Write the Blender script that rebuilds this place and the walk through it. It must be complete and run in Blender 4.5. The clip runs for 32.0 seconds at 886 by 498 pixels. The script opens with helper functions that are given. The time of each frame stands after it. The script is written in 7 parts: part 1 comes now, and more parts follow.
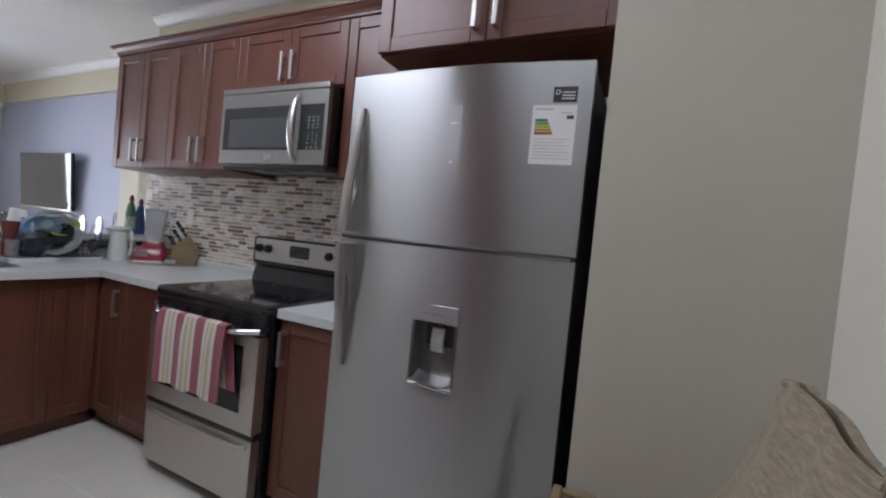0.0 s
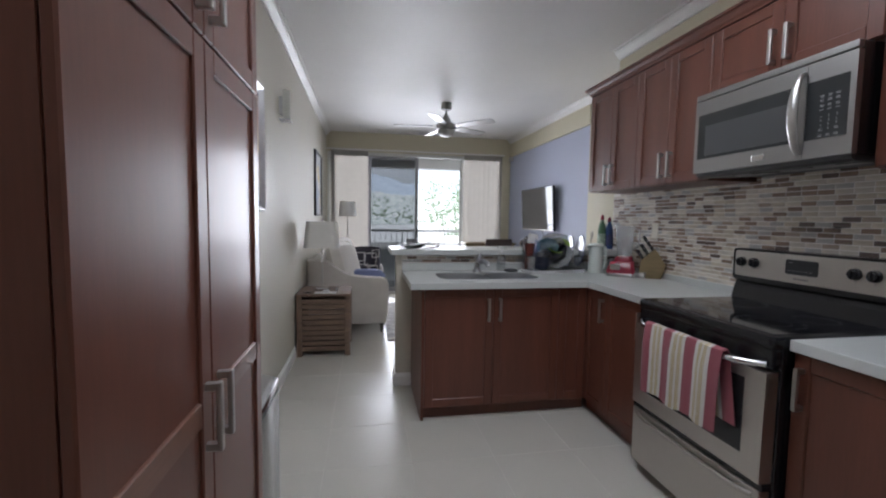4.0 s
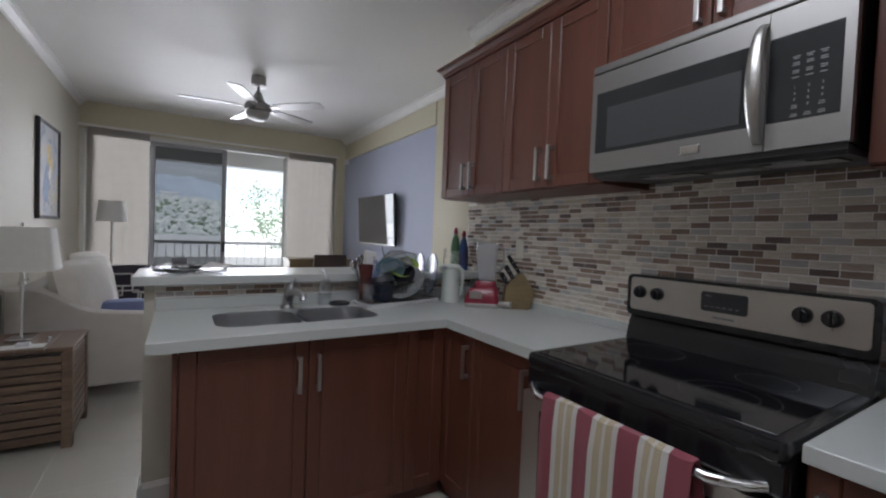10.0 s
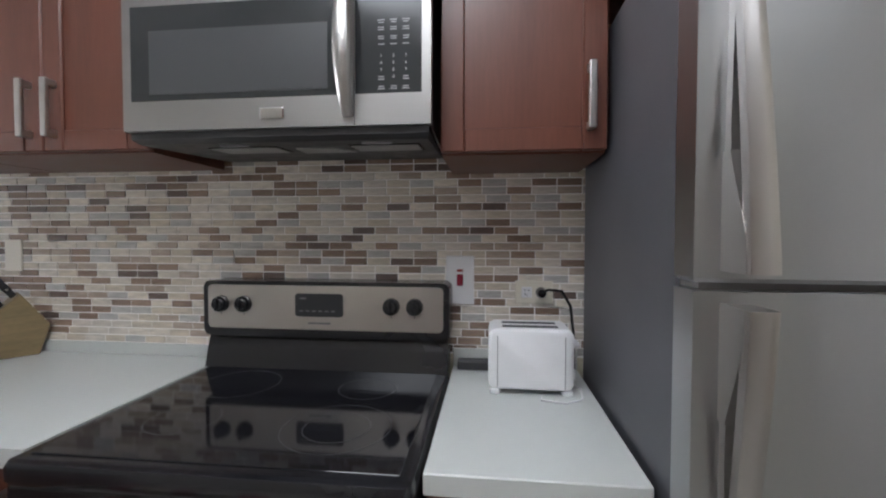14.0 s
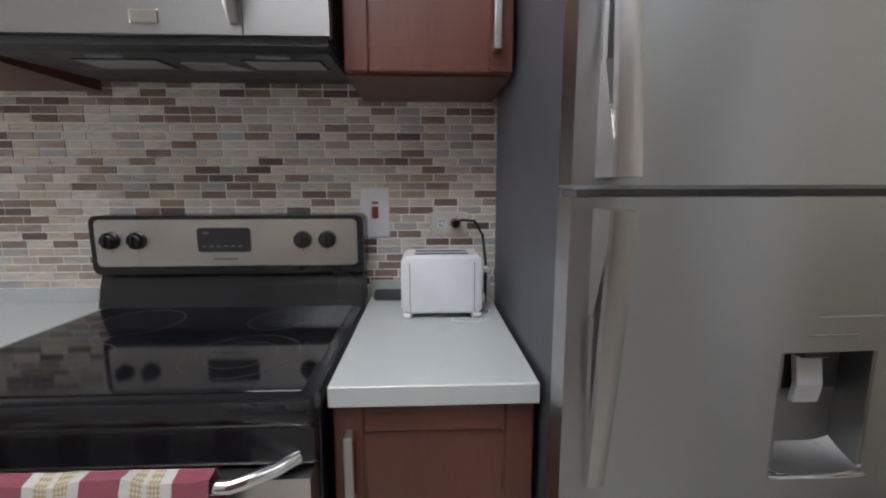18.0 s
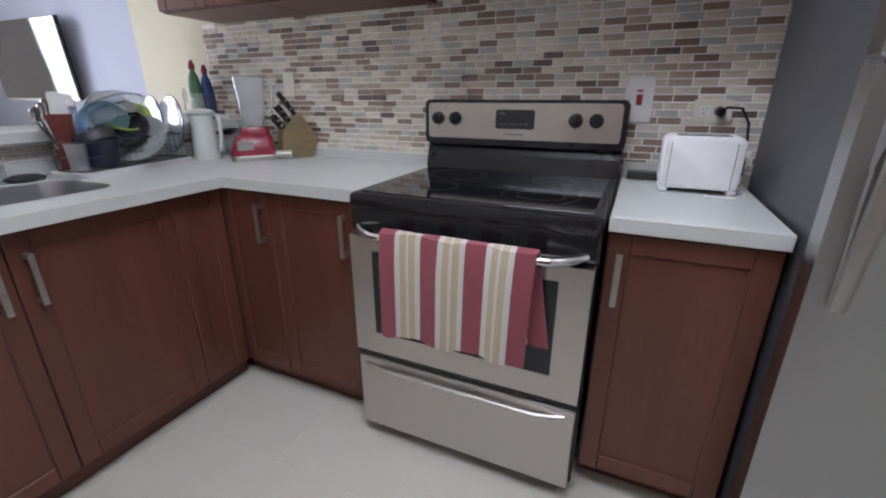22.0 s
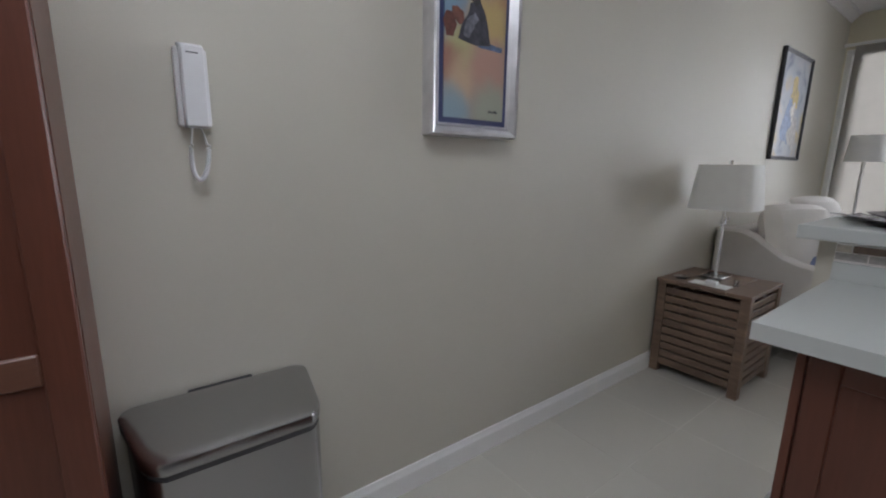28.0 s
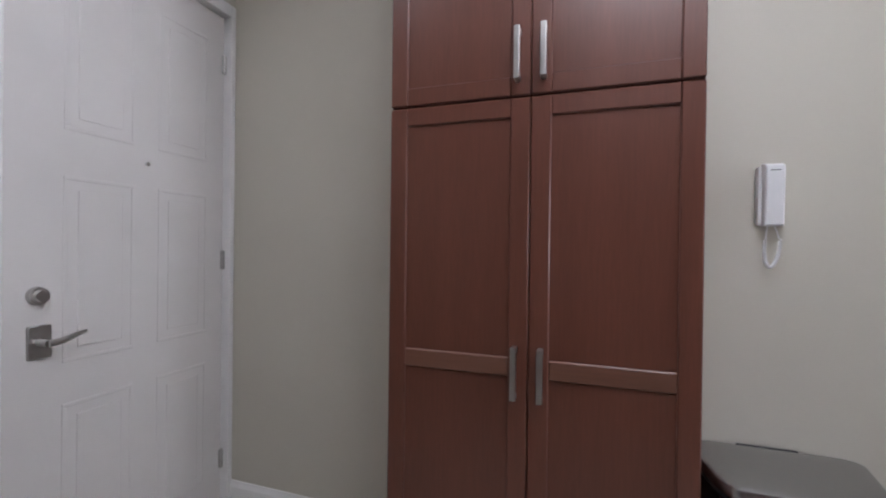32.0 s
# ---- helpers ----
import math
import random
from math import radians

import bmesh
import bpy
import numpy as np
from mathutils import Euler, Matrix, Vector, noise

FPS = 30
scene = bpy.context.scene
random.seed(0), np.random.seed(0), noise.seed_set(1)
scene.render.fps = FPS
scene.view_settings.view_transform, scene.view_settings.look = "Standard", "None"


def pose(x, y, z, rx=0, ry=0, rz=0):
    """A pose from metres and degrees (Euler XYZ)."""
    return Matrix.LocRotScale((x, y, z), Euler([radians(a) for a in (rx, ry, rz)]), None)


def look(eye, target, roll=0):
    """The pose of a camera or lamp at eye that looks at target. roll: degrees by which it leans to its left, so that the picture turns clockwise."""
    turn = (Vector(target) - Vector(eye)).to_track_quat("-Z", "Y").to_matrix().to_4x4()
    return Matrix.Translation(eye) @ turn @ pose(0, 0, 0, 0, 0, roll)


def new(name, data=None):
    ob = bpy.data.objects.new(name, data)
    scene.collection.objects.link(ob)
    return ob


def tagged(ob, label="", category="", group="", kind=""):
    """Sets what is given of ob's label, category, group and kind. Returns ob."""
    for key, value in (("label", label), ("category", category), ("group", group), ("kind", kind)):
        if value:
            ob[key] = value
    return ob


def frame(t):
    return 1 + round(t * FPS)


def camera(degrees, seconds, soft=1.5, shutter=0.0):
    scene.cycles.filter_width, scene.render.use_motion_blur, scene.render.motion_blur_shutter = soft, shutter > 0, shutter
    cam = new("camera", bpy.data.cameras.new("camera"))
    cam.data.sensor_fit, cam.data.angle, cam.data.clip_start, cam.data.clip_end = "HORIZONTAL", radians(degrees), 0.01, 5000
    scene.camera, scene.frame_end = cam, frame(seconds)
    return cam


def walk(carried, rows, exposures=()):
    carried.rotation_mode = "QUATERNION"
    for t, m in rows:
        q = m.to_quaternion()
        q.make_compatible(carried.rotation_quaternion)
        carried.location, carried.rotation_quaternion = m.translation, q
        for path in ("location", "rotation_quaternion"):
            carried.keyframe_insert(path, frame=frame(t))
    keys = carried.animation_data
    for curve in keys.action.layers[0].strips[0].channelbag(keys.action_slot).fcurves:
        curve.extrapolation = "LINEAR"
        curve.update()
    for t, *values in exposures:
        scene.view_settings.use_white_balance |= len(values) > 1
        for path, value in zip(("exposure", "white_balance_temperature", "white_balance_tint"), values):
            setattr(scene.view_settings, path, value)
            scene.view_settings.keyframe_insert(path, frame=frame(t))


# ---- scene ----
cam = camera(92.4, 32.0, soft=2.15)
PATH = [
    (0, (-1.986, -1.409, 1.294), (-0.183, -0.545, 1.236), 5.6),
    (0.5, (-1.969, -1.372, 1.303), (-0.292, -0.286, 1.213), 4.1),
    (1, (-1.988, -1.355, 1.306), (-0.478, -0.048, 1.19), 3.3),
    (1.5, (-2.029, -1.329, 1.304), (-0.702, 0.161, 1.162), 2.4),
    (2, (-2.066, -1.296, 1.306), (-0.951, 0.357, 1.145), 1.7),
    (2.5, (-2.09, -1.274, 1.309), (-1.17, 0.495, 1.147), 1.3),
    (3, (-2.102, -1.266, 1.311), (-1.332, 0.573, 1.151), 1.0),
    (3.5, (-2.112, -1.259, 1.316), (-1.499, 0.639, 1.161), 1.0),
    (4, (-2.118, -1.239, 1.323), (-1.761, 0.723, 1.18), 0.9),
    (4.5, (-2.11, -1.222, 1.316), (-1.921, 0.765, 1.177), 0.6),
    (6.5, (-1.896, -0.896, 1.317), (-1.577, 1.076, 1.217), -0.2),
    (7, (-1.81, -0.808, 1.325), (-1.515, 1.168, 1.227), -0.1),
    (7.5, (-1.742, -0.741, 1.324), (-1.463, 1.237, 1.232), 0.7),
    (8, (-1.727, -0.668, 1.32), (-1.4, 1.303, 1.236), 1.4),
    (8.5, (-1.746, -0.552, 1.329), (-1.173, 1.363, 1.261), 1.9),
    (9, (-1.774, -0.479, 1.313), (-0.95, 1.342, 1.265), 2.1),
    (9.5, (-1.774, -0.429, 1.309), (-0.844, 1.341, 1.257), 2.3),
    (10, (-1.748, -0.345, 1.318), (-0.695, 1.353, 1.256), 2.2),
    (10.5, (-1.74, -0.273, 1.32), (-0.462, 1.266, 1.277), 2.1),
    (11, (-1.744, -0.242, 1.326), (-0.222, 1.054, 1.285), 1.6),
    (11.5, (-1.751, -0.21, 1.322), (-0.029, 0.806, 1.282), 1.5),
    (12, (-1.747, -0.189, 1.32), (0.084, 0.614, 1.28), 1.1),
    (12.5, (-1.739, -0.17, 1.309), (0.181, 0.391, 1.269), 0.9),
    (13, (-1.662, -0.162, 1.309), (0.302, 0.209, 1.238), 0.7),
    (13.5, (-1.51, -0.149, 1.319), (0.467, 0.145, 1.252), 0.7),
    (14, (-1.36, -0.12, 1.328), (0.627, 0.098, 1.269), 0.1),
    (14.5, (-1.237, -0.068, 1.307), (0.762, -0.035, 1.273), -0.5),
    (16.5, (-0.99, -0.13, 1.285), (1.0, -0.238, 1.107), 0.3),
    (17, (-1.138, -0.111, 1.272), (0.842, -0.228, 1.019), -0.5),
    (17.5, (-1.247, -0.129, 1.276), (0.732, -0.238, 1.009), -0.4),
    (18, (-1.363, -0.185, 1.27), (0.614, -0.266, 0.979), -0.1),
    (18.5, (-1.49, -0.217, 1.257), (0.472, -0.253, 0.87), 0.3),
    (19, (-1.59, -0.21, 1.236), (0.356, -0.225, 0.776), 0.4),
    (19.5, (-1.698, -0.186, 1.202), (0.209, -0.216, 0.601), 0.8),
    (20, (-1.751, -0.191, 1.181), (0.113, -0.23, 0.457), 0.8),
    (20.5, (-1.76, -0.176, 1.184), (0.1, -0.194, 0.45), 0.7),
    (21, (-1.759, -0.146, 1.189), (0.096, 0.064, 0.472), -0.2),
    (21.5, (-1.769, -0.098, 1.195), (0.043, 0.392, 0.504), -0.3),
    (22, (-1.763, -0.047, 1.202), (-0.046, 0.725, 0.525), 0.0),
    (22.5, (-1.763, 0.007, 1.2), (-0.179, 1.03, 0.536), 1.0),
    (23, (-1.751, 0.046, 1.212), (-0.408, 1.368, 0.541), 1.4),
    (23.5, (-1.767, 0.08, 1.206), (-0.689, 1.628, 0.542), 1.5),
    (24, (-1.79, 0.102, 1.215), (-0.968, 1.801, 0.553), 1.4),
    (24.5, (-1.791, 0.126, 1.219), (-1.264, 1.938, 0.557), 1.5),
    (26.5, (-1.678, 0.291, 1.229), (-2.139, 2.146, 0.638), 2.7),
    (27, (-1.634, 0.297, 1.228), (-2.5, 2.006, 0.652), 0.9),
    (27.5, (-1.62, 0.3, 1.24), (-2.924, 1.727, 0.724), 1.6),
    (28, (-1.537, 0.277, 1.25), (-3.104, 1.457, 0.861), 0.9),
    (28.5, (-1.465, 0.26, 1.267), (-3.136, 1.322, 0.984), 0.7),
    (29, (-1.425, 0.212, 1.271), (-3.155, 1.185, 1.031), 0.9),
    (29.5, (-1.343, 0.127, 1.268), (-3.096, 1.071, 1.085), 1.1),
    (30, (-1.275, 0.065, 1.273), (-3.088, 0.897, 1.13), 0.9),
    (30.5, (-1.253, 0.029, 1.262), (-3.174, 0.58, 1.192), 0.3),
    (31, (-1.244, -0.003, 1.255), (-3.237, 0.154, 1.224), 0.2),
    (31.5, (-1.23, -0.048, 1.254), (-3.215, -0.295, 1.235), 0.4),
    (32, (-1.215, -0.093, 1.253), (-3.111, -0.729, 1.244), 0.7),
]
EXPOSURES = [(t, s + 0.65, float(k), tint) for t, s, k, tint in ((0.0, 0.02, 5680, 13.0), (1.0, 0.08, 5680, 12.5), (2.0, -0.18, 5740, 12.0), (3.0, -0.42, 5720, 11.5), (4.0, -0.27, 5760, 11.0), (7.0, -0.54, 5830, 9.5), (9.0, -0.54, 5820, 10.2), (10.0, -0.58, 5810, 10.5), (11.0, -0.37, 5800, 10.2), (12.0, 0.28, 5820, 9.8), (13.0, 0.26, 5840, 9.5), (14.0, 0.35, 5880, 9.1), (17.0, 0.42, 5980, 8.0), (18.0, 0.28, 5880, 9.7), (20.0, 0.28, 5680, 13.0), (22.0, 0.47, 5720, 13.0), (23.0, 0.3, 5760, 13.0), (24.0, 0.1, 5800, 12.3), (26.5, -0.36, 5810, 10.6), (27.5, -0.41, 5820, 9.8), (29.5, -0.35, 5580, 10.6), (31.0, 0.0, 5620, 12.5), (32.0, 0.0, 5800, 14.0))]
walk(cam, [(t, look(eye, target, roll)) for t, eye, target, roll in PATH], EXPOSURES)

# ---- light: hazy daylight through the balcony door, sky and a veiled sun ----
world = bpy.data.worlds.new("hazy_sky")
scene.world = world
world.use_nodes = True
wn = world.node_tree.nodes
sky = wn.new("ShaderNodeTexSky")
sky.sky_type = "NISHITA"
sky.sun_disc = False
sky.sun_elevation = radians(59)
sky.sun_rotation = radians(128)
sky.dust_density = 1.0
sky.air_density = 1.0
veil = wn.new("ShaderNodeHueSaturation")
veil.inputs["Saturation"].default_value = 0.12
veil.inputs["Value"].default_value = 2.1
world.node_tree.links.new(sky.outputs[0], veil.inputs["Color"])
world.node_tree.links.new(veil.outputs[0], wn["Background"].inputs[0])
wn["Background"].inputs[1].default_value = 0.10

sun_data = bpy.data.lights.new("sun", "SUN")
sun_data.energy, sun_data.angle, sun_data.color = 5.0, radians(10), (1.0, 0.95, 0.88)
sun = new("sun", sun_data)
sun.matrix_world = look((28, -22, 60), (0, 0, 0))

FARY_IN = 6.185
# daylight entering through the door opening
day_data = bpy.data.lights.new("door_daylight", "AREA")
day_data.shape, day_data.size, day_data.size_y = "RECTANGLE", 2.85, 2.2
day_data.energy, day_data.color = 55.0, (1.0, 0.965, 0.95)
day_data.spread = radians(120)
door_daylight = new("door_daylight", day_data)
door_daylight.matrix_world = look((-1.2, FARY_IN, 1.25), (-1.2, 0.0, 1.05))

# unseen area light added under the kitchen ceiling to brighten the walk
fill_data = bpy.data.lights.new("kitchen_fill", "AREA")
fill_data.shape, fill_data.size = "DISK", 1.2
fill_data.energy, fill_data.color = 18.5, (1.0, 0.98, 0.97)
kitchen_fill = new("kitchen_fill", fill_data)
kitchen_fill.matrix_world = look((-1.50, 0.30, 2.72), (-1.50, 0.30, 0.0))
# a second unseen light, added to brighten the entry
entry_data = bpy.data.lights.new("entry_fill", "AREA")
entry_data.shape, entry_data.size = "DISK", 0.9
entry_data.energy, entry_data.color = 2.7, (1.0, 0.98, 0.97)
entry_fill = new("entry_fill", entry_data)
entry_fill.matrix_world = look((-1.75, -1.1, 2.70), (-1.75, -1.1, 0.0))

# ---- materials ----
def shader(name):
    m = bpy.data.materials.new(name)
    m.use_nodes = True
    return m, m.node_tree.nodes, m.node_tree.links, m.node_tree.nodes["Principled BSDF"]


def mat(name, col, rough=0.5, metal=0.0, var=0.12, scale=6.0, bump=0.0, bscale=220.0, stretch=(1, 1, 1), coat=0.0, grain=0.0, rvar=0.15, col2=None, spec=0.5, ior=1.5):
    """A surface with broad and fine variation of colour, gloss and relief."""
    m, n, l, p = shader(name)
    tc = n.new("ShaderNodeTexCoord")
    mp = n.new("ShaderNodeMapping")
    mp.inputs["Scale"].default_value = stretch
    l.new(tc.outputs["Object"], mp.inputs["Vector"])
    broad, fine = n.new("ShaderNodeTexNoise"), n.new("ShaderNodeTexNoise")
    broad.inputs["Scale"].default_value, fine.inputs["Scale"].default_value = scale, bscale
    broad.inputs["Detail"].default_value, fine.inputs["Detail"].default_value = 5.0, 3.0
    for a in (broad, fine):
        l.new(mp.outputs[0], a.inputs["Vector"])
    mix = n.new("ShaderNodeMix")
    mix.data_type = "RGBA"
    c2 = col2 or tuple(min(1.0, c * (1 + var)) for c in col)
    c1 = tuple(c * (1 - var) for c in col)
    mix.inputs[6].default_value, mix.inputs[7].default_value = (*c1, 1), (*c2, 1)
    rmp = n.new("ShaderNodeMapRange")
    rmp.inputs[1].default_value, rmp.inputs[2].default_value = 0.3, 0.7
    l.new(broad.outputs[0], rmp.inputs[0])
    l.new(rmp.outputs[0], mix.inputs[0])
    last = mix.outputs[2]
    if grain:
        g = n.new("ShaderNodeMix")
        g.data_type, g.blend_type = "RGBA", "MULTIPLY"
        g.inputs[0].default_value = grain
        gr = n.new("ShaderNodeMapRange")
        gr.inputs[1].default_value, gr.inputs[2].default_value, gr.inputs[3].default_value = 0.35, 0.65, 0.3
        l.new(fine.outputs[0], gr.inputs[0])
        l.new(last, g.inputs[6])
        l.new(gr.outputs[0], g.inputs[7])
        last = g.outputs[2]
    l.new(last, p.inputs["Base Color"])
    rr = n.new("ShaderNodeMapRange")
    rr.inputs[1].default_value, rr.inputs[2].default_value = 0.3, 0.7
    rr.inputs[3].default_value, rr.inputs[4].default_value = rough * (1 - rvar), min(1, rough * (1 + rvar))
    l.new(broad.outputs[0], rr.inputs[0])
    l.new(rr.outputs[0], p.inputs["Roughness"])
    p.inputs["Metallic"].default_value = metal
    p.inputs["Coat Weight"].default_value = coat
    p.inputs["Coat Roughness"].default_value = 0.15
    p.inputs["Specular IOR Level"].default_value = spec
    p.inputs["IOR"].default_value = ior
    if bump:
        b = n.new("ShaderNodeBump")
        b.inputs["Strength"].default_value, b.inputs["Distance"].default_value = bump, 0.002
        l.new(fine.outputs[0], b.inputs["Height"])
        l.new(b.outputs[0], p.inputs["Normal"])
    return m


def glassy(name, col=(1, 1, 1), rough=0.02, alpha_trans=1.0, ior=1.45):
    m, n, l, p = shader(name)
    p.inputs["Base Color"].default_value = (*col, 1)
    p.inputs["Roughness"].default_value = rough
    p.inputs["Transmission Weight"].default_value = alpha_trans
    p.inputs["IOR"].default_value = ior
    return m


def speckled(name, stops, by_object=True, rough=0.25):
    """Pieces of a few set colours, dealt out by piece."""
    m, n, l, p = shader(name)
    ramp = n.new("ShaderNodeValToRGB")
    ramp.color_ramp.interpolation = "CONSTANT"
    while len(ramp.color_ramp.elements) < len(stops):
        ramp.color_ramp.elements.new(0.5)
    for e, (at, c) in zip(ramp.color_ramp.elements, stops):
        e.position, e.color = at, (*c, 1)
    if by_object:
        l.new(n.new("ShaderNodeObjectInfo").outputs["Random"], ramp.inputs[0])
    else:
        l.new(n.new("ShaderNodeNewGeometry").outputs["Random Per Island"], ramp.inputs[0])
    tc, noi = n.new("ShaderNodeTexCoord"), n.new("ShaderNodeTexNoise")
    mp = n.new("ShaderNodeMapping")
    mp.inputs["Scale"].default_value = (1, 0.35, 1.6)
    noi.inputs["Scale"].default_value, noi.inputs["Detail"].default_value = 60.0, 6.0
    l.new(tc.outputs["Object"], mp.inputs[0])
    l.new(mp.outputs[0], noi.inputs["Vector"])
    mr = n.new("ShaderNodeMapRange")
    mr.inputs[1].default_value, mr.inputs[2].default_value, mr.inputs[3].default_value, mr.inputs[4].default_value = 0.3, 0.7, 0.78, 1.15
    l.new(noi.outputs[0], mr.inputs[0])
    mul = n.new("ShaderNodeMix")
    mul.data_type, mul.blend_type = "RGBA", "MULTIPLY"
    mul.inputs[0].default_value = 1.0
    l.new(ramp.outputs[0], mul.inputs[6])
    l.new(mr.outputs[0], mul.inputs[7])
    l.new(mul.outputs[2], p.inputs["Base Color"])
    p.inputs["Roughness"].default_value = rough
    b = n.new("ShaderNodeBump")
    b.inputs["Strength"].default_value, b.inputs["Distance"].default_value = 0.25, 0.001
    l.new(noi.outputs[0], b.inputs["Height"])
    l.new(b.outputs[0], p.inputs["Normal"])
    return m


def banded(name, stops, axis="X", rough=0.9, weave=900.0, twill=None, ground=None):
    """Cloth with woven stripes across its UV; stripes of the colour twill get slanting ribs over the ground colour."""
    m, n, l, p = shader(name)
    uv, sep, ramp = n.new("ShaderNodeUVMap"), n.new("ShaderNodeSeparateXYZ"), n.new("ShaderNodeValToRGB")
    ramp.color_ramp.interpolation = "CONSTANT"
    while len(ramp.color_ramp.elements) < len(stops):
        ramp.color_ramp.elements.new(0.5)
    for e, (at, c) in zip(ramp.color_ramp.elements, stops):
        e.position, e.color = at, (*c, 1)
    l.new(uv.outputs[0], sep.inputs[0])
    l.new(sep.outputs[axis], ramp.inputs[0])
    col = ramp.outputs[0]
    if twill:
        where = n.new("ShaderNodeValToRGB")
        where.color_ramp.interpolation = "CONSTANT"
        while len(where.color_ramp.elements) < len(stops):
            where.color_ramp.elements.new(0.5)
        for e, (at, c) in zip(where.color_ramp.elements, stops):
            e.position, e.color = at, (1, 1, 1, 1) if c == twill else (0, 0, 0, 1)
        l.new(sep.outputs[axis], where.inputs[0])
        slant = n.new("ShaderNodeVectorMath")
        slant.operation = "DOT_PRODUCT"
        slant.inputs[1].default_value = (260.0, 300.0, 0.0)
        l.new(uv.outputs[0], slant.inputs[0])
        wave, cut, both, over = n.new("ShaderNodeMath"), n.new("ShaderNodeMapRange"), n.new("ShaderNodeMath"), n.new("ShaderNodeMix")
        wave.operation, both.operation, over.data_type = "SINE", "MULTIPLY", "RGBA"
        cut.inputs[1].default_value, cut.inputs[2].default_value, cut.inputs[4].default_value = -0.15, 0.3, 0.85
        l.new(slant.outputs["Value"], wave.inputs[0])
        back, wave_b, cross = n.new("ShaderNodeVectorMath"), n.new("ShaderNodeMath"), n.new("ShaderNodeMath")
        back.operation, wave_b.operation, cross.operation = "DOT_PRODUCT", "SINE", "MULTIPLY"
        back.inputs[1].default_value = (-260.0, 300.0, 0.0)
        l.new(uv.outputs[0], back.inputs[0])
        l.new(back.outputs["Value"], wave_b.inputs[0])
        l.new(wave.outputs[0], cross.inputs[0])
        l.new(wave_b.outputs[0], cross.inputs[1])
        l.new(cross.outputs[0], cut.inputs[0])
        l.new(cut.outputs[0], both.inputs[0])
        l.new(where.outputs[0], both.inputs[1])
        l.new(both.outputs[0], over.inputs[0])
        l.new(col, over.inputs[6])
        over.inputs[7].default_value = (*ground, 1)
        col = over.outputs[2]
    noi, tc = n.new("ShaderNodeTexNoise"), n.new("ShaderNodeTexCoord")
    noi.inputs["Scale"].default_value = weave
    l.new(tc.outputs["Object"], noi.inputs["Vector"])
    mr = n.new("ShaderNodeMapRange")
    mr.inputs[3].default_value, mr.inputs[4].default_value = 0.7, 1.25
    l.new(noi.outputs[0], mr.inputs[0])
    mul = n.new("ShaderNodeMix")
    mul.data_type, mul.blend_type = "RGBA", "MULTIPLY"
    mul.inputs[0].default_value = 1.0
    l.new(col, mul.inputs[6])
    l.new(mr.outputs[0], mul.inputs[7])
    l.new(mul.outputs[2], p.inputs["Base Color"])
    p.inputs["Roughness"].default_value = rough
    p.inputs["Sheen Weight"].default_value = 0.2
    b = n.new("ShaderNodeBump")
    b.inputs["Strength"].default_value, b.inputs["Distance"].default_value = 0.5, 0.001
    l.new(noi.outputs[0], b.inputs["Height"])
    l.new(b.outputs[0], p.inputs["Normal"])
    return m


def paint_picture(name, dark, a, b, c, scale=4.0):
    """Loose painted canvas: blots of several colours."""
    m, n, l, p = shader(name)
    tc = n.new("ShaderNodeTexCoord")
    noi = n.new("ShaderNodeTexNoise")
    noi.inputs["Scale"].default_value, noi.inputs["Detail"].default_value, noi.inputs["Distortion"].default_value = scale, 4.0, 0.8
    l.new(tc.outputs["Object"], noi.inputs["Vector"])
    ramp = n.new("ShaderNodeValToRGB")
    for _ in range(2):
        ramp.color_ramp.elements.new(0.5)
    for e, (at, col) in zip(ramp.color_ramp.elements, ((0.32, dark), (0.44, a), (0.54, b), (0.66, c))):
        e.position, e.color = at, (*col, 1)
    l.new(noi.outputs[0], ramp.inputs[0])
    l.new(ramp.outputs[0], p.inputs["Base Color"])
    p.inputs["Roughness"].default_value = 0.45
    return m


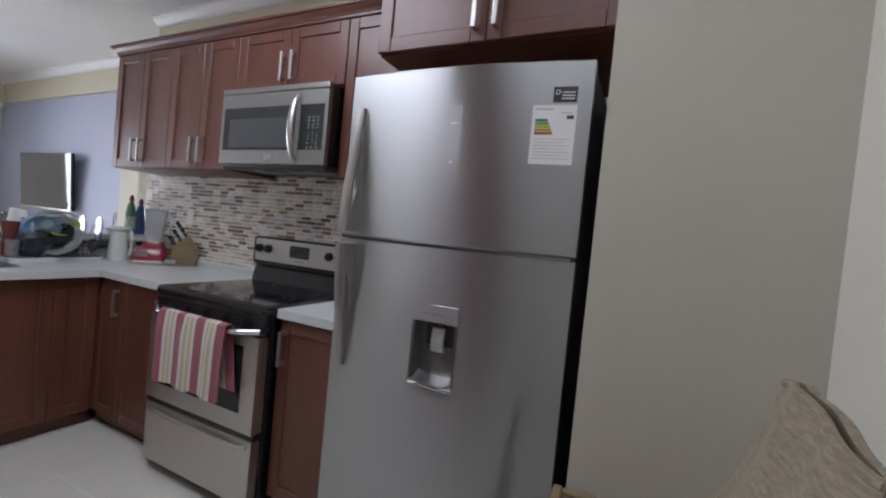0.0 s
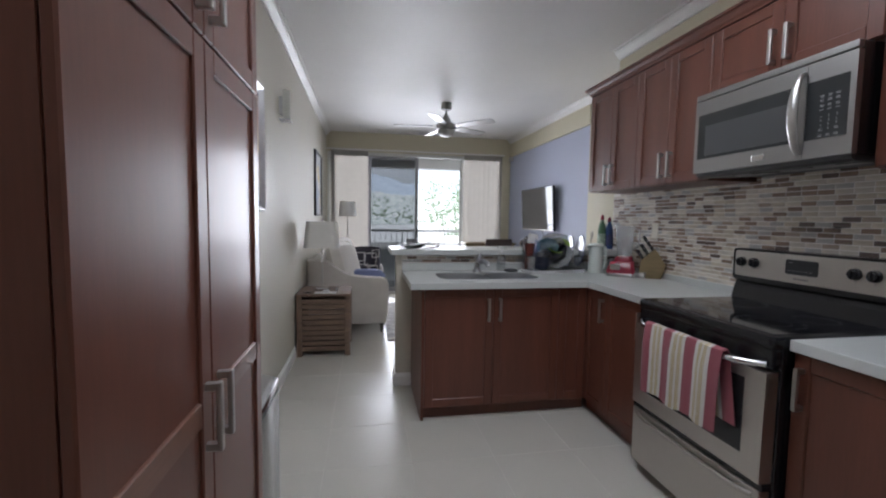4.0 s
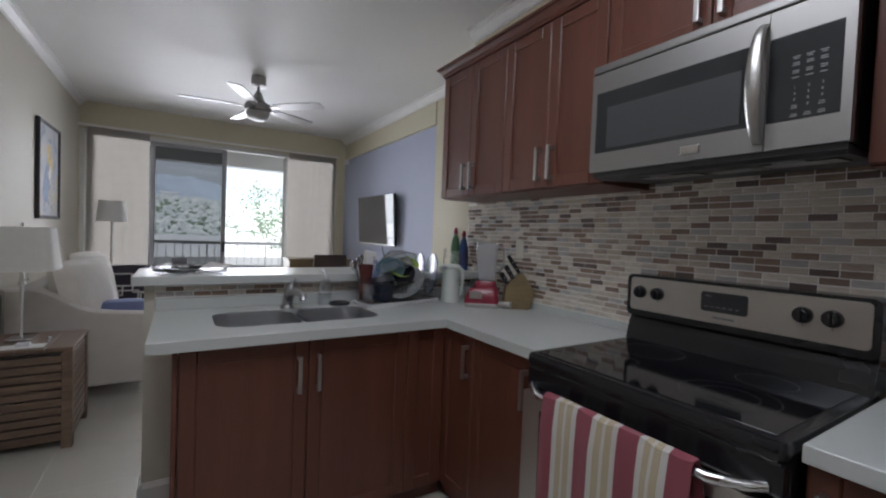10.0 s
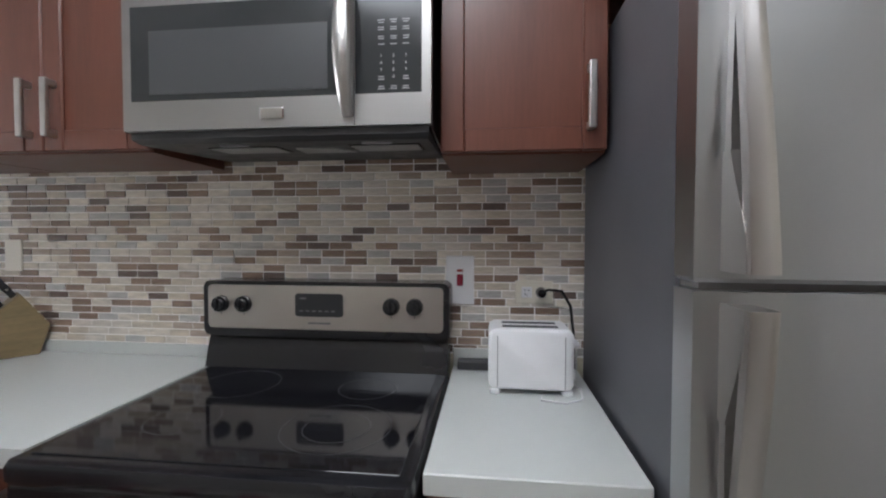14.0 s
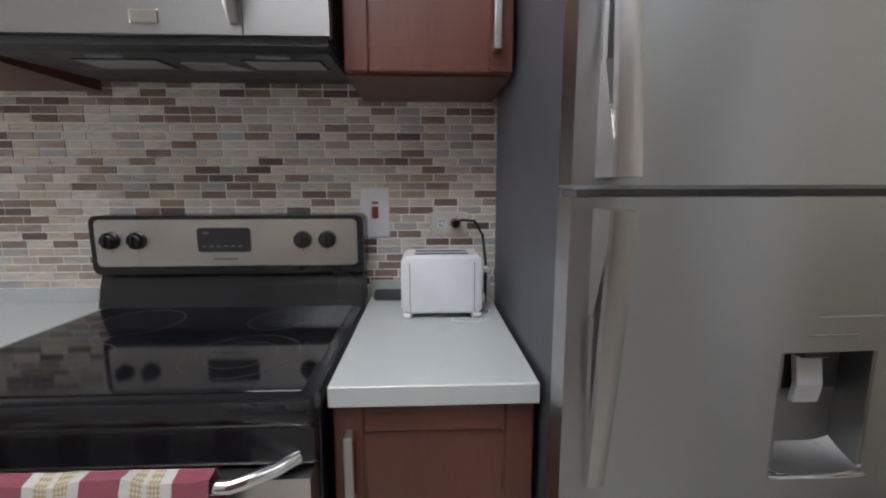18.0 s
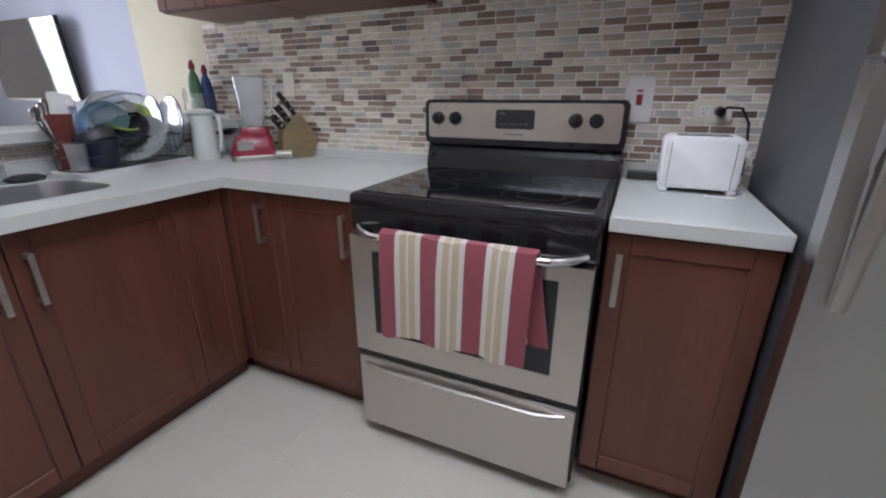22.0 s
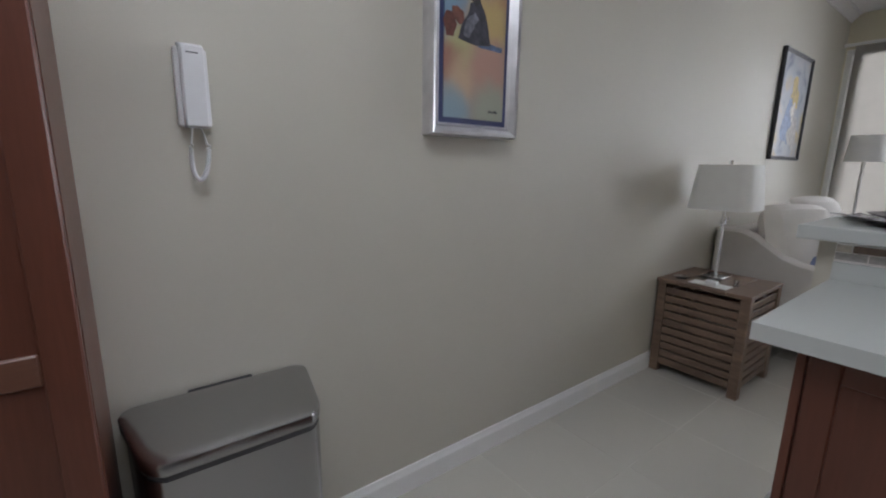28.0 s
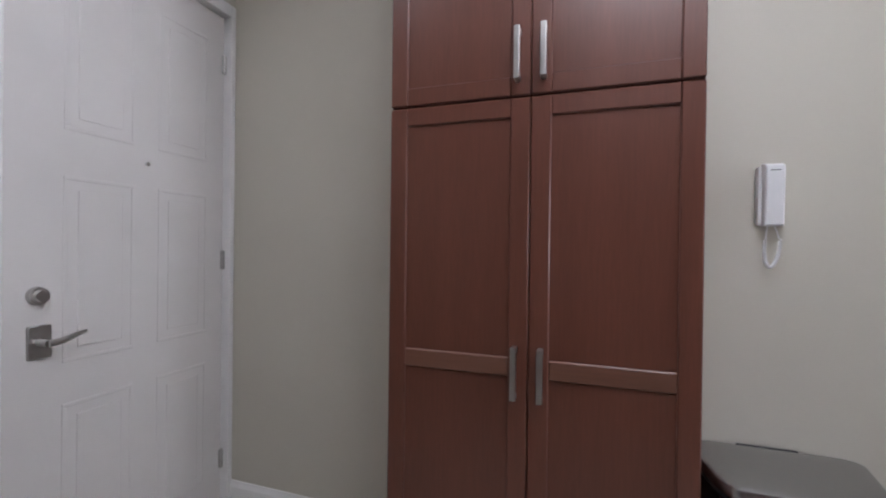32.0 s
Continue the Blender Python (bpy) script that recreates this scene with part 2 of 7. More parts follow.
def soft_painting(name, ground, spots):
    """Canvas brushed with soft areas of colour, each (y, z, reach, colour)."""
    m, n, l, p = shader(name)
    geo, noi = n.new("ShaderNodeNewGeometry"), n.new("ShaderNodeTexNoise")
    noi.inputs["Scale"].default_value, noi.inputs["Detail"].default_value = 9.0, 5.0
    l.new(geo.outputs["Position"], noi.inputs["Vector"])
    wob = n.new("ShaderNodeVectorMath")
    wob.operation = "MULTIPLY_ADD"
    l.new(noi.outputs["Color"], wob.inputs[0])
    wob.inputs[1].default_value = (0.0, 0.10, 0.10)
    l.new(geo.outputs["Position"], wob.inputs[2])
    last = None
    for y, z, reach, col in spots:
        d = n.new("ShaderNodeVectorMath")
        d.operation = "DISTANCE"
        l.new(wob.outputs[0], d.inputs[0])
        d.inputs[1].default_value = (WX_CANVAS, y + 0.05, z + 0.05)
        mr = n.new("ShaderNodeMapRange")
        mr.interpolation_type = "SMOOTHSTEP"
        mr.inputs[1].default_value, mr.inputs[2].default_value, mr.inputs[3].default_value, mr.inputs[4].default_value = reach * 0.25, reach, 0.9, 0.0
        l.new(d.outputs["Value"], mr.inputs[0])
        mx = n.new("ShaderNodeMix")
        mx.data_type = "RGBA"
        l.new(mr.outputs[0], mx.inputs[0])
        mx.inputs[7].default_value = (*col, 1)
        if last:
            l.new(last, mx.inputs[6])
        else:
            mx.inputs[6].default_value = (*ground, 1)
        last = mx.outputs[2]
    l.new(last, p.inputs["Base Color"])
    p.inputs["Roughness"].default_value = 0.45
    b = n.new("ShaderNodeBump")
    b.inputs["Strength"].default_value, b.inputs["Distance"].default_value = 0.3, 0.001
    l.new(noi.outputs[0], b.inputs["Height"])
    l.new(b.outputs[0], p.inputs["Normal"])
    return m


WX_CANVAS = -2.74
WALL = mat("beige_wall_paint", (0.555, 0.525, 0.45), 0.62, var=0.03, scale=2.0, bump=0.12, bscale=260)
WALL_YELLOW = mat("pale_yellow_wall_paint", (0.64, 0.595, 0.45), 0.62, var=0.03, scale=2.0, bump=0.12, bscale=260)
WALL_BLUE = mat("periwinkle_wall_paint", (0.46, 0.49, 0.63), 0.62, var=0.03, scale=2.0, bump=0.1, bscale=260)
CEIL = mat("white_ceiling_paint", (0.80, 0.79, 0.78), 0.55, var=0.03, scale=1.5, bump=0.06, bscale=120)
TRIM = mat("white_trim_paint", (0.80, 0.79, 0.78), 0.4, var=0.03, scale=6, bump=0.05)
FLOOR_TILE = mat("cream_porcelain_tile", (0.535, 0.515, 0.46), 0.27, var=0.02, scale=3.0, rvar=0.02)
GROUT = mat("pale_grout", (0.585, 0.565, 0.51), 0.85, var=0.1, scale=30)
GROUT_WALL = mat("whitish_grout", (0.90, 0.88, 0.85), 0.8, var=0.05, scale=40)
CHERRY = mat("cherry_stained_maple", (0.125, 0.043, 0.027), 0.38, var=0.14, scale=2.2, bump=0.02, bscale=26, stretch=(5, 5, 0.45), grain=0.15, coat=0.16, rvar=0.06, spec=0.45)
# cross grain for middle rails, with its brighter sheen put into the base colour
CHERRY_RAIL = mat("cherry_cross_grain_sheen", (0.158, 0.070, 0.045), 0.36, var=0.14, scale=2.2, bump=0.02, bscale=26, stretch=(5, 0.45, 5), grain=0.15, coat=0.22, rvar=0.06, spec=0.5)
DOOR_PAINT = mat("white_door_paint", (0.70, 0.675, 0.66), 0.42, var=0.03, scale=5, bump=0.05)
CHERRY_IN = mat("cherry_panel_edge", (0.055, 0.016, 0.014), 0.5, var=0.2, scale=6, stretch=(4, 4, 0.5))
QUARTZ = mat("white_quartz_counter", (0.54, 0.558, 0.54), 0.30, var=0.01, scale=30, bscale=420, rvar=0.02)
STEEL = mat("brushed_stainless_steel", (0.455, 0.46, 0.462), 0.32, 1.0, var=0.012, scale=1.2, stretch=(2, 2, 0.3), rvar=0.03)
STEEL_H = mat("brushed_steel_horizontal", (0.58, 0.55, 0.52), 0.36, 1.0, var=0.02, scale=1.5, stretch=(2, 0.3, 2), rvar=0.04)
tang = STEEL.node_tree.nodes.new("ShaderNodeTangent")
tang.direction_type, tang.axis = "RADIAL", "Z"
sp = STEEL.node_tree.nodes["Principled BSDF"]
STEEL.node_tree.links.new(tang.outputs[0], sp.inputs["Tangent"])
sp.inputs["Anisotropic"].default_value, sp.inputs["Anisotropic Rotation"].default_value = 0.92, 0.25
NICKEL = mat("satin_nickel", (0.48, 0.468, 0.45), 0.34, 1.0, var=0.06, scale=30)
CHROME = mat("chrome", (0.75, 0.75, 0.76), 0.1, 1.0, var=0.03, scale=20)
FRIDGE_SIDE = mat("grey_enamel_side", (0.10, 0.10, 0.11), 0.42, 0.4, var=0.06, scale=3, bump=0.15, bscale=500)
BLACK = mat("black_enamel", (0.012, 0.012, 0.014), 0.22, var=0.2, scale=8)
BLACK_GLASS = mat("black_ceramic_glass", (0.008, 0.008, 0.010), 0.07, var=0.2, scale=10, rvar=0.1)
PANEL_GLASS = mat("dark_touch_glass", (0.028, 0.030, 0.031), 0.15, var=0.1, scale=10)
GRIP = mat("satin_grip_steel", (0.50, 0.48, 0.465), 0.34, 1.0, var=0.03, scale=6)
# dispenser cavity: its shade is put into a darker steel colour
CAVITY_STEEL = mat("shaded_cavity_steel", (0.30, 0.297, 0.295), 0.34, 1.0, var=0.05, scale=8)
PRINT = mat("faint_label_print", (0.50, 0.50, 0.50), 0.7)
DARK_PLASTIC = mat("charcoal_plastic", (0.04, 0.04, 0.042), 0.45, var=0.1, scale=20)
SMOKED = mat("smoked_oven_glass", (0.022, 0.023, 0.026), 0.16, var=0.1, scale=3)
RING = mat("grey_burner_marking", (0.20, 0.20, 0.21), 0.5)
FAINT_RING = mat("faint_burner_marking", (0.055, 0.055, 0.058), 0.3)
KEYMARK = mat("grey_key_print", (0.30, 0.30, 0.31), 0.6)
MESH = mat("perforated_oven_screen", (0.055, 0.056, 0.058), 0.32, var=0.02, scale=3, rvar=0.0)
FROSTED = glassy("frosted_jug_plastic", (0.92, 0.93, 0.95), 0.18, 0.82)
SINK_STEEL = mat("satin_sink_steel", (0.50, 0.51, 0.53), 0.38, 1.0, var=0.06, scale=12, bump=0.03, bscale=90)
BIN_STEEL = mat("polished_bin_steel", (0.42, 0.42, 0.43), 0.26, 1.0, var=0.01, scale=4, stretch=(10, 10, 0.5), rvar=0.02)
OVEN_STEEL = mat("brushed_microwave_steel", (0.33, 0.32, 0.31), 0.42, 1.0, var=0.02, scale=1.5, stretch=(2, 0.3, 2), rvar=0.04)
FILTER = mat("grey_mesh_filter", (0.42, 0.42, 0.41), 0.55, 0.6, var=0.1, scale=30, bump=0.4, bscale=500)
DIM_CHROME = mat("tarnished_chrome", (0.42, 0.42, 0.43), 0.3, 1.0, var=0.05, scale=20)
TINTED_RED = glassy("tinted_red_plastic", (0.30, 0.085, 0.07), 0.15, 0.6)
WHITE_PLASTIC = mat("white_plastic", (0.76, 0.76, 0.77), 0.33, var=0.03, scale=14)
IVORY = mat("ivory_plastic", (0.72, 0.68, 0.58), 0.4, var=0.03, scale=14)
RED_PLASTIC = mat("red_plastic", (0.25, 0.026, 0.048), 0.25, var=0.1, scale=12)
RED_DARK = mat("brick_red_plastic", (0.30, 0.05, 0.04), 0.4, var=0.1, scale=12)
BLUE_PLASTIC = mat("blue_plastic", (0.035, 0.075, 0.21), 0.35, var=0.1, scale=12)
GREEN_PLASTIC = mat("green_plastic", (0.09, 0.19, 0.10), 0.35, var=0.1, scale=12)
LIME = mat("lime_plastic", (0.36, 0.50, 0.10), 0.35, var=0.1, scale=12)
CLEAR = glassy("clear_plastic", (0.93, 0.95, 0.97), 0.08, 0.9)
GLASS, gn, gl, gp = shader("window_glass")
clear_, gloss_, fres_, join_ = gn.new("ShaderNodeBsdfTransparent"), gn.new("ShaderNodeBsdfGlossy"), gn.new("ShaderNodeFresnel"), gn.new("ShaderNodeMixShader")
clear_.inputs[0].default_value = (0.42, 0.425, 0.43, 1)
fres_.inputs[0].default_value = 1.12
gloss_.inputs["Roughness"].default_value = 0.02
gl.new(fres_.outputs[0], join_.inputs[0])
gl.new(clear_.outputs[0], join_.inputs[1])
gl.new(gloss_.outputs[0], join_.inputs[2])
gl.new(join_.outputs[0], gn["Material Output"].inputs[0])
BLOCK_WOOD = mat("pale_beech_block", (0.23, 0.17, 0.085), 0.5, var=0.15, scale=9, stretch=(1, 1, 6), grain=0.2, bscale=60)
TABLE_WOOD = mat("weathered_acacia", (0.20, 0.135, 0.095), 0.55, var=0.28, scale=5, stretch=(1, 7, 7), grain=0.4, bscale=50, bump=0.2)
DARK_WOOD = mat("dark_walnut", (0.045, 0.026, 0.020), 0.45, var=0.2, scale=6, stretch=(1, 1, 6))
SOFA = mat("cream_linen", (0.56, 0.53, 0.50), 0.92, var=0.05, scale=8, bump=0.35, bscale=700)
PILLOW_CLOTH = mat("white_linen_pillow", (0.70, 0.67, 0.63), 0.92, var=0.05, scale=8, bump=0.35, bscale=700)
SHADE = mat("white_linen_shade", (0.74, 0.73, 0.70), 0.9, var=0.03, scale=10, bump=0.2, bscale=700)
BLUE_CLOTH = mat("slate_blue_cloth", (0.17, 0.20, 0.36), 0.9, var=0.08, scale=12, bump=0.3, bscale=700)
PLUM_CLOTH = mat("dark_plum_cloth", (0.035, 0.030, 0.042), 0.9, var=0.1, scale=12, bump=0.3, bscale=700)
WHITE_CLOTH = mat("white_cord", (0.62, 0.60, 0.58), 0.9, var=0.05, scale=12)
BLIND = mat("cream_blind_vane", (0.44, 0.42, 0.385), 0.7, var=0.04, scale=10)
PEWTER = mat("silver_leaf_frame", (0.66, 0.65, 0.67), 0.35, 0.7, var=0.12, scale=14, bump=0.1)
NAVY = mat("navy_slip", (0.05, 0.06, 0.15), 0.5)
FRAME_BLACK = mat("black_frame_lacquer", (0.015, 0.015, 0.02), 0.35)
PAPER = mat("white_paper", (0.78, 0.78, 0.77), 0.7, var=0.03, scale=10)
INK = mat("dark_ink", (0.05, 0.05, 0.06), 0.6)
SCREEN = mat("television_screen", (0.015, 0.015, 0.017), 0.05, var=0.1, scale=4, ior=1.62)
ALU = mat("grey_door_aluminium", (0.33, 0.33, 0.34), 0.4, 0.6, var=0.05, scale=8)
ALU_WHITE = mat("white_door_frame", (0.72, 0.72, 0.70), 0.4, var=0.03, scale=8)
STRAW = mat("plaited_straw", (0.27, 0.225, 0.16), 0.85, var=0.25, scale=40, bump=0.4, bscale=120, stretch=(1, 1, 5), grain=0.25)
LEAF = speckled("tree_leaf", ((0.0, (0.16, 0.22, 0.12)), (0.35, (0.22, 0.29, 0.17)), (0.7, (0.28, 0.35, 0.23))), by_object=False, rough=0.6)
BARK = mat("bark", (0.22, 0.19, 0.16), 0.9, var=0.3, scale=10)



def translucent(m, share, col):
    """Lets part of the light that falls on one side of a thin sheet through to the other."""
    n, l = m.node_tree.nodes, m.node_tree.links
    tr, mx = n.new("ShaderNodeBsdfTranslucent"), n.new("ShaderNodeMixShader")
    tr.inputs[0].default_value, mx.inputs[0].default_value = (*col, 1), share
    l.new(n["Principled BSDF"].outputs[0], mx.inputs[1])
    l.new(tr.outputs[0], mx.inputs[2])
    l.new(mx.outputs[0], n["Material Output"].inputs[0])


translucent(BLIND, 0.17, (0.46, 0.44, 0.41))
translucent(LEAF, 0.45, (0.42, 0.50, 0.32))

# ---- helpers for meshes ----
ORG = {}


def thing(name, label, category, at=(0, 0, 0), group="", kind=""):
    ob = new(name)
    ob.empty_display_size = 0.1
    ob.location = at
    ORG[ob.name] = Vector(at)
    return tagged(ob, label, category, group, kind)


def part(name, bm, material, parent=None, label="", smooth=False):
    """Links a bmesh, built in world places, as one mesh under a thing or a part."""
    o = ORG[parent.name] if parent else Vector((0, 0, 0))
    if o.length:
        bmesh.ops.translate(bm, verts=bm.verts, vec=-o)
    me = bpy.data.meshes.new(name)
    bm.to_mesh(me)
    bm.free()
    if smooth:
        me.shade_smooth()
        me.set_sharp_from_angle(angle=radians(38))
    me.materials.append(material)
    ob = new(name, me)
    if parent:
        ob.parent = parent
    ORG[ob.name] = o
    if label:
        ob["label"] = label
    return ob


def solo(name, bm, material, label, category, group="", kind="", smooth=False):
    return tagged(part(name, bm, material, smooth=smooth), label, category, group, kind)


def nb():
    return bmesh.new()


def B(bm, a, b, bev=0.0, seg=1, M=None):
    """A box between two corners."""
    (x0, y0, z0), (x1, y1, z1) = [min(p, q) for p, q in zip(a, b)], [max(p, q) for p, q in zip(a, b)]
    v = [bm.verts.new((x, y, z)) for x in (x0, x1) for y in (y0, y1) for z in (z0, z1)]
    f = [bm.faces.new([v[i] for i in q]) for q in ((0, 1, 3, 2), (4, 6, 7, 5), (0, 4, 5, 1), (2, 3, 7, 6), (0, 2, 6, 4), (1, 5, 7, 3))]
    if M is not None:
        bmesh.ops.transform(bm, matrix=M, verts=v)
    if bev:
        bmesh.ops.bevel(bm, geom=list({e for x in f for e in x.edges}), offset=bev, segments=seg, affect="EDGES", profile=0.5)
    return bm


def ring_pts(c, ax, r, n, start=0.0):
    ax = Vector(ax).normalized()
    u = ax.orthogonal().normalized()
    w = ax.cross(u)
    return [Vector(c) + r * (math.cos(start + 2 * math.pi * k / n) * u + math.sin(start + 2 * math.pi * k / n) * w) for k in range(n)]


def skin(bm, rings, caps=True, closed=False):
    vs = [[bm.verts.new(p) for p in r] for r in rings]
    pairs = list(zip(vs, vs[1:])) + ([(vs[-1], vs[0])] if closed else [])
    for a, b in pairs:
        n = len(a)
        for k in range(n):
            bm.faces.new((a[k], a[(k + 1) % n], b[(k + 1) % n], b[k]))
    if caps and not closed:
        bm.faces.new(vs[0][::-1])
        bm.faces.new(vs[-1])
    return bm


def cyl(bm, p0, p1, r0, r1=None, n=16):
    ax = Vector(p1) - Vector(p0)
    return skin(bm, [ring_pts(p0, ax, r0, n), ring_pts(p1, ax, r0 if r1 is None else r1, n)])


def tube(bm, pts, r, n=8, closed=False):
    """A round bar along points; r is one radius or one for each point."""
    pts = [Vector(p) for p in pts]
    rs = r if isinstance(r, (list, tuple)) else [r] * len(pts)
    rings, u = [], None
    for k, p in enumerate(pts):
        a = pts[k - 1] if (k or closed) else pts[k]
        b = pts[(k + 1) % len(pts)] if (k < len(pts) - 1 or closed) else pts[k]
        d = (b - a).normalized()
        u = d.orthogonal().normalized() if u is None else (u - d * u.dot(d)).normalized()
        w = d.cross(u)
        rings.append([p + rs[k] * (math.cos(2 * math.pi * j / n) * u + math.sin(2 * math.pi * j / n) * w) for j in range(n)])
    return skin(bm, rings, closed=closed)


def lathe(bm, prof, c, n=28, sx=1.0, sy=1.0, caps=True):
    """Turns a profile of (radius, height) about an upright axis."""
    return skin(bm, [[(c[0] + sx * r * math.cos(2 * math.pi * k / n), c[1] + sy * r * math.sin(2 * math.pi * k / n), c[2] + z) for k in range(n)] for r, z in prof], caps)


def rounded(x0, y0, x1, y1, r, n=6):
    out = []
    for cx, cy, a in ((x1 - r, y1 - r, 0), (x0 + r, y1 - r, 90), (x0 + r, y0 + r, 180), (x1 - r, y0 + r, 270)):
        out += [(cx + r * math.cos(radians(a + 90 * k / n)), cy + r * math.sin(radians(a + 90 * k / n))) for k in range(n + 1)]
    return out


def sheet(bm, f, nu, nv, uv=False):
    """A surface f(u, v) on a grid."""
    v = [[bm.verts.new(f(i / nu, j / nv)) for j in range(nv + 1)] for i in range(nu + 1)]
    lay = bm.loops.layers.uv.new("UVMap") if uv else None
    for i in range(nu):
        for j in range(nv):
            fc = bm.faces.new((v[i][j], v[i + 1][j], v[i + 1][j + 1], v[i][j + 1]))
            if lay:
                for lp, (a, b) in zip(fc.loops, ((i, j), (i + 1, j), (i + 1, j + 1), (i, j + 1))):
                    lp[lay].uv = (a / nu, b / nv)
    return bm


def thicken(bm, t):
    bmesh.ops.recalc_face_normals(bm, faces=bm.faces)
    bmesh.ops.solidify(bm, geom=bm.faces[:] + bm.edges[:] + bm.verts[:], thickness=t)
    return bm


def cushion(bm, c, size, M=None, puff=1.0, n=10):
    """A stuffed pillow, thin at its seams; size: width, height, depth."""
    w, h, d = size
    v0 = len(bm.verts)
    bm.verts.ensure_lookup_table()
    old = set(bm.verts)
    for s in (1, -1):
        def f(u, v, s=s):
            a, b = 2 * u - 1, 2 * v - 1
            t = max(0.0, (1 - a**4) * (1 - b**4)) ** 0.5
            pin = 1 - 0.06 * (a * a * b * b)
            return (a * w / 2 * pin, s * d / 2 * t * puff, b * h / 2 * pin)
        sheet(bm, f, n, n)
    new_v = [v for v in bm.verts if v not in old]
    bmesh.ops.remove_doubles(bm, verts=new_v, dist=0.0005)
    new_v = [v for v in bm.verts if v not in old]
    bmesh.ops.transform(bm, matrix=Matrix.Translation(c) @ (M or Matrix()), verts=new_v)
    bmesh.ops.recalc_face_normals(bm, faces=bm.faces)
    return bm


def letters(name, text, size, m, material, parent, label=""):
    """Raised writing at the pose m, in the built-in font."""
    cu = bpy.data.curves.new(name, "FONT")
    cu.body, cu.size, cu.extrude, cu.align_x, cu.align_y = text, size, 0.0004, "CENTER", "CENTER"
    tmp = bpy.data.objects.new(name, cu)
    scene.collection.objects.link(tmp)
    me = bpy.data.meshes.new_from_object(tmp)
    bpy.data.objects.remove(tmp)
    me.transform(Matrix.Translation(-ORG[parent.name]) @ m)
    me.materials.clear()
    me.materials.append(material)
    ob = new(name, me)
    ob.parent = parent
    ORG[ob.name] = ORG[parent.name]
    return ob


def face_pose(o, u, n):
    """Local x along u, y along the outward normal n, z up, at o."""
    u, n = Vector(u), Vector(n)
    z = Vector((0, 0, 1))
    return Matrix(((u.x, n.x, z.x, o[0]), (u.y, n.y, z.y, o[1]), (u.z, n.z, z.z, o[2]), (0, 0, 0, 1)))


def shaker(parent, o, u, n, w, h, handle=None, rails=(), stile=0.058, name="door", hlen=0.152):
    """A framed door, its lower corner at o; handle: place (across, up) of its centre; rails: heights of middle rails."""
    M = face_pose(o, u, n)
    t, g = 0.02, 0.0012
    d = part(name, B(nb(), (stile - 0.006, 0.001, stile - 0.006), (w - stile + 0.006, 0.012, h - stile + 0.006), M=M), CHERRY, parent)
    for x in (g, w - stile):
        part("stile", B(nb(), (x, 0, g), (x + stile - g, t, h - g), 0.0035, 1, M), CHERRY, d)
    for z in (0.0, *rails, h - stile):
        part("rail", B(nb(), (stile, 0, z + g), (w - stile, t - 0.0004, z + stile - g), 0.003, 1, M), CHERRY_RAIL if z in rails else CHERRY, d)
    if handle:
        a, z = handle
        bm = nb()
        B(bm, (a - 0.0085, t + 0.022, z - hlen / 2), (a + 0.0085, t + 0.034, z + hlen / 2), 0.003, 2, M)
        for q in (-1, 1):
            B(bm, (a - 0.0075, t - 0.001, z + q * (hlen / 2 - 0.010) - 0.009), (a + 0.0075, t + 0.026, z + q * (hlen / 2 - 0.010) + 0.009), 0.002, 1, M)
        part("handle", bm, NICKEL, d, "satin nickel bar handle")
    return d


# ---- the shell of the place ----
WX, WXS, FARY, SY, CEILZ = -2.775, -2.865, 6.20, -1.735, 2.755
TVX = 0.45


def wall_piece(name, label, a, b, material=None):
    return solo(name, B(nb(), a, b), material or WALL, label, "wall", kind="structure")


wall_piece("wall_west", "beige painted plaster wall", (WX - 0.15, 0.0, 0), (WX, FARY + 0.15, CEILZ))
wall_piece("wall_west_entry", "beige painted plaster wall beside the entry door", (WXS - 0.06, SY - 0.15, 0), (WXS, 0.0, CEILZ))
w = wall_piece("wall_south", "beige painted plaster wall round the entry door", (-1.92, SY - 0.15, 0), (0.1, SY, CEILZ))
wall_piece("wall_south_head", "beige painted plaster over the entry door", (WXS, SY - 0.15, 2.41), (-1.92, SY, CEILZ))
wall_piece("wall_closet", "beige painted wall block beside the refrigerator", (-0.96, SY, 0), (0.0, -1.294, CEILZ))
wall_piece("wall_kitchen", "yellow-beige painted wall behind the cabinets", (0.0, SY - 0.15, 0), (TVX + 0.15, 2.27, 2.31), WALL_YELLOW)
wall_piece("wall_kitchen_head", "yellow-beige painted wall strip over the cabinets", (0.0, SY - 0.15, 2.31), (TVX + 0.15, 2.145, CEILZ), WALL_YELLOW)
wall_piece("wall_television_side", "pale yellow painted wall piece", (TVX + 0.005, 2.27, 0), (TVX + 0.15, 3.42, CEILZ), WALL_YELLOW)
wall_piece("wall_television", "periwinkle blue painted accent wall", (TVX + 0.03, 3.42, 0), (TVX + 0.15, FARY + 0.15, 2.45), WALL_BLUE)
wall_piece("wall_television_beam", "pale yellow painted beam over the blue wall", (TVX - 0.005, 3.42, 2.45), (TVX + 0.15, FARY + 0.15, CEILZ), WALL_YELLOW)
DX0, DX1, DZ = -2.768, 0.30, 2.43
wall_piece("wall_north", "pale yellow painted wall over the balcony door", (WX, FARY, DZ), (TVX, FARY + 0.15, CEILZ), WALL_YELLOW)
wall_piece("wall_north_side", "pale yellow painted wall beside the balcony door", (WX, FARY, 0), (DX0, FARY + 0.15, DZ), WALL_YELLOW)
wall_piece("wall_north_end", "pale yellow painted wall beside the balcony door", (DX1, FARY, 0), (TVX, FARY + 0.15, DZ), WALL_YELLOW)
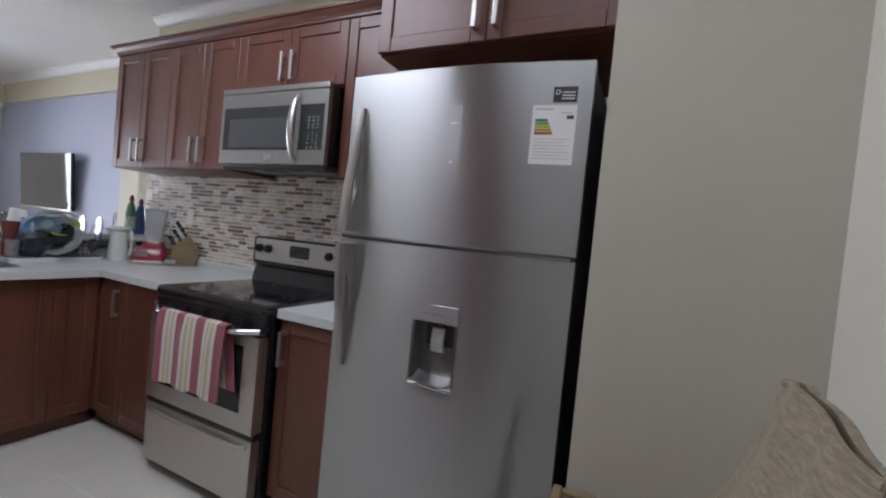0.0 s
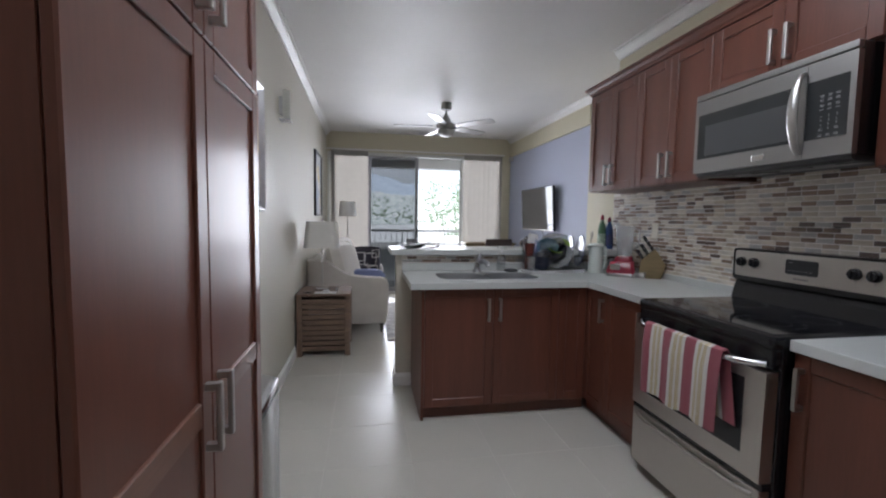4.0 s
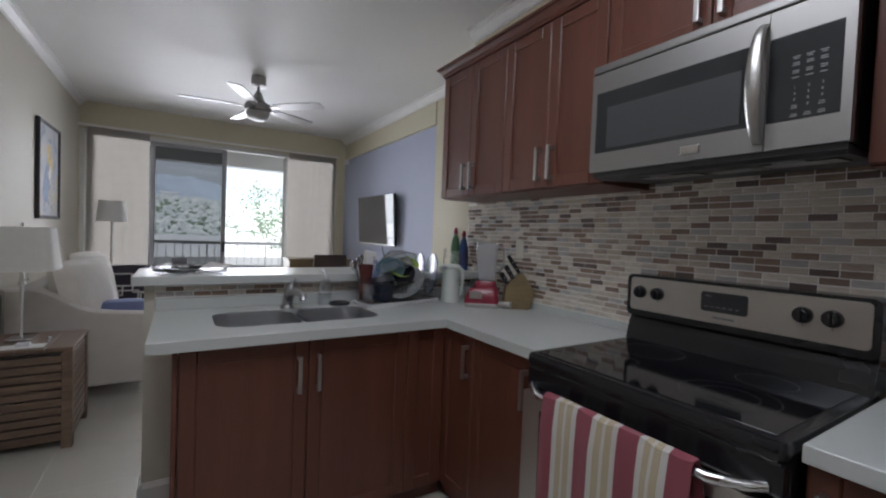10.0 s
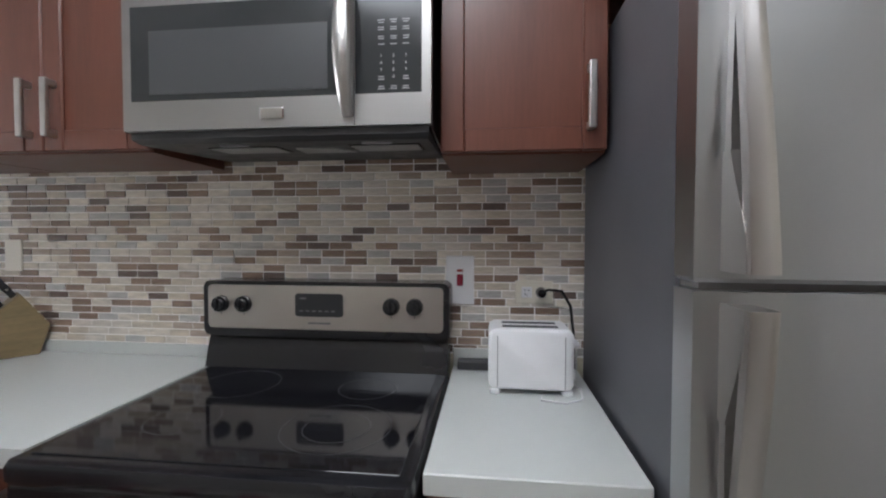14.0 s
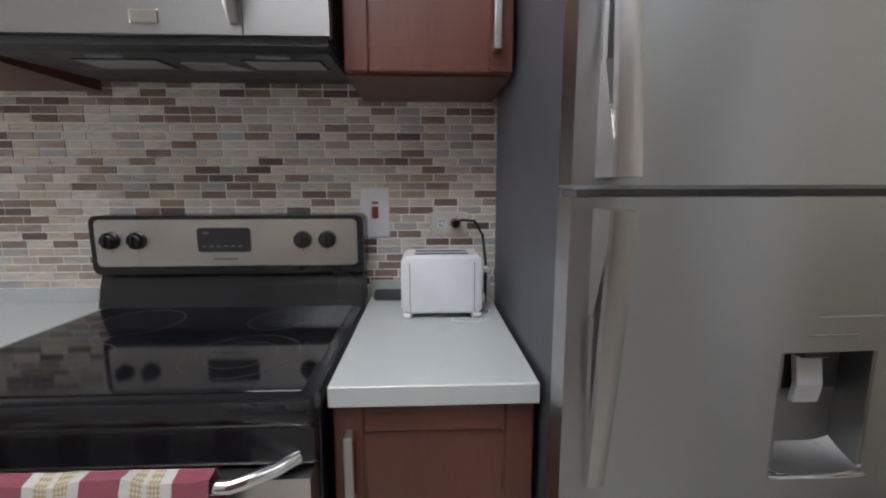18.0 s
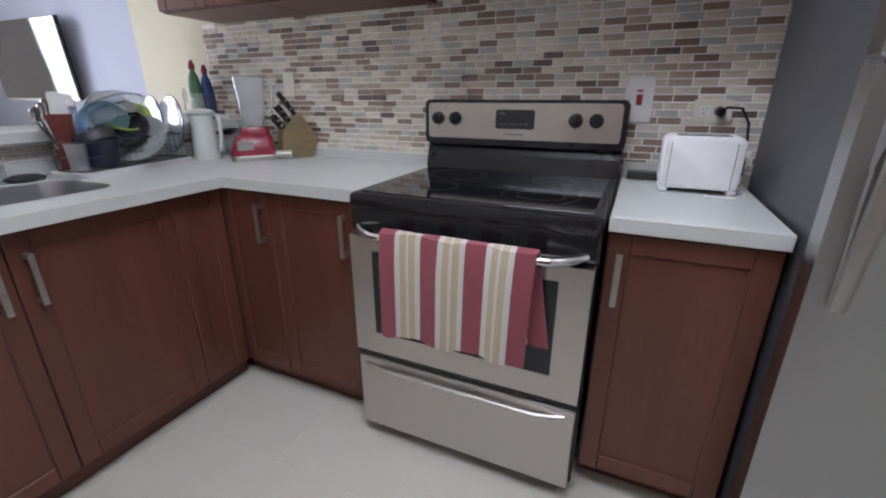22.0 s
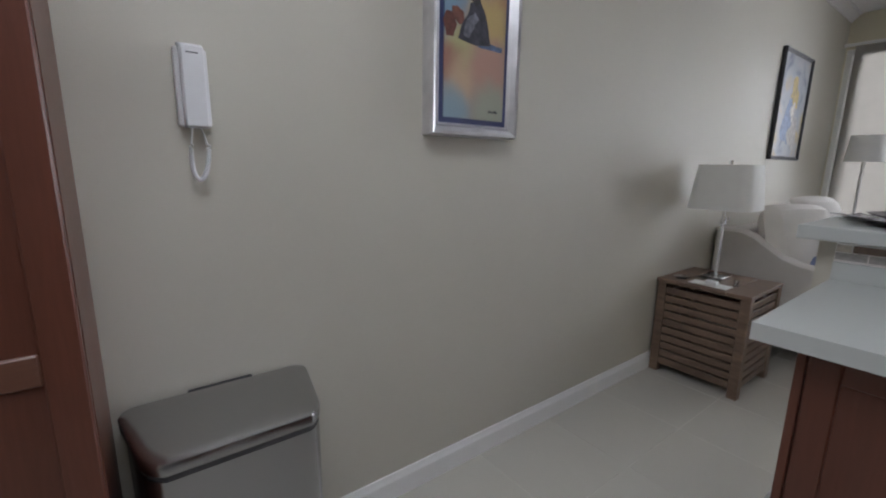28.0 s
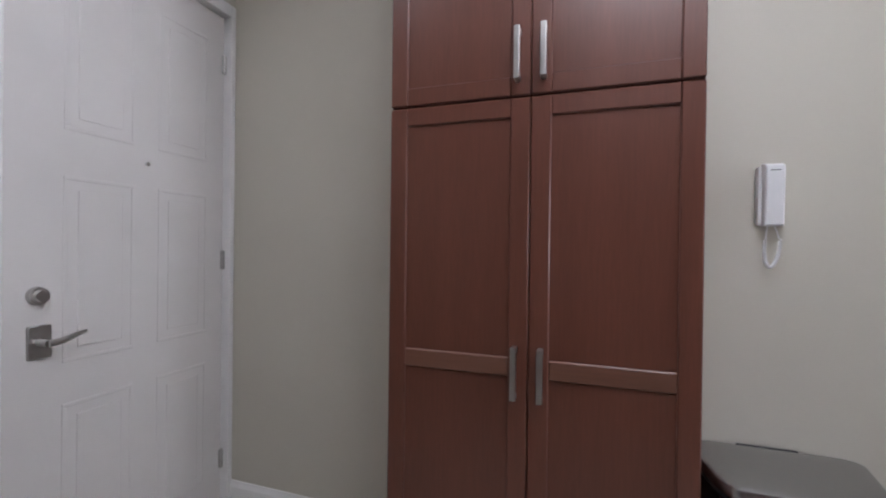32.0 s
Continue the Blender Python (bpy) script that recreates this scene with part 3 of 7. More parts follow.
solo("ceiling", B(nb(), (WXS - 0.2, SY - 0.15, CEILZ), (TVX + 0.15, FARY + 0.15, CEILZ + 0.15)), CEIL, "smooth white painted ceiling", "ceiling", kind="structure")
floor = solo("floor", B(nb(), (WXS - 0.1, SY - 0.15, -0.12), (TVX + 0.15, FARY + 0.15, -0.0012)), GROUT, "cream porcelain floor tiles with fine pale joints", "floor", kind="structure")


def moulding(name, p0, p1, inward, profile, material, label, category):
    """A run of trim along a wall from p0 to p1; profile of (out, up)."""
    p0, p1, i = Vector(p0), Vector(p1), Vector(inward)
    rings = [[p + i * o + Vector((0, 0, z)) for o, z in profile] for p in (p0, p1)]
    bm = skin(nb(), rings)
    bmesh.ops.recalc_face_normals(bm, faces=bm.faces)
    return solo(name, bm, material, label, category, kind="structure")


CROWN = [(-0.004, -0.075), (0.012, -0.075), (0.016, -0.062), (0.05, -0.03), (0.058, -0.014), (0.075, -0.012), (0.075, 0.003), (-0.004, 0.003)]
BASE = [(-0.004, 0.0), (0.016, 0.0), (0.016, 0.075), (0.010, 0.088), (0.006, 0.1), (-0.004, 0.1)]
for nm, a, b, i in (("crown_west", (WX, 0.2, CEILZ), (WX, FARY, CEILZ), (1, 0, 0)), ("crown_kitchen", (0, SY, CEILZ), (0, 2.145, CEILZ), (-1, 0, 0)),
                    ("crown_television_side", (TVX - 0.005, 2.27, CEILZ), (TVX - 0.005, FARY, CEILZ), (-1, 0, 0)),
                    ("crown_kitchen_end", (0, 2.145, CEILZ), (TVX, 2.145, CEILZ), (0, 1, 0))):
    moulding("trim_" + nm, a, b, i, CROWN, TRIM, "white painted crown moulding", "moulding")
for nm, a, b, i in (("west", (WX, 0.2, 0), (WX, FARY, 0), (1, 0, 0)), ("entry", (WXS, SY, 0), (WXS, -0.69, 0), (1, 0, 0)),
                    ("closet", (-0.5, -1.294, 0), (-0.976, -1.294, 0), (0, 1, 0)), ("closet_end", (-0.96, -1.278, 0), (-0.96, SY, 0), (-1, 0, 0)),
                    ("south", (-0.96, SY, 0), (-1.86, SY, 0), (0, 1, 0)), ("television", (TVX + 0.03, 3.42, 0), (TVX + 0.03, FARY, 0), (-1, 0, 0))):
    moulding("baseboard_" + nm, a, b, i, BASE, TRIM, "white painted wooden baseboard", "baseboard")

# knee wall of the peninsula
solo("wall_knee", B(nb(), (-1.885, 2.05, 0), (0.0, 2.17, 1.04)), WALL, "beige painted knee wall under the breakfast bar", "wall", kind="structure")
moulding("baseboard_knee", (-1.885, 2.05, 0), (-1.745, 2.05, 0), (0, -1, 0), BASE, TRIM, "white painted wooden baseboard", "baseboard")
moulding("baseboard_knee_end", (-1.885, 2.034, 0), (-1.885, 2.186, 0), (-1, 0, 0), BASE, TRIM, "white painted wooden baseboard", "baseboard")

# ---- kitchen: base cabinets, counters, sink ----
CT, CB = 0.915, 0.875          # counter top and underside
CX = -0.645                    # counter front along the wall
PY = 1.378                     # counter front of the peninsula


def base_cabinet(label, a, b, doors, group="base cabinets", kick=None):
    """a, b: corners of the carcass; doors: rows of (lower corner, along, outward, width, height, handle)."""
    t = thing("base_cabinet", label, "cabinet", (min(a[0], b[0]), min(a[1], b[1]), 0), group)
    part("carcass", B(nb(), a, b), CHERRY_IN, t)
    if kick:
        part("toe_kick", B(nb(), *kick), CHERRY, t)
    for d in doors:
        shaker(t, *d)
    return t


DH = 0.785
# peninsula, doors towards the kitchen
base_cabinet("cherry-stained sink base cabinet with two framed doors", (-1.745, 1.446, 0.085), (-0.62, 2.045, 0.685),
             [((-1.745, 1.445, 0.085), (1, 0, 0), (0, -1, 0), 0.46, DH, (0.421, 0.645)), ((-1.285, 1.445, 0.085), (1, 0, 0), (0, -1, 0), 0.46, DH, (0.039, 0.645)), ((-0.825, 1.445, 0.085), (1, 0, 0), (0, -1, 0), 0.202, DH, None)],
             kick=((-1.742, 1.478, 0.0), (-0.60, 1.50, 0.085)))
solo("cabinet_end_panel", B(nb(), (-1.765, 1.43, 0.0), (-1.747, 2.046, 0.873), 0.002), CHERRY, "cherry-stained end panel of the peninsula", "panel")
base_cabinet("cherry-stained corner base cabinet with a narrow framed door", (-0.60, 1.186, 0.085), (-0.015, 1.44, 0.872),
             [((-0.60, 1.44, 0.085), (0, -1, 0), (-1, 0, 0), 0.257, DH, (0.218, 0.662))], kick=((-0.566, 1.13, 0.0), (-0.54, 1.478, 0.085)))
base_cabinet("cherry-stained base cabinet beside the range", (-0.60, 0.775, 0.085), (-0.015, 1.184, 0.872),
             [((-0.60, 1.183, 0.085), (0, -1, 0), (-1, 0, 0), 0.406, DH, (0.348, 0.662))], kick=((-0.566, 0.775, 0.0), (-0.54, 1.129, 0.085)))
base_cabinet("cherry-stained base cabinet between range and refrigerator", (-0.60, -0.392, 0.085), (-0.015, -0.006, 0.872),
             [((-0.60, -0.008, 0.085), (0, -1, 0), (-1, 0, 0), 0.382, DH, (0.034, 0.662))], kick=((-0.545, -0.392, 0.0), (-0.52, -0.01, 0.085)))

# sink hole, rounded
SX0, SX1, SY0, SY1 = -1.62, -0.90, 1.545, 1.895
hole = rounded(SX0, SY0, SX1, SY1, 0.085, 8)


def ring_slab(bm, inner, x0, y0, x1, y1, z0, z1):
    """A slab with a hole: quads from the hole's rim out to the rectangle."""
    cx, cy = (x0 + x1) / 2, (y0 + y1) / 2
    ang = lambda p: math.atan2(p[1] - cy, p[0] - cx)
    pts = sorted(inner, key=ang)
    outer = []
    for p in pts:
        dx, dy = p[0] - cx, p[1] - cy
        s = min((x1 - cx) / abs(dx) if dx else 9e9, (y1 - cy) / abs(dy) if dy else 9e9)
        outer.append((cx + dx * s, cy + dy * s))
    corners = [(x0, y0), (x1, y0), (x1, y1), (x0, y1)]
    for c in corners:
        k = min(range(len(outer)), key=lambda j: (outer[j][0] - c[0]) ** 2 + (outer[j][1] - c[1]) ** 2)
        outer[k] = c
    n = len(pts)
    v = {}
    for nm, loop in (("i", pts), ("o", outer)):
        for z in (z0, z1):
            v[nm, z] = [bm.verts.new((x, y, z)) for x, y in loop]
    for k in range(n):
        j = (k + 1) % n
        bm.faces.new((v["i", z1][k], v["o", z1][k], v["o", z1][j], v["i", z1][j]))
        bm.faces.new((v["i", z0][j], v["o", z0][j], v["o", z0][k], v["i", z0][k]))
        bm.faces.new((v["i", z0][k], v["i", z1][k], v["i", z1][j], v["i", z0][j]))
        bm.faces.new((v["o", z0][j], v["o", z1][j], v["o", z1][k], v["o", z0][k]))


counter = thing("countertop", "white quartz countertop round the sink, L-shaped", "countertop", (-0.9, 1.4, CB))
bm = nb()
ring_slab(bm, hole, -1.842, PY, CX, 2.048, CB, CT)
B(bm, (CX, PY, CB), (-0.002, 2.048, CT))
B(bm, (CX, 0.772, CB), (-0.002, PY, CT))
bmesh.ops.remove_doubles(bm, verts=bm.verts, dist=0.0001)
part("slab", bm, QUARTZ, counter)
bm = nb()
B(bm, (-1.842, 2.033, CT), (-0.018, 2.0495, 0.972), 0.002)
B(bm, (-0.017, 0.772, CT), (-0.0015, 2.0495, 0.955), 0.002)
part("upstand", bm, QUARTZ, counter)
counter2 = thing("countertop", "short white quartz countertop beside the refrigerator", "countertop", (-0.3, -0.2, CB))
part("slab", B(nb(), (CX + 0.005, -0.392, CB), (-0.002, -0.006, CT), 0.002), QUARTZ, counter2)
part("upstand", B(nb(), (-0.017, -0.392, CT), (-0.0015, -0.006, 0.972), 0.002), QUARTZ, counter2)
solo("breakfast_bar", B(nb(), (-1.93, 1.975, 1.04), (-0.01, 2.42, 1.083), 0.004, 2), QUARTZ, "raised white quartz breakfast bar top", "countertop")

sink = thing("kitchen_sink", "double-bowl brushed stainless undermount sink", "sink", (-1.26, 1.72, 0.7))


def bowl(x0, x1):
    bm = nb()
    rings = []
    for z, inset, r in ((0.909, 0.0025, 0.083), (0.868, 0.005, 0.083), (0.74, 0.018, 0.08), (0.715, 0.035, 0.07), (0.705, 0.075, 0.045)):
        rings.append([(x, y, z) for x, y in rounded(x0 + inset, SY0 + inset, x1 - inset, SY1 - inset, r, 6)])
    skin(bm, rings, caps=False)
    bm.faces.new([bm.verts.new(p) for p in rings[-1]])
    bmesh.ops.remove_doubles(bm, verts=bm.verts, dist=0.0002)
    return bm


part("bowl", bowl(SX0, -1.268), SINK_STEEL, sink, smooth=True)
part("bowl", bowl(-1.252, SX1), SINK_STEEL, sink, smooth=True)
part("divider", B(nb(), (-1.271, SY0 + 0.006, 0.862), (-1.249, SY1 - 0.006, 0.9), 0.008, 2), SINK_STEEL, sink)
for cx in (-1.445, -1.075):
    part("drain", lathe(nb(), [(0.001, 0.707), (0.03, 0.707), (0.042, 0.710), (0.044, 0.7065)], (cx, 1.74, 0), 20), CHROME, sink, "round chrome drain", True)

tap = thing("kitchen_faucet", "chrome single-lever kitchen faucet beside the sink", "faucet", (-1.272, 1.93, CT))
part("base", lathe(nb(), [(0.001, 0), (0.034, 0), (0.034, 0.006), (0.028, 0.016), (0.001, 0.018)], (-1.272, 1.93, CT)), DIM_CHROME, tap, smooth=True)
part("body", tube(nb(), [(-1.272, 1.93, CT + 0.012), (-1.267, 1.93, 0.96), (-1.258, 1.928, 1.0), (-1.253, 1.927, 1.02)], [0.025, 0.025, 0.026, 0.021], 16), DIM_CHROME, tap, smooth=True)
part("spout", tube(nb(), [(-1.262, 1.925, 0.985), (-1.250, 1.885, 0.999), (-1.240, 1.84, 1.004), (-1.233, 1.80, 1.0), (-1.230, 1.78, 0.99), (-1.229, 1.773, 0.972)], [0.020, 0.018, 0.017, 0.017, 0.018, 0.018], 12), DIM_CHROME, tap, smooth=True)
part("lever", tube(nb(), [(-1.253, 1.927, 1.016), (-1.250, 1.932, 1.034), (-1.243, 1.94, 1.052), (-1.228, 1.945, 1.066)], [0.020, 0.015, 0.009, 0.007], 12), DIM_CHROME, tap, smooth=True)
soap = thing("soap_dispenser", "clear plastic soap pump bottle with a white nozzle", "bottle", (-1.06, 1.985, CT))
part("bottle", lathe(nb(), [(0.001, 0), (0.034, 0), (0.036, 0.01), (0.034, 0.10), (0.022, 0.135), (0.014, 0.145), (0.001, 0.146)], (-1.06, 1.985, CT)), CLEAR, soap, smooth=True)
bm = nb()
cyl(bm, (-1.06, 1.985, 1.06), (-1.06, 1.985, 1.105), 0.011)
tube(bm, [(-1.06, 1.985, 1.10), (-1.075, 1.98, 1.107), (-1.095, 1.975, 1.102)], 0.006)
part("pump", bm, WHITE_PLASTIC, soap, "white pump nozzle", True)

# ---- upper cabinets ----
UX, UZ, UT = -0.335, 1.55, 2.31


def upper(label, y0, y1, z0, doors, x=UX, z1=UT):
    t = thing("wall_cabinet", label, "cabinet", (x, y0, z0), "wall cabinets")
    part("carcass", B(nb(), (x + 0.022, y0 + 0.002, z0), (-0.002, y1 - 0.002, z1)), CHERRY, t)
    for y, w, hand in doors:
        shaker(t, (x + 0.021, y, z0 + 0.004), (0, -1, 0), (-1, 0, 0), w, z1 - z0 - 0.006, hand)
    return t


upper("cherry-stained wall cabinet with a pair of framed doors", 1.379, 1.985, UZ, [(1.985, 0.303, (0.266, 0.111)), (1.682, 0.303, (0.037, 0.111))])
upper("cherry-stained wall cabinet beside the microwave", 0.768, 1.379, UZ, [(1.379, 0.305, (0.268, 0.111)), (1.074, 0.305, (0.037, 0.111))])
upper("short cherry-stained wall cabinet over the microwave", 0.0, 0.765, 1.985, [(0.765, 0.385, (0.35, 0.114)), (0.38, 0.379, (0.036, 0.114))])
upper("narrow cherry-stained wall cabinet between microwave and refrigerator", -0.392, 0.0, 1.526, [(0.0, 0.392, (0.35, 0.12))])
upper("deep cherry-stained cabinet over the refrigerator", -1.288, -0.388, 1.974, [(-0.388, 0.448, (0.41, 0.112)), (-0.836, 0.448, (0.037, 0.112))], x=-0.62)
bm = nb()
cprof = [(0.0, 0.0), (-0.026, 0.0), (-0.027, 0.012), (-0.032, 0.014), (-0.034, 0.022), (-0.048, 0.038), (-0.050, 0.044), (-0.060, 0.047), (-0.060, 0.06), (0.0, 0.06)]
skin(bm, [[(UX + 0.02 + o, y + (-o if y > 0 else 0), UT + z) for o, z in cprof] for y in (-0.392, 1.963)])
skin(bm, [[(x + (o if x < -0.1 else 0), 1.963 - o, UT + z) for o, z in cprof] for x in (UX + 0.02, -0.002)])
skin(bm, [[(-0.60 + o, y, UT + z) for o, z in cprof] for y in (-1.288, -0.40)])
bmesh.ops.recalc_face_normals(bm, faces=bm.faces)
solo("trim_cabinet_crown", bm, CHERRY, "cherry-stained crown moulding along the wall cabinets", "moulding", kind="structure")

# ---- over-the-range microwave ----
mw = thing("microwave_oven", "stainless over-the-range microwave with a black window", "microwave", (-0.2, 0.38, 1.575))
MX, MZ0, MZ1, MY0, MY1 = -0.398, 1.578, 1.975, 0.010, 0.755
part("body", B(nb(), (MX, MY0 + 0.002, MZ0), (-0.003, MY1 - 0.002, MZ1 - 0.002), 0.003), BLACK, mw)
bm = nb()
B(bm, (-0.424, MY0, MZ1 - 0.03), (MX, MY1, MZ1), 0.006, 2)
part("vent_grille", bm, OVEN_STEEL, mw)


def steel_ring(y0, y1, wy0, wy1):
    """A flat steel surround with an opening from wy0 to wy1."""
    bm, a, b = nb(), MZ0 + 0.07, MZ1 - 0.105
    for p, q in (((y0, MZ0), (y1, a)), ((y0, b), (y1, MZ1 - 0.034)), ((wy1, a), (y1, b)), ((y0, a), (wy0, b))):
        B(bm, (-0.422, p[0], p[1]), (MX, q[0], q[1]))
    bmesh.ops.remove_doubles(bm, verts=bm.verts, dist=0.0001)
    return bm


mdoor = part("door", steel_ring(0.186, MY1, 0.214, 0.733), OVEN_STEEL, mw, "brushed stainless microwave door")
part("window", B(nb(), (-0.4232, 0.214, MZ0 + 0.07), (-0.405, 0.733, MZ1 - 0.105), 0.001), PANEL_GLASS, mdoor, "black glass window")
part("window_mesh", B(nb(), (-0.4245, 0.246, MZ0 + 0.084), (-0.42, 0.684, MZ1 - 0.164)), MESH, mdoor, "smoked perforated screen")
part("badge", B(nb(), (-0.4275, 0.349, MZ0 + 0.019), (-0.42, 0.408, MZ0 + 0.046), 0.003, 2), CHROME, mdoor, "small oval maker's badge")
bm, hn = nb(), 18
rings = []
for k in range(hn + 1):
    u = k / hn
    out, wide = 0.047 * math.sin(math.pi * u) ** 0.55, 0.012 + 0.008 * math.sin(math.pi * u)
    cx, cz = -0.421 - out, MZ0 + 0.020 + 0.318 * u
    rings.append([(cx + 0.010 * math.sin(2 * math.pi * q / 12), 0.199 + wide * math.cos(2 * math.pi * q / 12), cz) for q in range(12)])
skin(bm, rings)
bmesh.ops.recalc_face_normals(bm, faces=bm.faces)
part("handle", bm, NICKEL, mdoor, "bowed satin steel handle", True)
part("control_frame", steel_ring(MY0, 0.184, 0.031, 0.182), OVEN_STEEL, mw)
keys = part("control_panel", B(nb(), (-0.4232, 0.031, MZ0 + 0.07), (-0.405, 0.182, MZ1 - 0.105), 0.001), PANEL_GLASS, mw, "black touch panel with pale key marks")
for r, row in enumerate((("1", "2", "3"), ("4", "5", "6"), ("7", "8", "9"), ("0",))):
    for c, ch in enumerate(row):
        yy = 0.122 - 0.028 * (c if len(row) == 3 else 1)
        letters("digit", ch, 0.0095, face_pose((-0.4236, yy, 1.7295 - 0.0155 * r), (0, -1, 0), (-1, 0, 0)) @ pose(0, 0, 0, 90), KEYMARK, keys)
for zk, wide in ((1.808, 0.017), (1.803, 0.012), (1.792, 0.014), (1.787, 0.015), (1.772, 0.014), (1.767, 0.013), (1.755, 0.015), (1.6835, 0.012), (1.678, 0.014), (1.662, 0.013), (1.657, 0.016)):
    for y in (0.122, 0.094, 0.066):
        if not (1.67 < zk < 1.69 and y == 0.094):
            part("key_mark", B(nb(), (-0.4238, y - wide / 2, zk - 0.0009), (-0.423, y + wide / 2, zk + 0.0011)), KEYMARK, keys)


def hood_z(x):
    """Height of the sloping underside."""
    return 1.553 + (x + 0.385) * 0.055


bm = nb()
skin(bm, [[(x, y0, z), (x, y1, z)] + ([(x, y1, MZ0 + 0.001), (x, y0, MZ0 + 0.001)]) for x, y0, y1, z in ((-0.408, 0.016, 0.748, 1.562), (-0.385, 0.022, 0.742, hood_z(-0.385)), (-0.03, 0.03, 0.735, hood_z(-0.03)))])
bmesh.ops.recalc_face_normals(bm, faces=bm.faces)
hood = part("hood_bottom", bm, DARK_PLASTIC, mw, "dark underside with grease filters")


def under(outline, low, high):
    """A plate under the sloping hood, following it."""
    bm = skin(nb(), [[(x, y, hood_z(x) - d) for x, y in outline] for d in (low, high)])
    bmesh.ops.recalc_face_normals(bm, faces=bm.faces)
    return bm


for x0, x1, y0, y1 in ((-0.32, -0.237, 0.058, 0.226), (-0.32, -0.238, 0.425, 0.600)):
    e = 0.006
    part("filter_edge", under([(x0 - e, y0 - e), (x1 + e, y0 - e), (x1 + e, y1 + e), (x0 - e, y1 + e)], -0.002, 0.002), BLACK, hood)
    part("filter", under([(x0, y0), (x1, y0), (x1, y1), (x0, y1)], 0.0, 0.004), FILTER, hood, "aluminium mesh filter")
part("air_duct_cover", under([(-0.297, 0.278), (-0.297, 0.382), (-0.217, 0.387), (-0.222, 0.242)], -0.001, 0.004), FILTER, hood, "grey metal cover between the filters")
for y in (0.15, 0.513):
    part("lamp_lens", under(rounded(-0.368, y - 0.037, -0.345, y + 0.037, 0.0095, 4), -0.001, 0.004), KEYMARK, hood, "frosted lamp lens")

# ---- electric range ----
rg = thing("electric_range", "stainless and black electric range with glass cooktop", "range", (-0.35, 0.381, 0))
part("body", B(nb(), (-0.655, 0.004, 0.03), (-0.03, 0.758, 0.885), 0.003), BLACK, rg)
for fx in (-0.60, -0.08):
    for fy in (0.05, 0.71):
        part("foot", cyl(nb(), (fx, fy, 0), (fx, fy, 0.032), 0.018), DARK_PLASTIC, rg)
bm = nb()
skin(bm, [[(x, y, z) for x, y in rounded(-0.70 + i, 0.002 + i, -0.06, 0.760 - i, 0.02)] for z, i in ((0.875, 0.006), (0.885, 0.0), (0.908, 0.0), (0.918, 0.004), (0.921, 0.012))])
part("cooktop_rim", bm, BLACK, rg, smooth=True)
top = part("cooktop_glass", B(nb(), (-0.665, 0.03, 0.919), (-0.135, 0.732, 0.9235), 0.001), BLACK_GLASS, rg, "glossy black ceramic glass")
for cx, cy, rs in ((-0.50, 0.55, (0.075,)), (-0.50, 0.20, (0.115, 0.07)), (-0.27, 0.56, (0.105,)), (-0.27, 0.20, (0.075,))):
    for r in rs:
        ring = [[(cx + q * math.cos(2 * math.pi * k / 48), cy + q * math.sin(2 * math.pi * k / 48), 0.9238) for k in range(48)] for q in (r, r + 0.0013)]
        part("burner_ring", skin(nb(), ring, caps=False), FAINT_RING, top)
bm = nb()
skin(bm, [[(x, 0.002, z), (x, 0.76, z), (-0.03, 0.76, z), (-0.03, 0.002, z)] for x, z in ((-0.135, 0.921), (-0.118, 0.985), (-0.10, 1.03))])
bmesh.ops.recalc_face_normals(bm, faces=bm.faces)
part("riser", bm, BLACK, rg)
bg = part("backguard", skin(nb(), [[(x + dx, y, z) for y, z in rounded(-0.004, 1.02, 0.766, 1.19, 0.022)] for x, dx in ((-0.03, 0), (-0.128, 0.0))]), BLACK, rg, "black backguard with a stainless fascia")
bm = nb()
skin(bm, [[(x, y, z) for y, z in rounded(0.014, 1.045, 0.748, 1.178, 0.014)] for x in (-0.12, -0.133)])
bmesh.ops.recalc_face_normals(bm, faces=bm.faces)
fas = part("fascia", bm, STEEL_H, bg)
bm = nb()
skin(bm, [[(x, y, z) for y, z in rounded(0.315, 1.085, 0.465, 1.155, 0.01)] for x in (-0.12, -0.1352)])
bmesh.ops.recalc_face_normals(bm, faces=bm.faces)
part("display", bm, SMOKED, bg, "dark clock display with small keys")
for ky in (0.704, 0.63, 0.168, 0.098):
    bm = nb()
    cyl(bm, (-0.132, ky, 1.12), (-0.147, ky, 1.12), 0.026, 0.024, 24)
    cyl(bm, (-0.146, ky, 1.12), (-0.160, ky, 1.12), 0.019, 0.016, 24)
    B(bm, (-0.168, ky - 0.004, 1.102), (-0.155, ky + 0.004, 1.14), 0.002)
    part("knob", bm, BLACK, bg, "black burner knob", True)
    part("dial_mark", B(nb(), (-0.1337, ky - 0.0012, 1.086), (-0.1325, ky + 0.0012, 1.091)), INK, bg)
for k in range(6):
    part("key_mark", B(nb(), (-0.1357, 0.44 - 0.02 * k, 1.101), (-0.1349, 0.452 - 0.02 * k, 1.1035)), RING, bg)
part("time_mark", B(nb(), (-0.1357, 0.43, 1.139), (-0.1349, 0.45, 1.142)), RING, bg)
part("name_plate", B(nb(), (-0.1335, 0.355, 1.062), (-0.132, 0.425, 1.068)), RING, bg, "small unreadable maker's mark")
part("control_strip", B(nb(), (-0.69, 0.004, 0.80), (-0.655, 0.758, 0.876), 0.008, 2), BLACK, rg)
bm = nb()
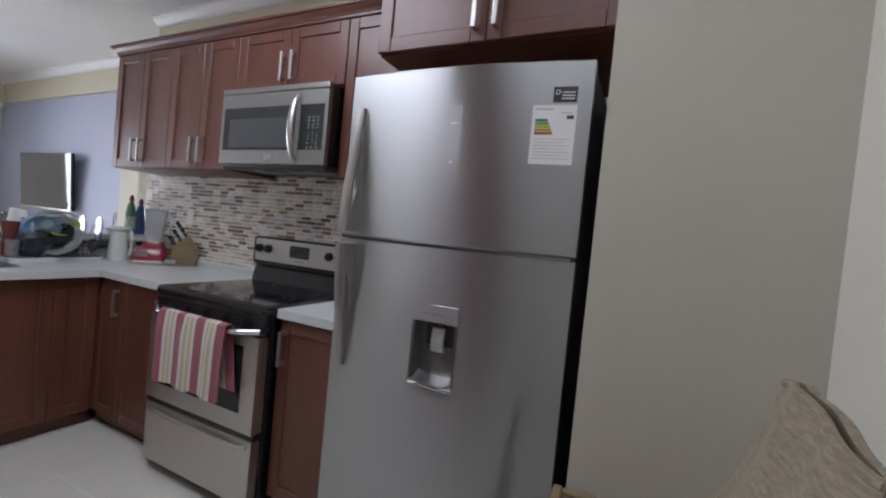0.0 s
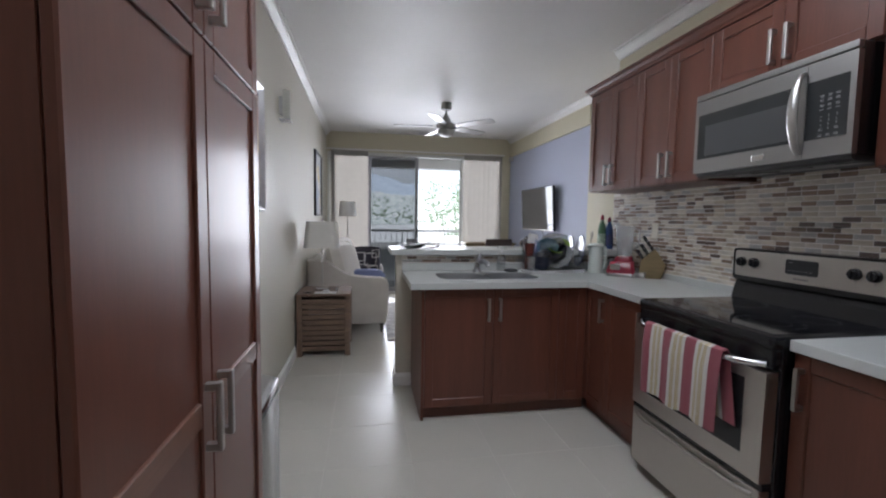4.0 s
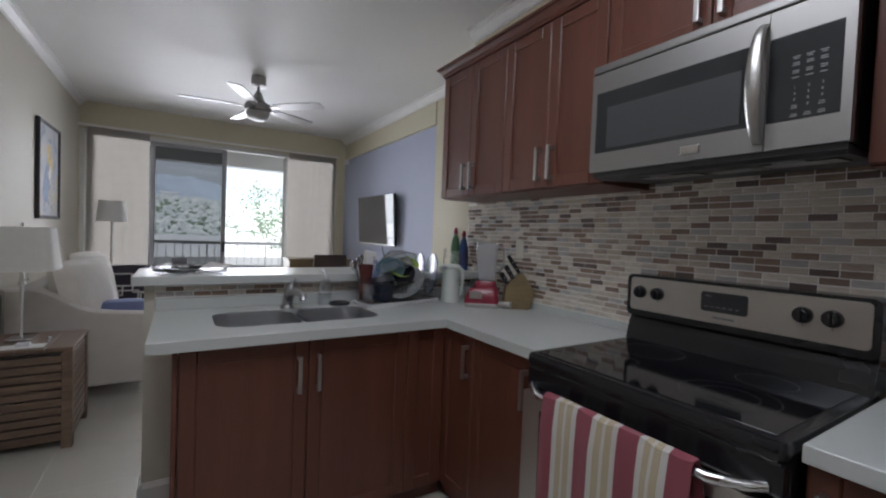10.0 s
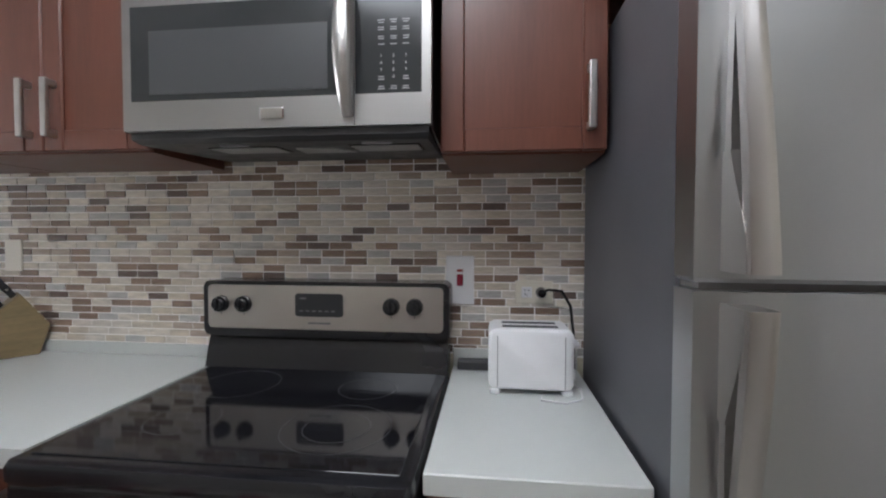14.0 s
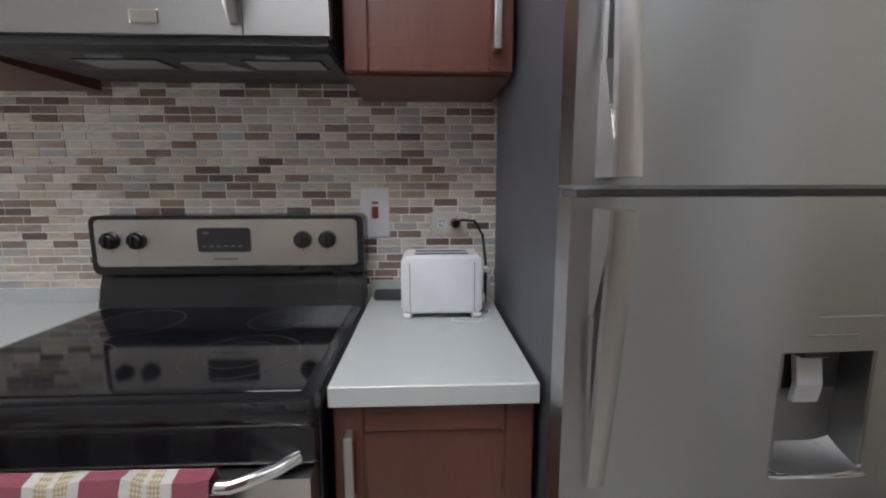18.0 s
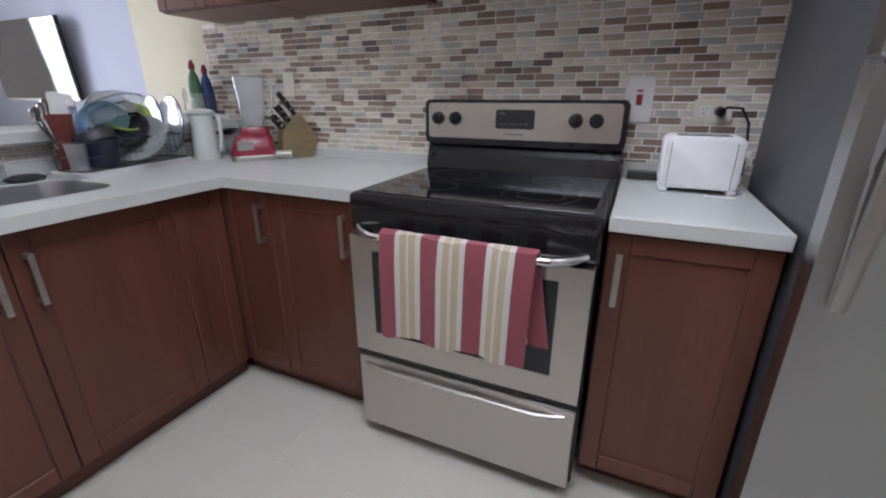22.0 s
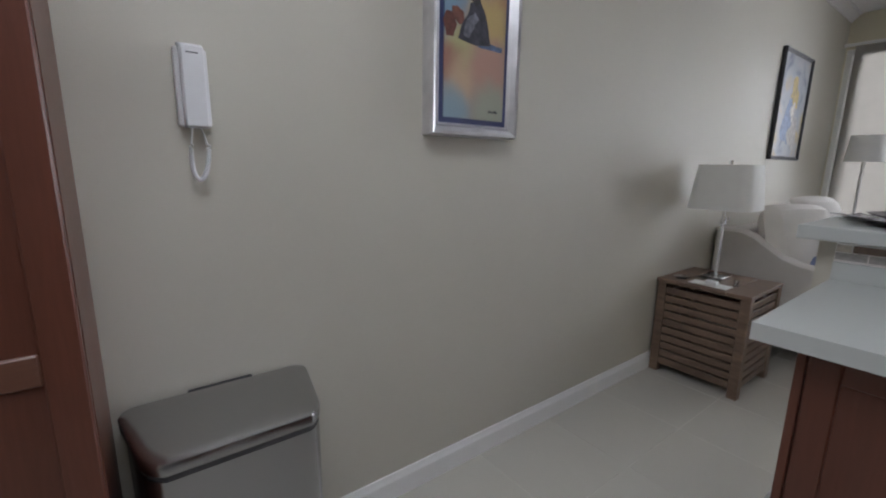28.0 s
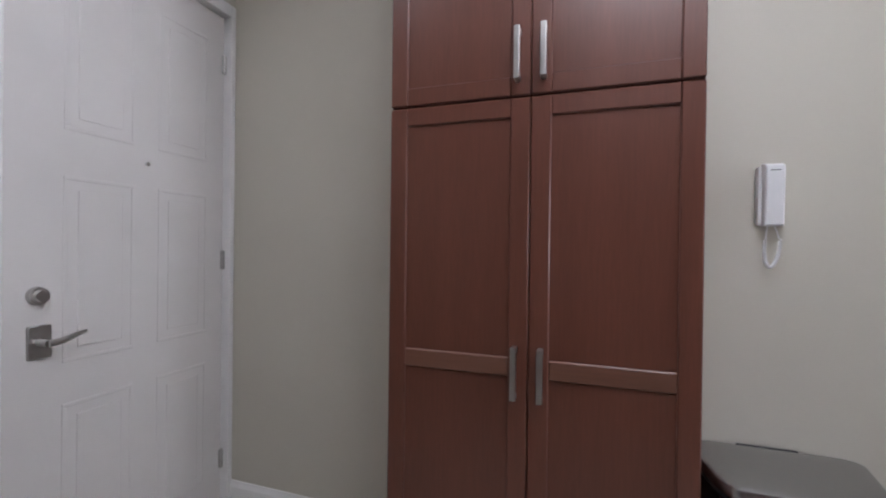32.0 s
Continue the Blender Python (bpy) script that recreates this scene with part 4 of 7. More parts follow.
for a, b in (((0.01, 0.375), (0.752, 0.452)), ((0.01, 0.745), (0.752, 0.79)), ((0.01, 0.452), (0.094, 0.745)), ((0.673, 0.452), (0.752, 0.745))):
    B(bm, (-0.712, a[0], a[1]), (-0.66, b[0], b[1]))
bmesh.ops.remove_doubles(bm, verts=bm.verts, dist=0.0001)
odoor = part("oven_door", bm, STEEL_H, rg, "brushed stainless oven door")
part("window", B(nb(), (-0.7135, 0.094, 0.452), (-0.68, 0.673, 0.745), 0.002), SMOKED, odoor, "dark oven window")


def bar_handle(z, x0, out, y0, y1, r):
    pts = []
    for k in range(25):
        u = k / 24
        lift = min(1.0, math.sin(math.pi * u) * 2.6) ** 0.7
        pts.append((x0 - out * lift, y0 + (y1 - y0) * u, z - 0.006 * lift))
    return tube(nb(), pts, r, 10)


part("handle", bar_handle(0.815, -0.688, 0.062, 0.035, 0.727, 0.0125), CHROME, odoor, "bowed chrome oven handle", True)
drw = part("drawer", B(nb(), (-0.708, 0.012, 0.058), (-0.66, 0.75, 0.345), 0.004, 2), STEEL_H, rg, "brushed stainless storage drawer")
part("drawer_pull", bar_handle(0.318, -0.706, 0.018, 0.04, 0.722, 0.010), STEEL_H, drw, "bowed pressed pull", True)
part("drawer_gap", B(nb(), (-0.70, 0.008, 0.346), (-0.655, 0.754, 0.374)), BLACK, rg)

# striped towel over the oven handle
RED, WHT, GLD = (0.26, 0.062, 0.085), (0.58, 0.56, 0.53), (0.40, 0.30, 0.11)
stops = []
for a, b in ((0.11, 0.29), (0.41, 0.583), (0.713, 0.879)):
    w = b - a
    stops += [(a, WHT), (a + 0.2 * w, GLD), (a + 0.45 * w, WHT), (a + 0.55 * w, GLD), (a + 0.8 * w, WHT), (b, RED)]
TOWEL = banded("striped_cotton", [(0.0, RED)] + stops, twill=GLD, ground=WHT)


def towel_f(u, v):
    y = 0.611 - 0.485 * u
    hem = 0.006 * math.sin(u * 15 + 1.0) + 0.002 * math.sin(u * 41)
    drop = 0.322 + hem
    s = v * (drop + 0.035 + 0.27)
    fold = 0.004 * math.sin(u * 17 + 0.6) + 0.002 * math.sin(u * 33)
    y += 0.010 * math.sin(v * 3) * (u - 0.5) - 0.004 * v * (1 - u) + 0.030 * v * u
    if s < 0.27:
        return (-0.733 + 0.3 * fold, y - 0.026 * (1 - s / 0.27), 0.552 + s)
    if s < 0.305:
        a = math.pi * (s - 0.27) / 0.035
        return (-0.7515 + 0.0175 * math.cos(a), y, 0.822 + 0.0175 * math.sin(a))
    d = s - 0.305
    return (-0.769 - (fold + 0.007) * min(1, d / 0.08), y, 0.822 - d)


bm = sheet(nb(), towel_f, 64, 40, uv=True)
bmesh.ops.recalc_face_normals(bm, faces=bm.faces)
bmesh.ops.solidify(bm, geom=bm.faces[:] + bm.edges[:] + bm.verts[:], thickness=0.003)
solo("dish_towel", bm, TOWEL, "red, white and gold striped cotton towel hung over the oven handle", "towel", smooth=True)

# ---- refrigerator ----
GREY_RUBBER = mat("grey_door_rubber", (0.16, 0.155, 0.15), 0.7, var=0.1, scale=20)
fr = thing("refrigerator", "stainless top-freezer refrigerator with water dispenser", "refrigerator", (-0.4, -0.82, 0))
FY0, FY1 = -1.226, -0.398
part("body", B(nb(), (-0.675, FY0 + 0.006, 0.03), (-0.04, FY1 - 0.006, 1.835), 0.004), FRIDGE_SIDE, fr, "grey enamelled cabinet")
for fx in (-0.62, -0.1):
    for fy in (FY0 + 0.06, FY1 - 0.06):
        part("foot", cyl(nb(), (fx, fy, 0), (fx, fy, 0.033), 0.02), DARK_PLASTIC, fr)
part("base_grille", B(nb(), (-0.69, FY0 + 0.012, 0.03), (-0.66, FY1 - 0.012, 0.06)), DARK_PLASTIC, fr)


def front_x(y):
    u = (2 * y - FY0 - FY1) / (FY1 - FY0)
    return -0.731 - 0.014 * u - 0.024 * (1 - u * u)


def plan(y0, y1, n=20, inset=0.0):
    ys = [y0 + (y1 - y0) * k / n for k in range(n + 1)]
    return [(front_x(y) + inset, y) for y in ys] + [(-0.683, y1), (-0.683, y0)]


def door_prism(z0, z1, y0=FY0, y1=FY1):
    bm = nb()
    skin(bm, [[(x, y, z) for x, y in plan(y0 + i, y1 - i, inset=i)] for z, i in ((z0, 0.006), (z0 + 0.006, 0.0), (z1 - 0.006, 0.0), (z1, 0.006))])
    bmesh.ops.recalc_face_normals(bm, faces=bm.faces)
    return bm


part("door_gasket", B(nb(), (-0.733, FY0 + 0.012, 1.2545), (-0.676, FY1 - 0.012, 1.265)), GREY_RUBBER, fr, "grey rubber gasket")
fz = part("freezer_door", door_prism(1.2655, 1.842), STEEL, fr, "bowed brushed stainless door", True)
DY0, DY1, DZ0, DZ1 = -0.896, -0.735, 0.803, 1.013
bm = nb()
for y0, y1, z0, z1 in ((FY0, DY0, 0.06, 1.254), (DY1, FY1, 0.06, 1.254), (DY0, DY1, 0.06, DZ0), (DY0, DY1, DZ1, 1.254)):
    skin(bm, [[(x, y, z) for x, y in plan(y0, y1)] for z in (z0, z1)])
bmesh.ops.remove_doubles(bm, verts=bm.verts, dist=0.0001)
bmesh.ops.recalc_face_normals(bm, faces=bm.faces)
fd = part("fresh_food_door", bm, STEEL, fr, "bowed brushed stainless door")
disp = part("dispenser", B(nb(), (-0.700, DY0, DZ0), (-0.683, DY1, DZ1)), CAVITY_STEEL, fd, "recessed water dispenser")
bm = nb()
sheet(bm, lambda u, v: (-0.757 + 0.057 * u, DY0 + 0.003 + (DY1 - DY0 - 0.006) * v, DZ0 + 0.003 + 0.022 * u ** 1.6 + 0.012 * (2 * v - 1) ** 4), 10, 16)
thicken(bm, 0.004)
tray = part("drip_tray", bm, NICKEL, disp, "scooped steel drip tray", True)
bm = tube(nb(), [(-0.757 - 0.003 * (1 - (2 * k / 12 - 1) ** 2), DY0 + (DY1 - DY0) * k / 12, DZ0 + 0.001) for k in range(13)], 0.004, 8)
part("lip", bm, CHROME, tray, "bright rolled lip", True)
# a thin dark plate gives the shade of a deeper hollow
part("recess", B(nb(), (-0.7045, DY0 + 0.010, DZ1 - 0.085), (-0.7005, DY1 - 0.030, DZ1 - 0.001), 0.001), DARK_PLASTIC, disp, "dark plate put in for the shade of the nozzle recess")
for y in (DY0 + 0.003, DY1 - 0.006):
    part("side", B(nb(), (-0.7535, y - 0.002, DZ0), (-0.695, y + 0.005, DZ1)), CAVITY_STEEL, disp)
part("spout_block", B(nb(), (-0.735, DY0 + 0.055, DZ1 - 0.02), (-0.70, DY1 - 0.055, DZ1), 0.004), DARK_PLASTIC, disp)
bm = nb()
skin(bm, [[(x, -0.838, z), (x, -0.794, z), (x + 0.010, -0.794, z), (x + 0.010, -0.838, z)] for x, z in ((-0.722, 0.912), (-0.728, 0.945), (-0.720, 0.993))])
bmesh.ops.recalc_face_normals(bm, faces=bm.faces)
part("paddle", bm, PRINT, disp, "grey dispenser paddle")
part("dispenser_header", B(nb(), (front_x(-0.83) - 0.0015, DY0, DZ1 + 0.004), (front_x(-0.83) + 0.02, DY1, DZ1 + 0.058), 0.001), STEEL, fd)
part("name_strip", B(nb(), (front_x(-0.83) - 0.0022, -0.855, DZ1 + 0.026), (front_x(-0.83), -0.775, DZ1 + 0.0285)), RING, fd)


def fridge_handle(z_wide, z_tip):
    """A sculpted grip: a blade that stands off the door, deep at one end and tapering to a tip, pierced by a long oval."""
    y, bm = FY1 - 0.052, nb()
    fx = front_x(y)
    rings, n = [], 26
    for k in range(n + 1):
        u = k / n
        z = z_wide + (z_tip - z_wide) * u
        s = 0.066 - 0.050 * u ** 1.25
        w = 0.018 - 0.004 * u
        t = min(s + 0.004, 0.016)
        rings.append([(fx - s, y - 0.7 * w, z), (fx - s - 0.003, y, z), (fx - s, y + w, z), (fx - s + t, y + w, z), (fx - s + t, y - w, z), (fx - s + 0.003, y - w, z)])
    skin(bm, rings)
    d = 1 if z_tip > z_wide else -1
    for a, b, s0, s1 in ((0.0, 0.05, 0.058, 0.054), (0.05, 0.16, 0.054, 0.016)):
        skin(bm, [[(fx + 0.004, y - 0.019, z), (fx - q, y - 0.019, z), (fx - q, y + 0.019, z), (fx + 0.004, y + 0.019, z)] for z, q in ((z_wide + d * a, s0), (z_wide + d * b, s1))])
    skin(bm, [[(fx + 0.004, y - q, z), (fx - s, y - q, z), (fx - s, y + q, z), (fx + 0.004, y + q, z)] for z, s, q in ((z_wide + d * 0.05, 0.02, 0.017), (z_wide + d * 0.2, 0.012, 0.016), (z_wide + d * 0.33, 0.014, 0.015), (z_tip, 0.008, 0.013))])
    bmesh.ops.recalc_face_normals(bm, faces=bm.faces)
    return bm


part("handle", fridge_handle(1.282, 1.718), GRIP, fz, "sculpted satin steel grip", True)
part("handle", fridge_handle(1.238, 0.80), GRIP, fd, "sculpted satin steel grip", True)
pan = part("control_panel", B(nb(), (front_x(-0.835) - 0.0008, -0.842, 1.497), (front_x(-0.835) + 0.01, -0.789, 1.715)), STEEL, fz, "flush touch control strip")
part("indicator", B(nb(), (front_x(-0.835) - 0.0014, -0.827, 1.656), (front_x(-0.835), -0.803, 1.660)), PAPER, pan)
part("indicator", B(nb(), (front_x(-0.835) - 0.0014, -0.820, 1.530), (front_x(-0.835), -0.812, 1.537)), PAPER, pan)


def on_front(bm, y0, y1, z0, z1, lift):
    return skin(bm, [[(front_x(y) - lift, y, z), (front_x(y) + 0.0005 - lift, y, z), (front_x(y) + 0.0005 - lift, y, z1 if z == z0 else z0), (front_x(y) - lift, y, z1 if z == z0 else z0)] for y, z in ((y0, z0), ((y0 + y1) / 2, z0), (y1, z0))])


lab = part("energy_label", on_front(nb(), -1.187, -1.062, 1.535, 1.709, 0.001), PAPER, fz, "white energy label with coloured bands")
for k, c in enumerate(((0.05, 0.20, 0.10), (0.17, 0.27, 0.06), (0.40, 0.38, 0.05), (0.42, 0.25, 0.05), (0.36, 0.10, 0.05))):
    part("label_band", on_front(nb(), -1.108 - 0.004 * k, -1.072, 1.660 - 0.0095 * k, 1.668 - 0.0095 * k, 0.0016), mat("label_band_colour", c, 0.6), lab)
for k in range(7):
    part("text_line", on_front(nb(), -1.175 + (0.02 if k % 2 else 0), -1.072, 1.608 - 0.0095 * k, 1.610 - 0.0095 * k, 0.0016), PRINT, lab)
for y0, y1, z0, z1 in ((-1.12, -1.07, 1.694, 1.699), (-1.176, -1.145, 1.684, 1.687)):
    part("text_line", on_front(nb(), y0, y1, z0, z1, 0.0016), PRINT, lab)
part("grade_mark", on_front(nb(), -1.180, -1.160, 1.668, 1.678, 0.0016), INK, lab, "dark grade arrow")
bad = part("badge_label", on_front(nb(), -1.184, -1.117, 1.716, 1.762, 0.001), DARK_PLASTIC, fz, "small black and silver sticker")
for k in range(3):
    part("text_line", on_front(nb(), -1.178, -1.142, 1.726 + 0.009 * k, 1.729 + 0.009 * k, 0.0016), PAPER, bad)
letters("letter", "D", 0.02, face_pose((front_x(-1.13) - 0.0018, -1.130, 1.745), (0, -1, 0), (-1, 0, 0)) @ pose(0, 0, 0, 90), PAPER, bad)

# ---- pantry ----
pt = thing("pantry_cabinet", "tall cherry-stained pantry with framed double doors", "cabinet", (-2.66, -0.25, 0))
PX, PY0, PY1 = -2.472, -0.69, 0.196
part("carcass", B(nb(), (WXS, PY0, 0.0), (PX, PY1, 2.42)), CHERRY, pt)
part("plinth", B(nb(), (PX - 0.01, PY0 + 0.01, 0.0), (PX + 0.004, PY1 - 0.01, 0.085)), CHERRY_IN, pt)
W2 = (PY1 - PY0) / 2
for k in (0, 1):
    y = PY0 + k * W2
    hx = W2 - 0.038 if k == 0 else 0.036
    shaker(pt, (PX, y, 0.09), (0, 1, 0), (1, 0, 0), W2, 1.60, (hx, 0.803), rails=(0.786,))
    shaker(pt, (PX, y, 1.695), (0, 1, 0), (1, 0, 0), W2, 0.72, (hx, 0.114))

# ---- entry door ----
ed = thing("door_1", "white six-panel entry door, closed", "door", (-2.42, SY, 0), kind="structure")
EX0, EX1, EZ = -2.832, -1.992, 2.345
bm = nb()
B(bm, (EX0 + 0.003, SY - 0.075, 0.008), (EX1 - 0.003, SY - 0.03, EZ))
leaf = part("leaf", bm, DOOR_PAINT, ed)
for xm in (-2.62, -2.285):
    for z0, z1 in ((0.14, 0.705), (0.845, 1.48), (1.635, 2.21)):
        x0, x1 = xm - 0.12, xm + 0.12
        bm = nb()
        for a, b in (((x0, z0), (x1, z0 + 0.014)), ((x0, z1 - 0.014), (x1, z1)), ((x0, z0 + 0.014), (x0 + 0.014, z1 - 0.014)), ((x1 - 0.014, z0 + 0.014), (x1, z1 - 0.014))):
            B(bm, (a[0], SY - 0.031, a[1]), (b[0], SY - 0.0265, b[1]), 0.0022)
        B(bm, (x0 + 0.045, SY - 0.031, z0 + 0.045), (x1 - 0.045, SY - 0.0272, z1 - 0.045), 0.003)
        part("panel", bm, DOOR_PAINT, leaf)
for z in (0.215, 1.178, 2.12):
    part("hinge", B(nb(), (EX0 - 0.012, SY - 0.035, z - 0.045), (EX0 + 0.014, SY - 0.018, z + 0.045), 0.003), NICKEL, leaf, "satin nickel hinge")
bm = nb()
cyl(bm, (-2.094, SY - 0.032, 1.08), (-2.094, SY - 0.012, 1.08), 0.03, 0.028, 24)
cyl(bm, (-2.094, SY - 0.012, 1.08), (-2.094, SY + 0.002, 1.08), 0.02, 0.018, 20)
part("deadbolt", bm, NICKEL, leaf, "round satin deadbolt", True)
bm = nb()
B(bm, (-2.134, SY - 0.032, 0.875), (-2.067, SY - 0.02, 0.985), 0.004)
cyl(bm, (-2.097, SY - 0.02, 0.93), (-2.097, SY + 0.028, 0.93), 0.011)
tube(bm, [(-2.097, SY + 0.026, 0.93), (-2.132, SY + 0.03, 0.932), (-2.172, SY + 0.028, 0.945), (-2.207, SY + 0.024, 0.952)], [0.012, 0.011, 0.009, 0.006], 10)
part("lever_handle", bm, NICKEL, leaf, "satin nickel lever on a square plate", True)
part("peephole", cyl(nb(), (-2.452, SY - 0.031, 1.57), (-2.452, SY - 0.02, 1.57), 0.008), CHROME, leaf)
for a, b in (((EX0 - 0.03, 0), (EX0 - 0.002, EZ + 0.06)), ((EX1 + 0.002, 0), (EX1 + 0.07, EZ + 0.06)), ((EX0 - 0.002, EZ + 0.004), (EX1 + 0.002, EZ + 0.06))):
    part("door_frame", B(nb(), (a[0], SY - 0.08, a[1]), (b[0], SY + 0.012, b[1]), 0.003), TRIM, ed)
part("threshold", B(nb(), (EX0, SY - 0.14, -0.002), (EX1, SY - 0.02, 0.008)), ALU, ed)
solo("wall_corridor", B(nb(), (WXS, SY - 0.15, 0), (-1.92, SY - 0.11, 2.41)), WALL, "plain wall closing the place behind the entry door", "wall", kind="structure")

# ---- balcony door, blinds ----
sd = thing("window_1", "white-framed sliding balcony door, one leaf open", "door", (-1.2, FARY, 0), kind="structure")
for a, b in (((DX0, 0.0), (DX0 + 0.045, DZ)), ((DX1 - 0.045, 0.0), (DX1, DZ)), ((DX0 + 0.045, DZ - 0.05), (DX1 - 0.045, DZ)), ((DX0 + 0.045, 0.0), (DX1 - 0.045, 0.025))):
    part("door_frame", B(nb(), (a[0], FARY + 0.02, a[1]), (b[0], FARY + 0.13, b[1]), 0.003), ALU_WHITE, sd)


def slider(x0, x1, y, material, latch=None):
    bm = nb()
    s, z0, z1 = 0.055, 0.027, DZ - 0.052
    B(bm, (x0, y, z0), (x0 + s, y + 0.035, z1), 0.003)
    B(bm, (x1 - s, y, z0), (x1, y + 0.035, z1), 0.003)
    B(bm, (x0 + s, y, z0), (x1 - s, y + 0.035, z0 + 0.08), 0.003)
    B(bm, (x0 + s, y, z1 - 0.05), (x1 - s, y + 0.035, z1), 0.003)
    leaf = part("door_leaf", bm, material, sd, "aluminium-framed glass leaf")
    pane = part("pane", B(nb(), (x0 + s - 0.01, y + 0.014, z0 + 0.07), (x1 - s + 0.01, y + 0.02, z1 - 0.04)), GLASS, leaf, "clear glass pane")
    pane.visible_shadow = False
    if latch:
        part("latch", B(nb(), (latch - 0.018, y - 0.03, 0.98), (latch + 0.018, y, 1.12), 0.006, 2), DARK_PLASTIC, leaf, "dark latch handle")


slider(-2.722, -2.03, FARY + 0.085, ALU_WHITE)
slider(-2.085, -1.215, FARY + 0.04, ALU, latch=-1.243)
slider(-0.46, 0.25, FARY + 0.085, ALU_WHITE)
slider(-0.44, 0.255, FARY + 0.04, ALU_WHITE)

vb = thing("vertical_blinds", "cream vertical blinds drawn to both sides of the balcony door", "blinds", (-1.2, FARY - 0.07, DZ))
part("headrail", B(nb(), (DX0 - 0.01, FARY - 0.088, 2.445), (DX1 + 0.01, FARY - 0.052, 2.47), 0.004), TRIM, vb)


def vane(x, turn, bow=0.008):
    bm = nb()
    sheet(bm, lambda u, v: ((u - 0.5) * 0.089, bow * (1 - (2 * u - 1) ** 2), 0.05 + v * 2.39), 4, 1)
    bmesh.ops.solidify(bm, geom=bm.faces[:], thickness=0.001)
    bmesh.ops.transform(bm, matrix=pose(x, FARY - 0.07, 0, 0, 0, turn), verts=bm.verts)
    return part("vane", bm, BLIND, vb)


for k in range(7):
    vane(-2.645 + 0.086 * k, 1.6 + 0.5 * math.sin(k * 2.3), 0.0004)
for k in range(8):
    vane(-0.375 + 0.086 * k, 4 + 1.5 * math.sin(k * 1.7), 0.0015)

# ---- television on the blue wall ----
tv = thing("television", "flat black television on a wall bracket over the blue wall", "television", (0.42, 4.8, 1.49))
TM = Matrix.Translation((0.385, 4.797, 1.493)) @ pose(0, 0, 0, 0, -3.0, 0.7)
part("casing", B(nb(), (0.0, -0.57, -0.325), (0.035, 0.57, 0.305), 0.006, 2, TM), BLACK, tv)
part("screen", B(nb(), (-0.0015, -0.562, -0.308), (0.004, 0.562, 0.298), 0.0, 1, TM), SCREEN, tv, "dark glossy screen")
part("bezel", B(nb(), (-0.003, -0.57, -0.325), (0.006, 0.57, -0.309), 0.002, 1, TM), NICKEL, tv, "thin silver lower edge")
bm = nb()
B(bm, (TVX + 0.012, 4.68, 1.36), (TVX + 0.031, 4.91, 1.62), 0.003)
B(bm, (0.415, 4.74, 1.44), (TVX + 0.015, 4.85, 1.55), 0.003)
part("bracket", bm, BLACK, tv)
bm = nb()
tube(bm, [(0.41, 4.60, 1.19), (0.42, 4.58, 1.10), (0.455, 4.56, 0.95), (0.47, 4.55, 0.75)], 0.005, 6)
part("cable", bm, BLACK, tv, "hanging black cable", True)
sn = thing("alarm_sensor", "small white corner motion sensor on the wall", "sensor", (0.43, 6.13, 2.40))
part("body", B(nb(), (0.415, 6.11, 2.37), (TVX + 0.03, 6.17, 2.44), 0.008, 2), WHITE_PLASTIC, sn)

# ---- ceiling fan ----
FX, FYY = -1.138, 4.06
fan = thing("ceiling_fan", "brushed nickel five-blade ceiling fan with a glass light bowl", "fan", (FX, FYY, CEILZ))
FAN_NICKEL = mat("dull_fan_nickel", (0.30, 0.29, 0.28), 0.4, 1.0, var=0.05, scale=30)
part("canopy", lathe(nb(), [(0.001, 0.0), (0.062, 0.0), (0.066, -0.05), (0.062, -0.085), (0.02, -0.098), (0.001, -0.098)], (FX, FYY, CEILZ)), FAN_NICKEL, fan, smooth=True)
part("rod", cyl(nb(), (FX, FYY, 2.56), (FX, FYY, CEILZ - 0.05), 0.013), FAN_NICKEL, fan, smooth=True)
part("motor", lathe(nb(), [(0.001, 2.612), (0.02, 2.612), (0.03, 2.595), (0.06, 2.52), (0.112, 2.49), (0.12, 2.47), (0.118, 2.43), (0.10, 2.42), (0.001, 2.42)], (FX, FYY, 0)), FAN_NICKEL, fan, smooth=True)
part("light_bowl", lathe(nb(), [(0.105, 2.421), (0.104, 2.40), (0.085, 2.365), (0.05, 2.345), (0.001, 2.34)], (FX, FYY, 0)), mat("frosted_bowl_glass", (0.42, 0.41, 0.40), 0.35, var=0.02), fan, "frosted glass bowl", True)
for k in range(5):
    a = 72 * k + 30
    bm = nb()
    skin(bm, [[(r, -w, 0.002), (r, w, 0.002), (r, w, -0.006), (r, -w, -0.006)] for r, w in ((0.17, 0.045), (0.20, 0.055), (0.44, 0.066), (0.63, 0.062), (0.65, 0.045))])
    bmesh.ops.transform(bm, matrix=pose(FX, FYY, 2.470, 0, 0, a) @ pose(0, 0, 0, -9, 0, 0), verts=bm.verts)
    bl = part("blade", bm, mat("silver_fan_blade", (0.42, 0.41, 0.41), 0.4, 0.3, var=0.05) if k == 0 else bpy.data.materials["silver_fan_blade"], fan)
    bm = nb()
    B(bm, (0.10, -0.02, -0.004), (0.22, 0.02, 0.004), 0.002, 1, pose(FX, FYY, 2.462, 0, 0, a) @ pose(0, 0, 0, -9, 0, 0))
    part("blade_arm", bm, NICKEL, bl)

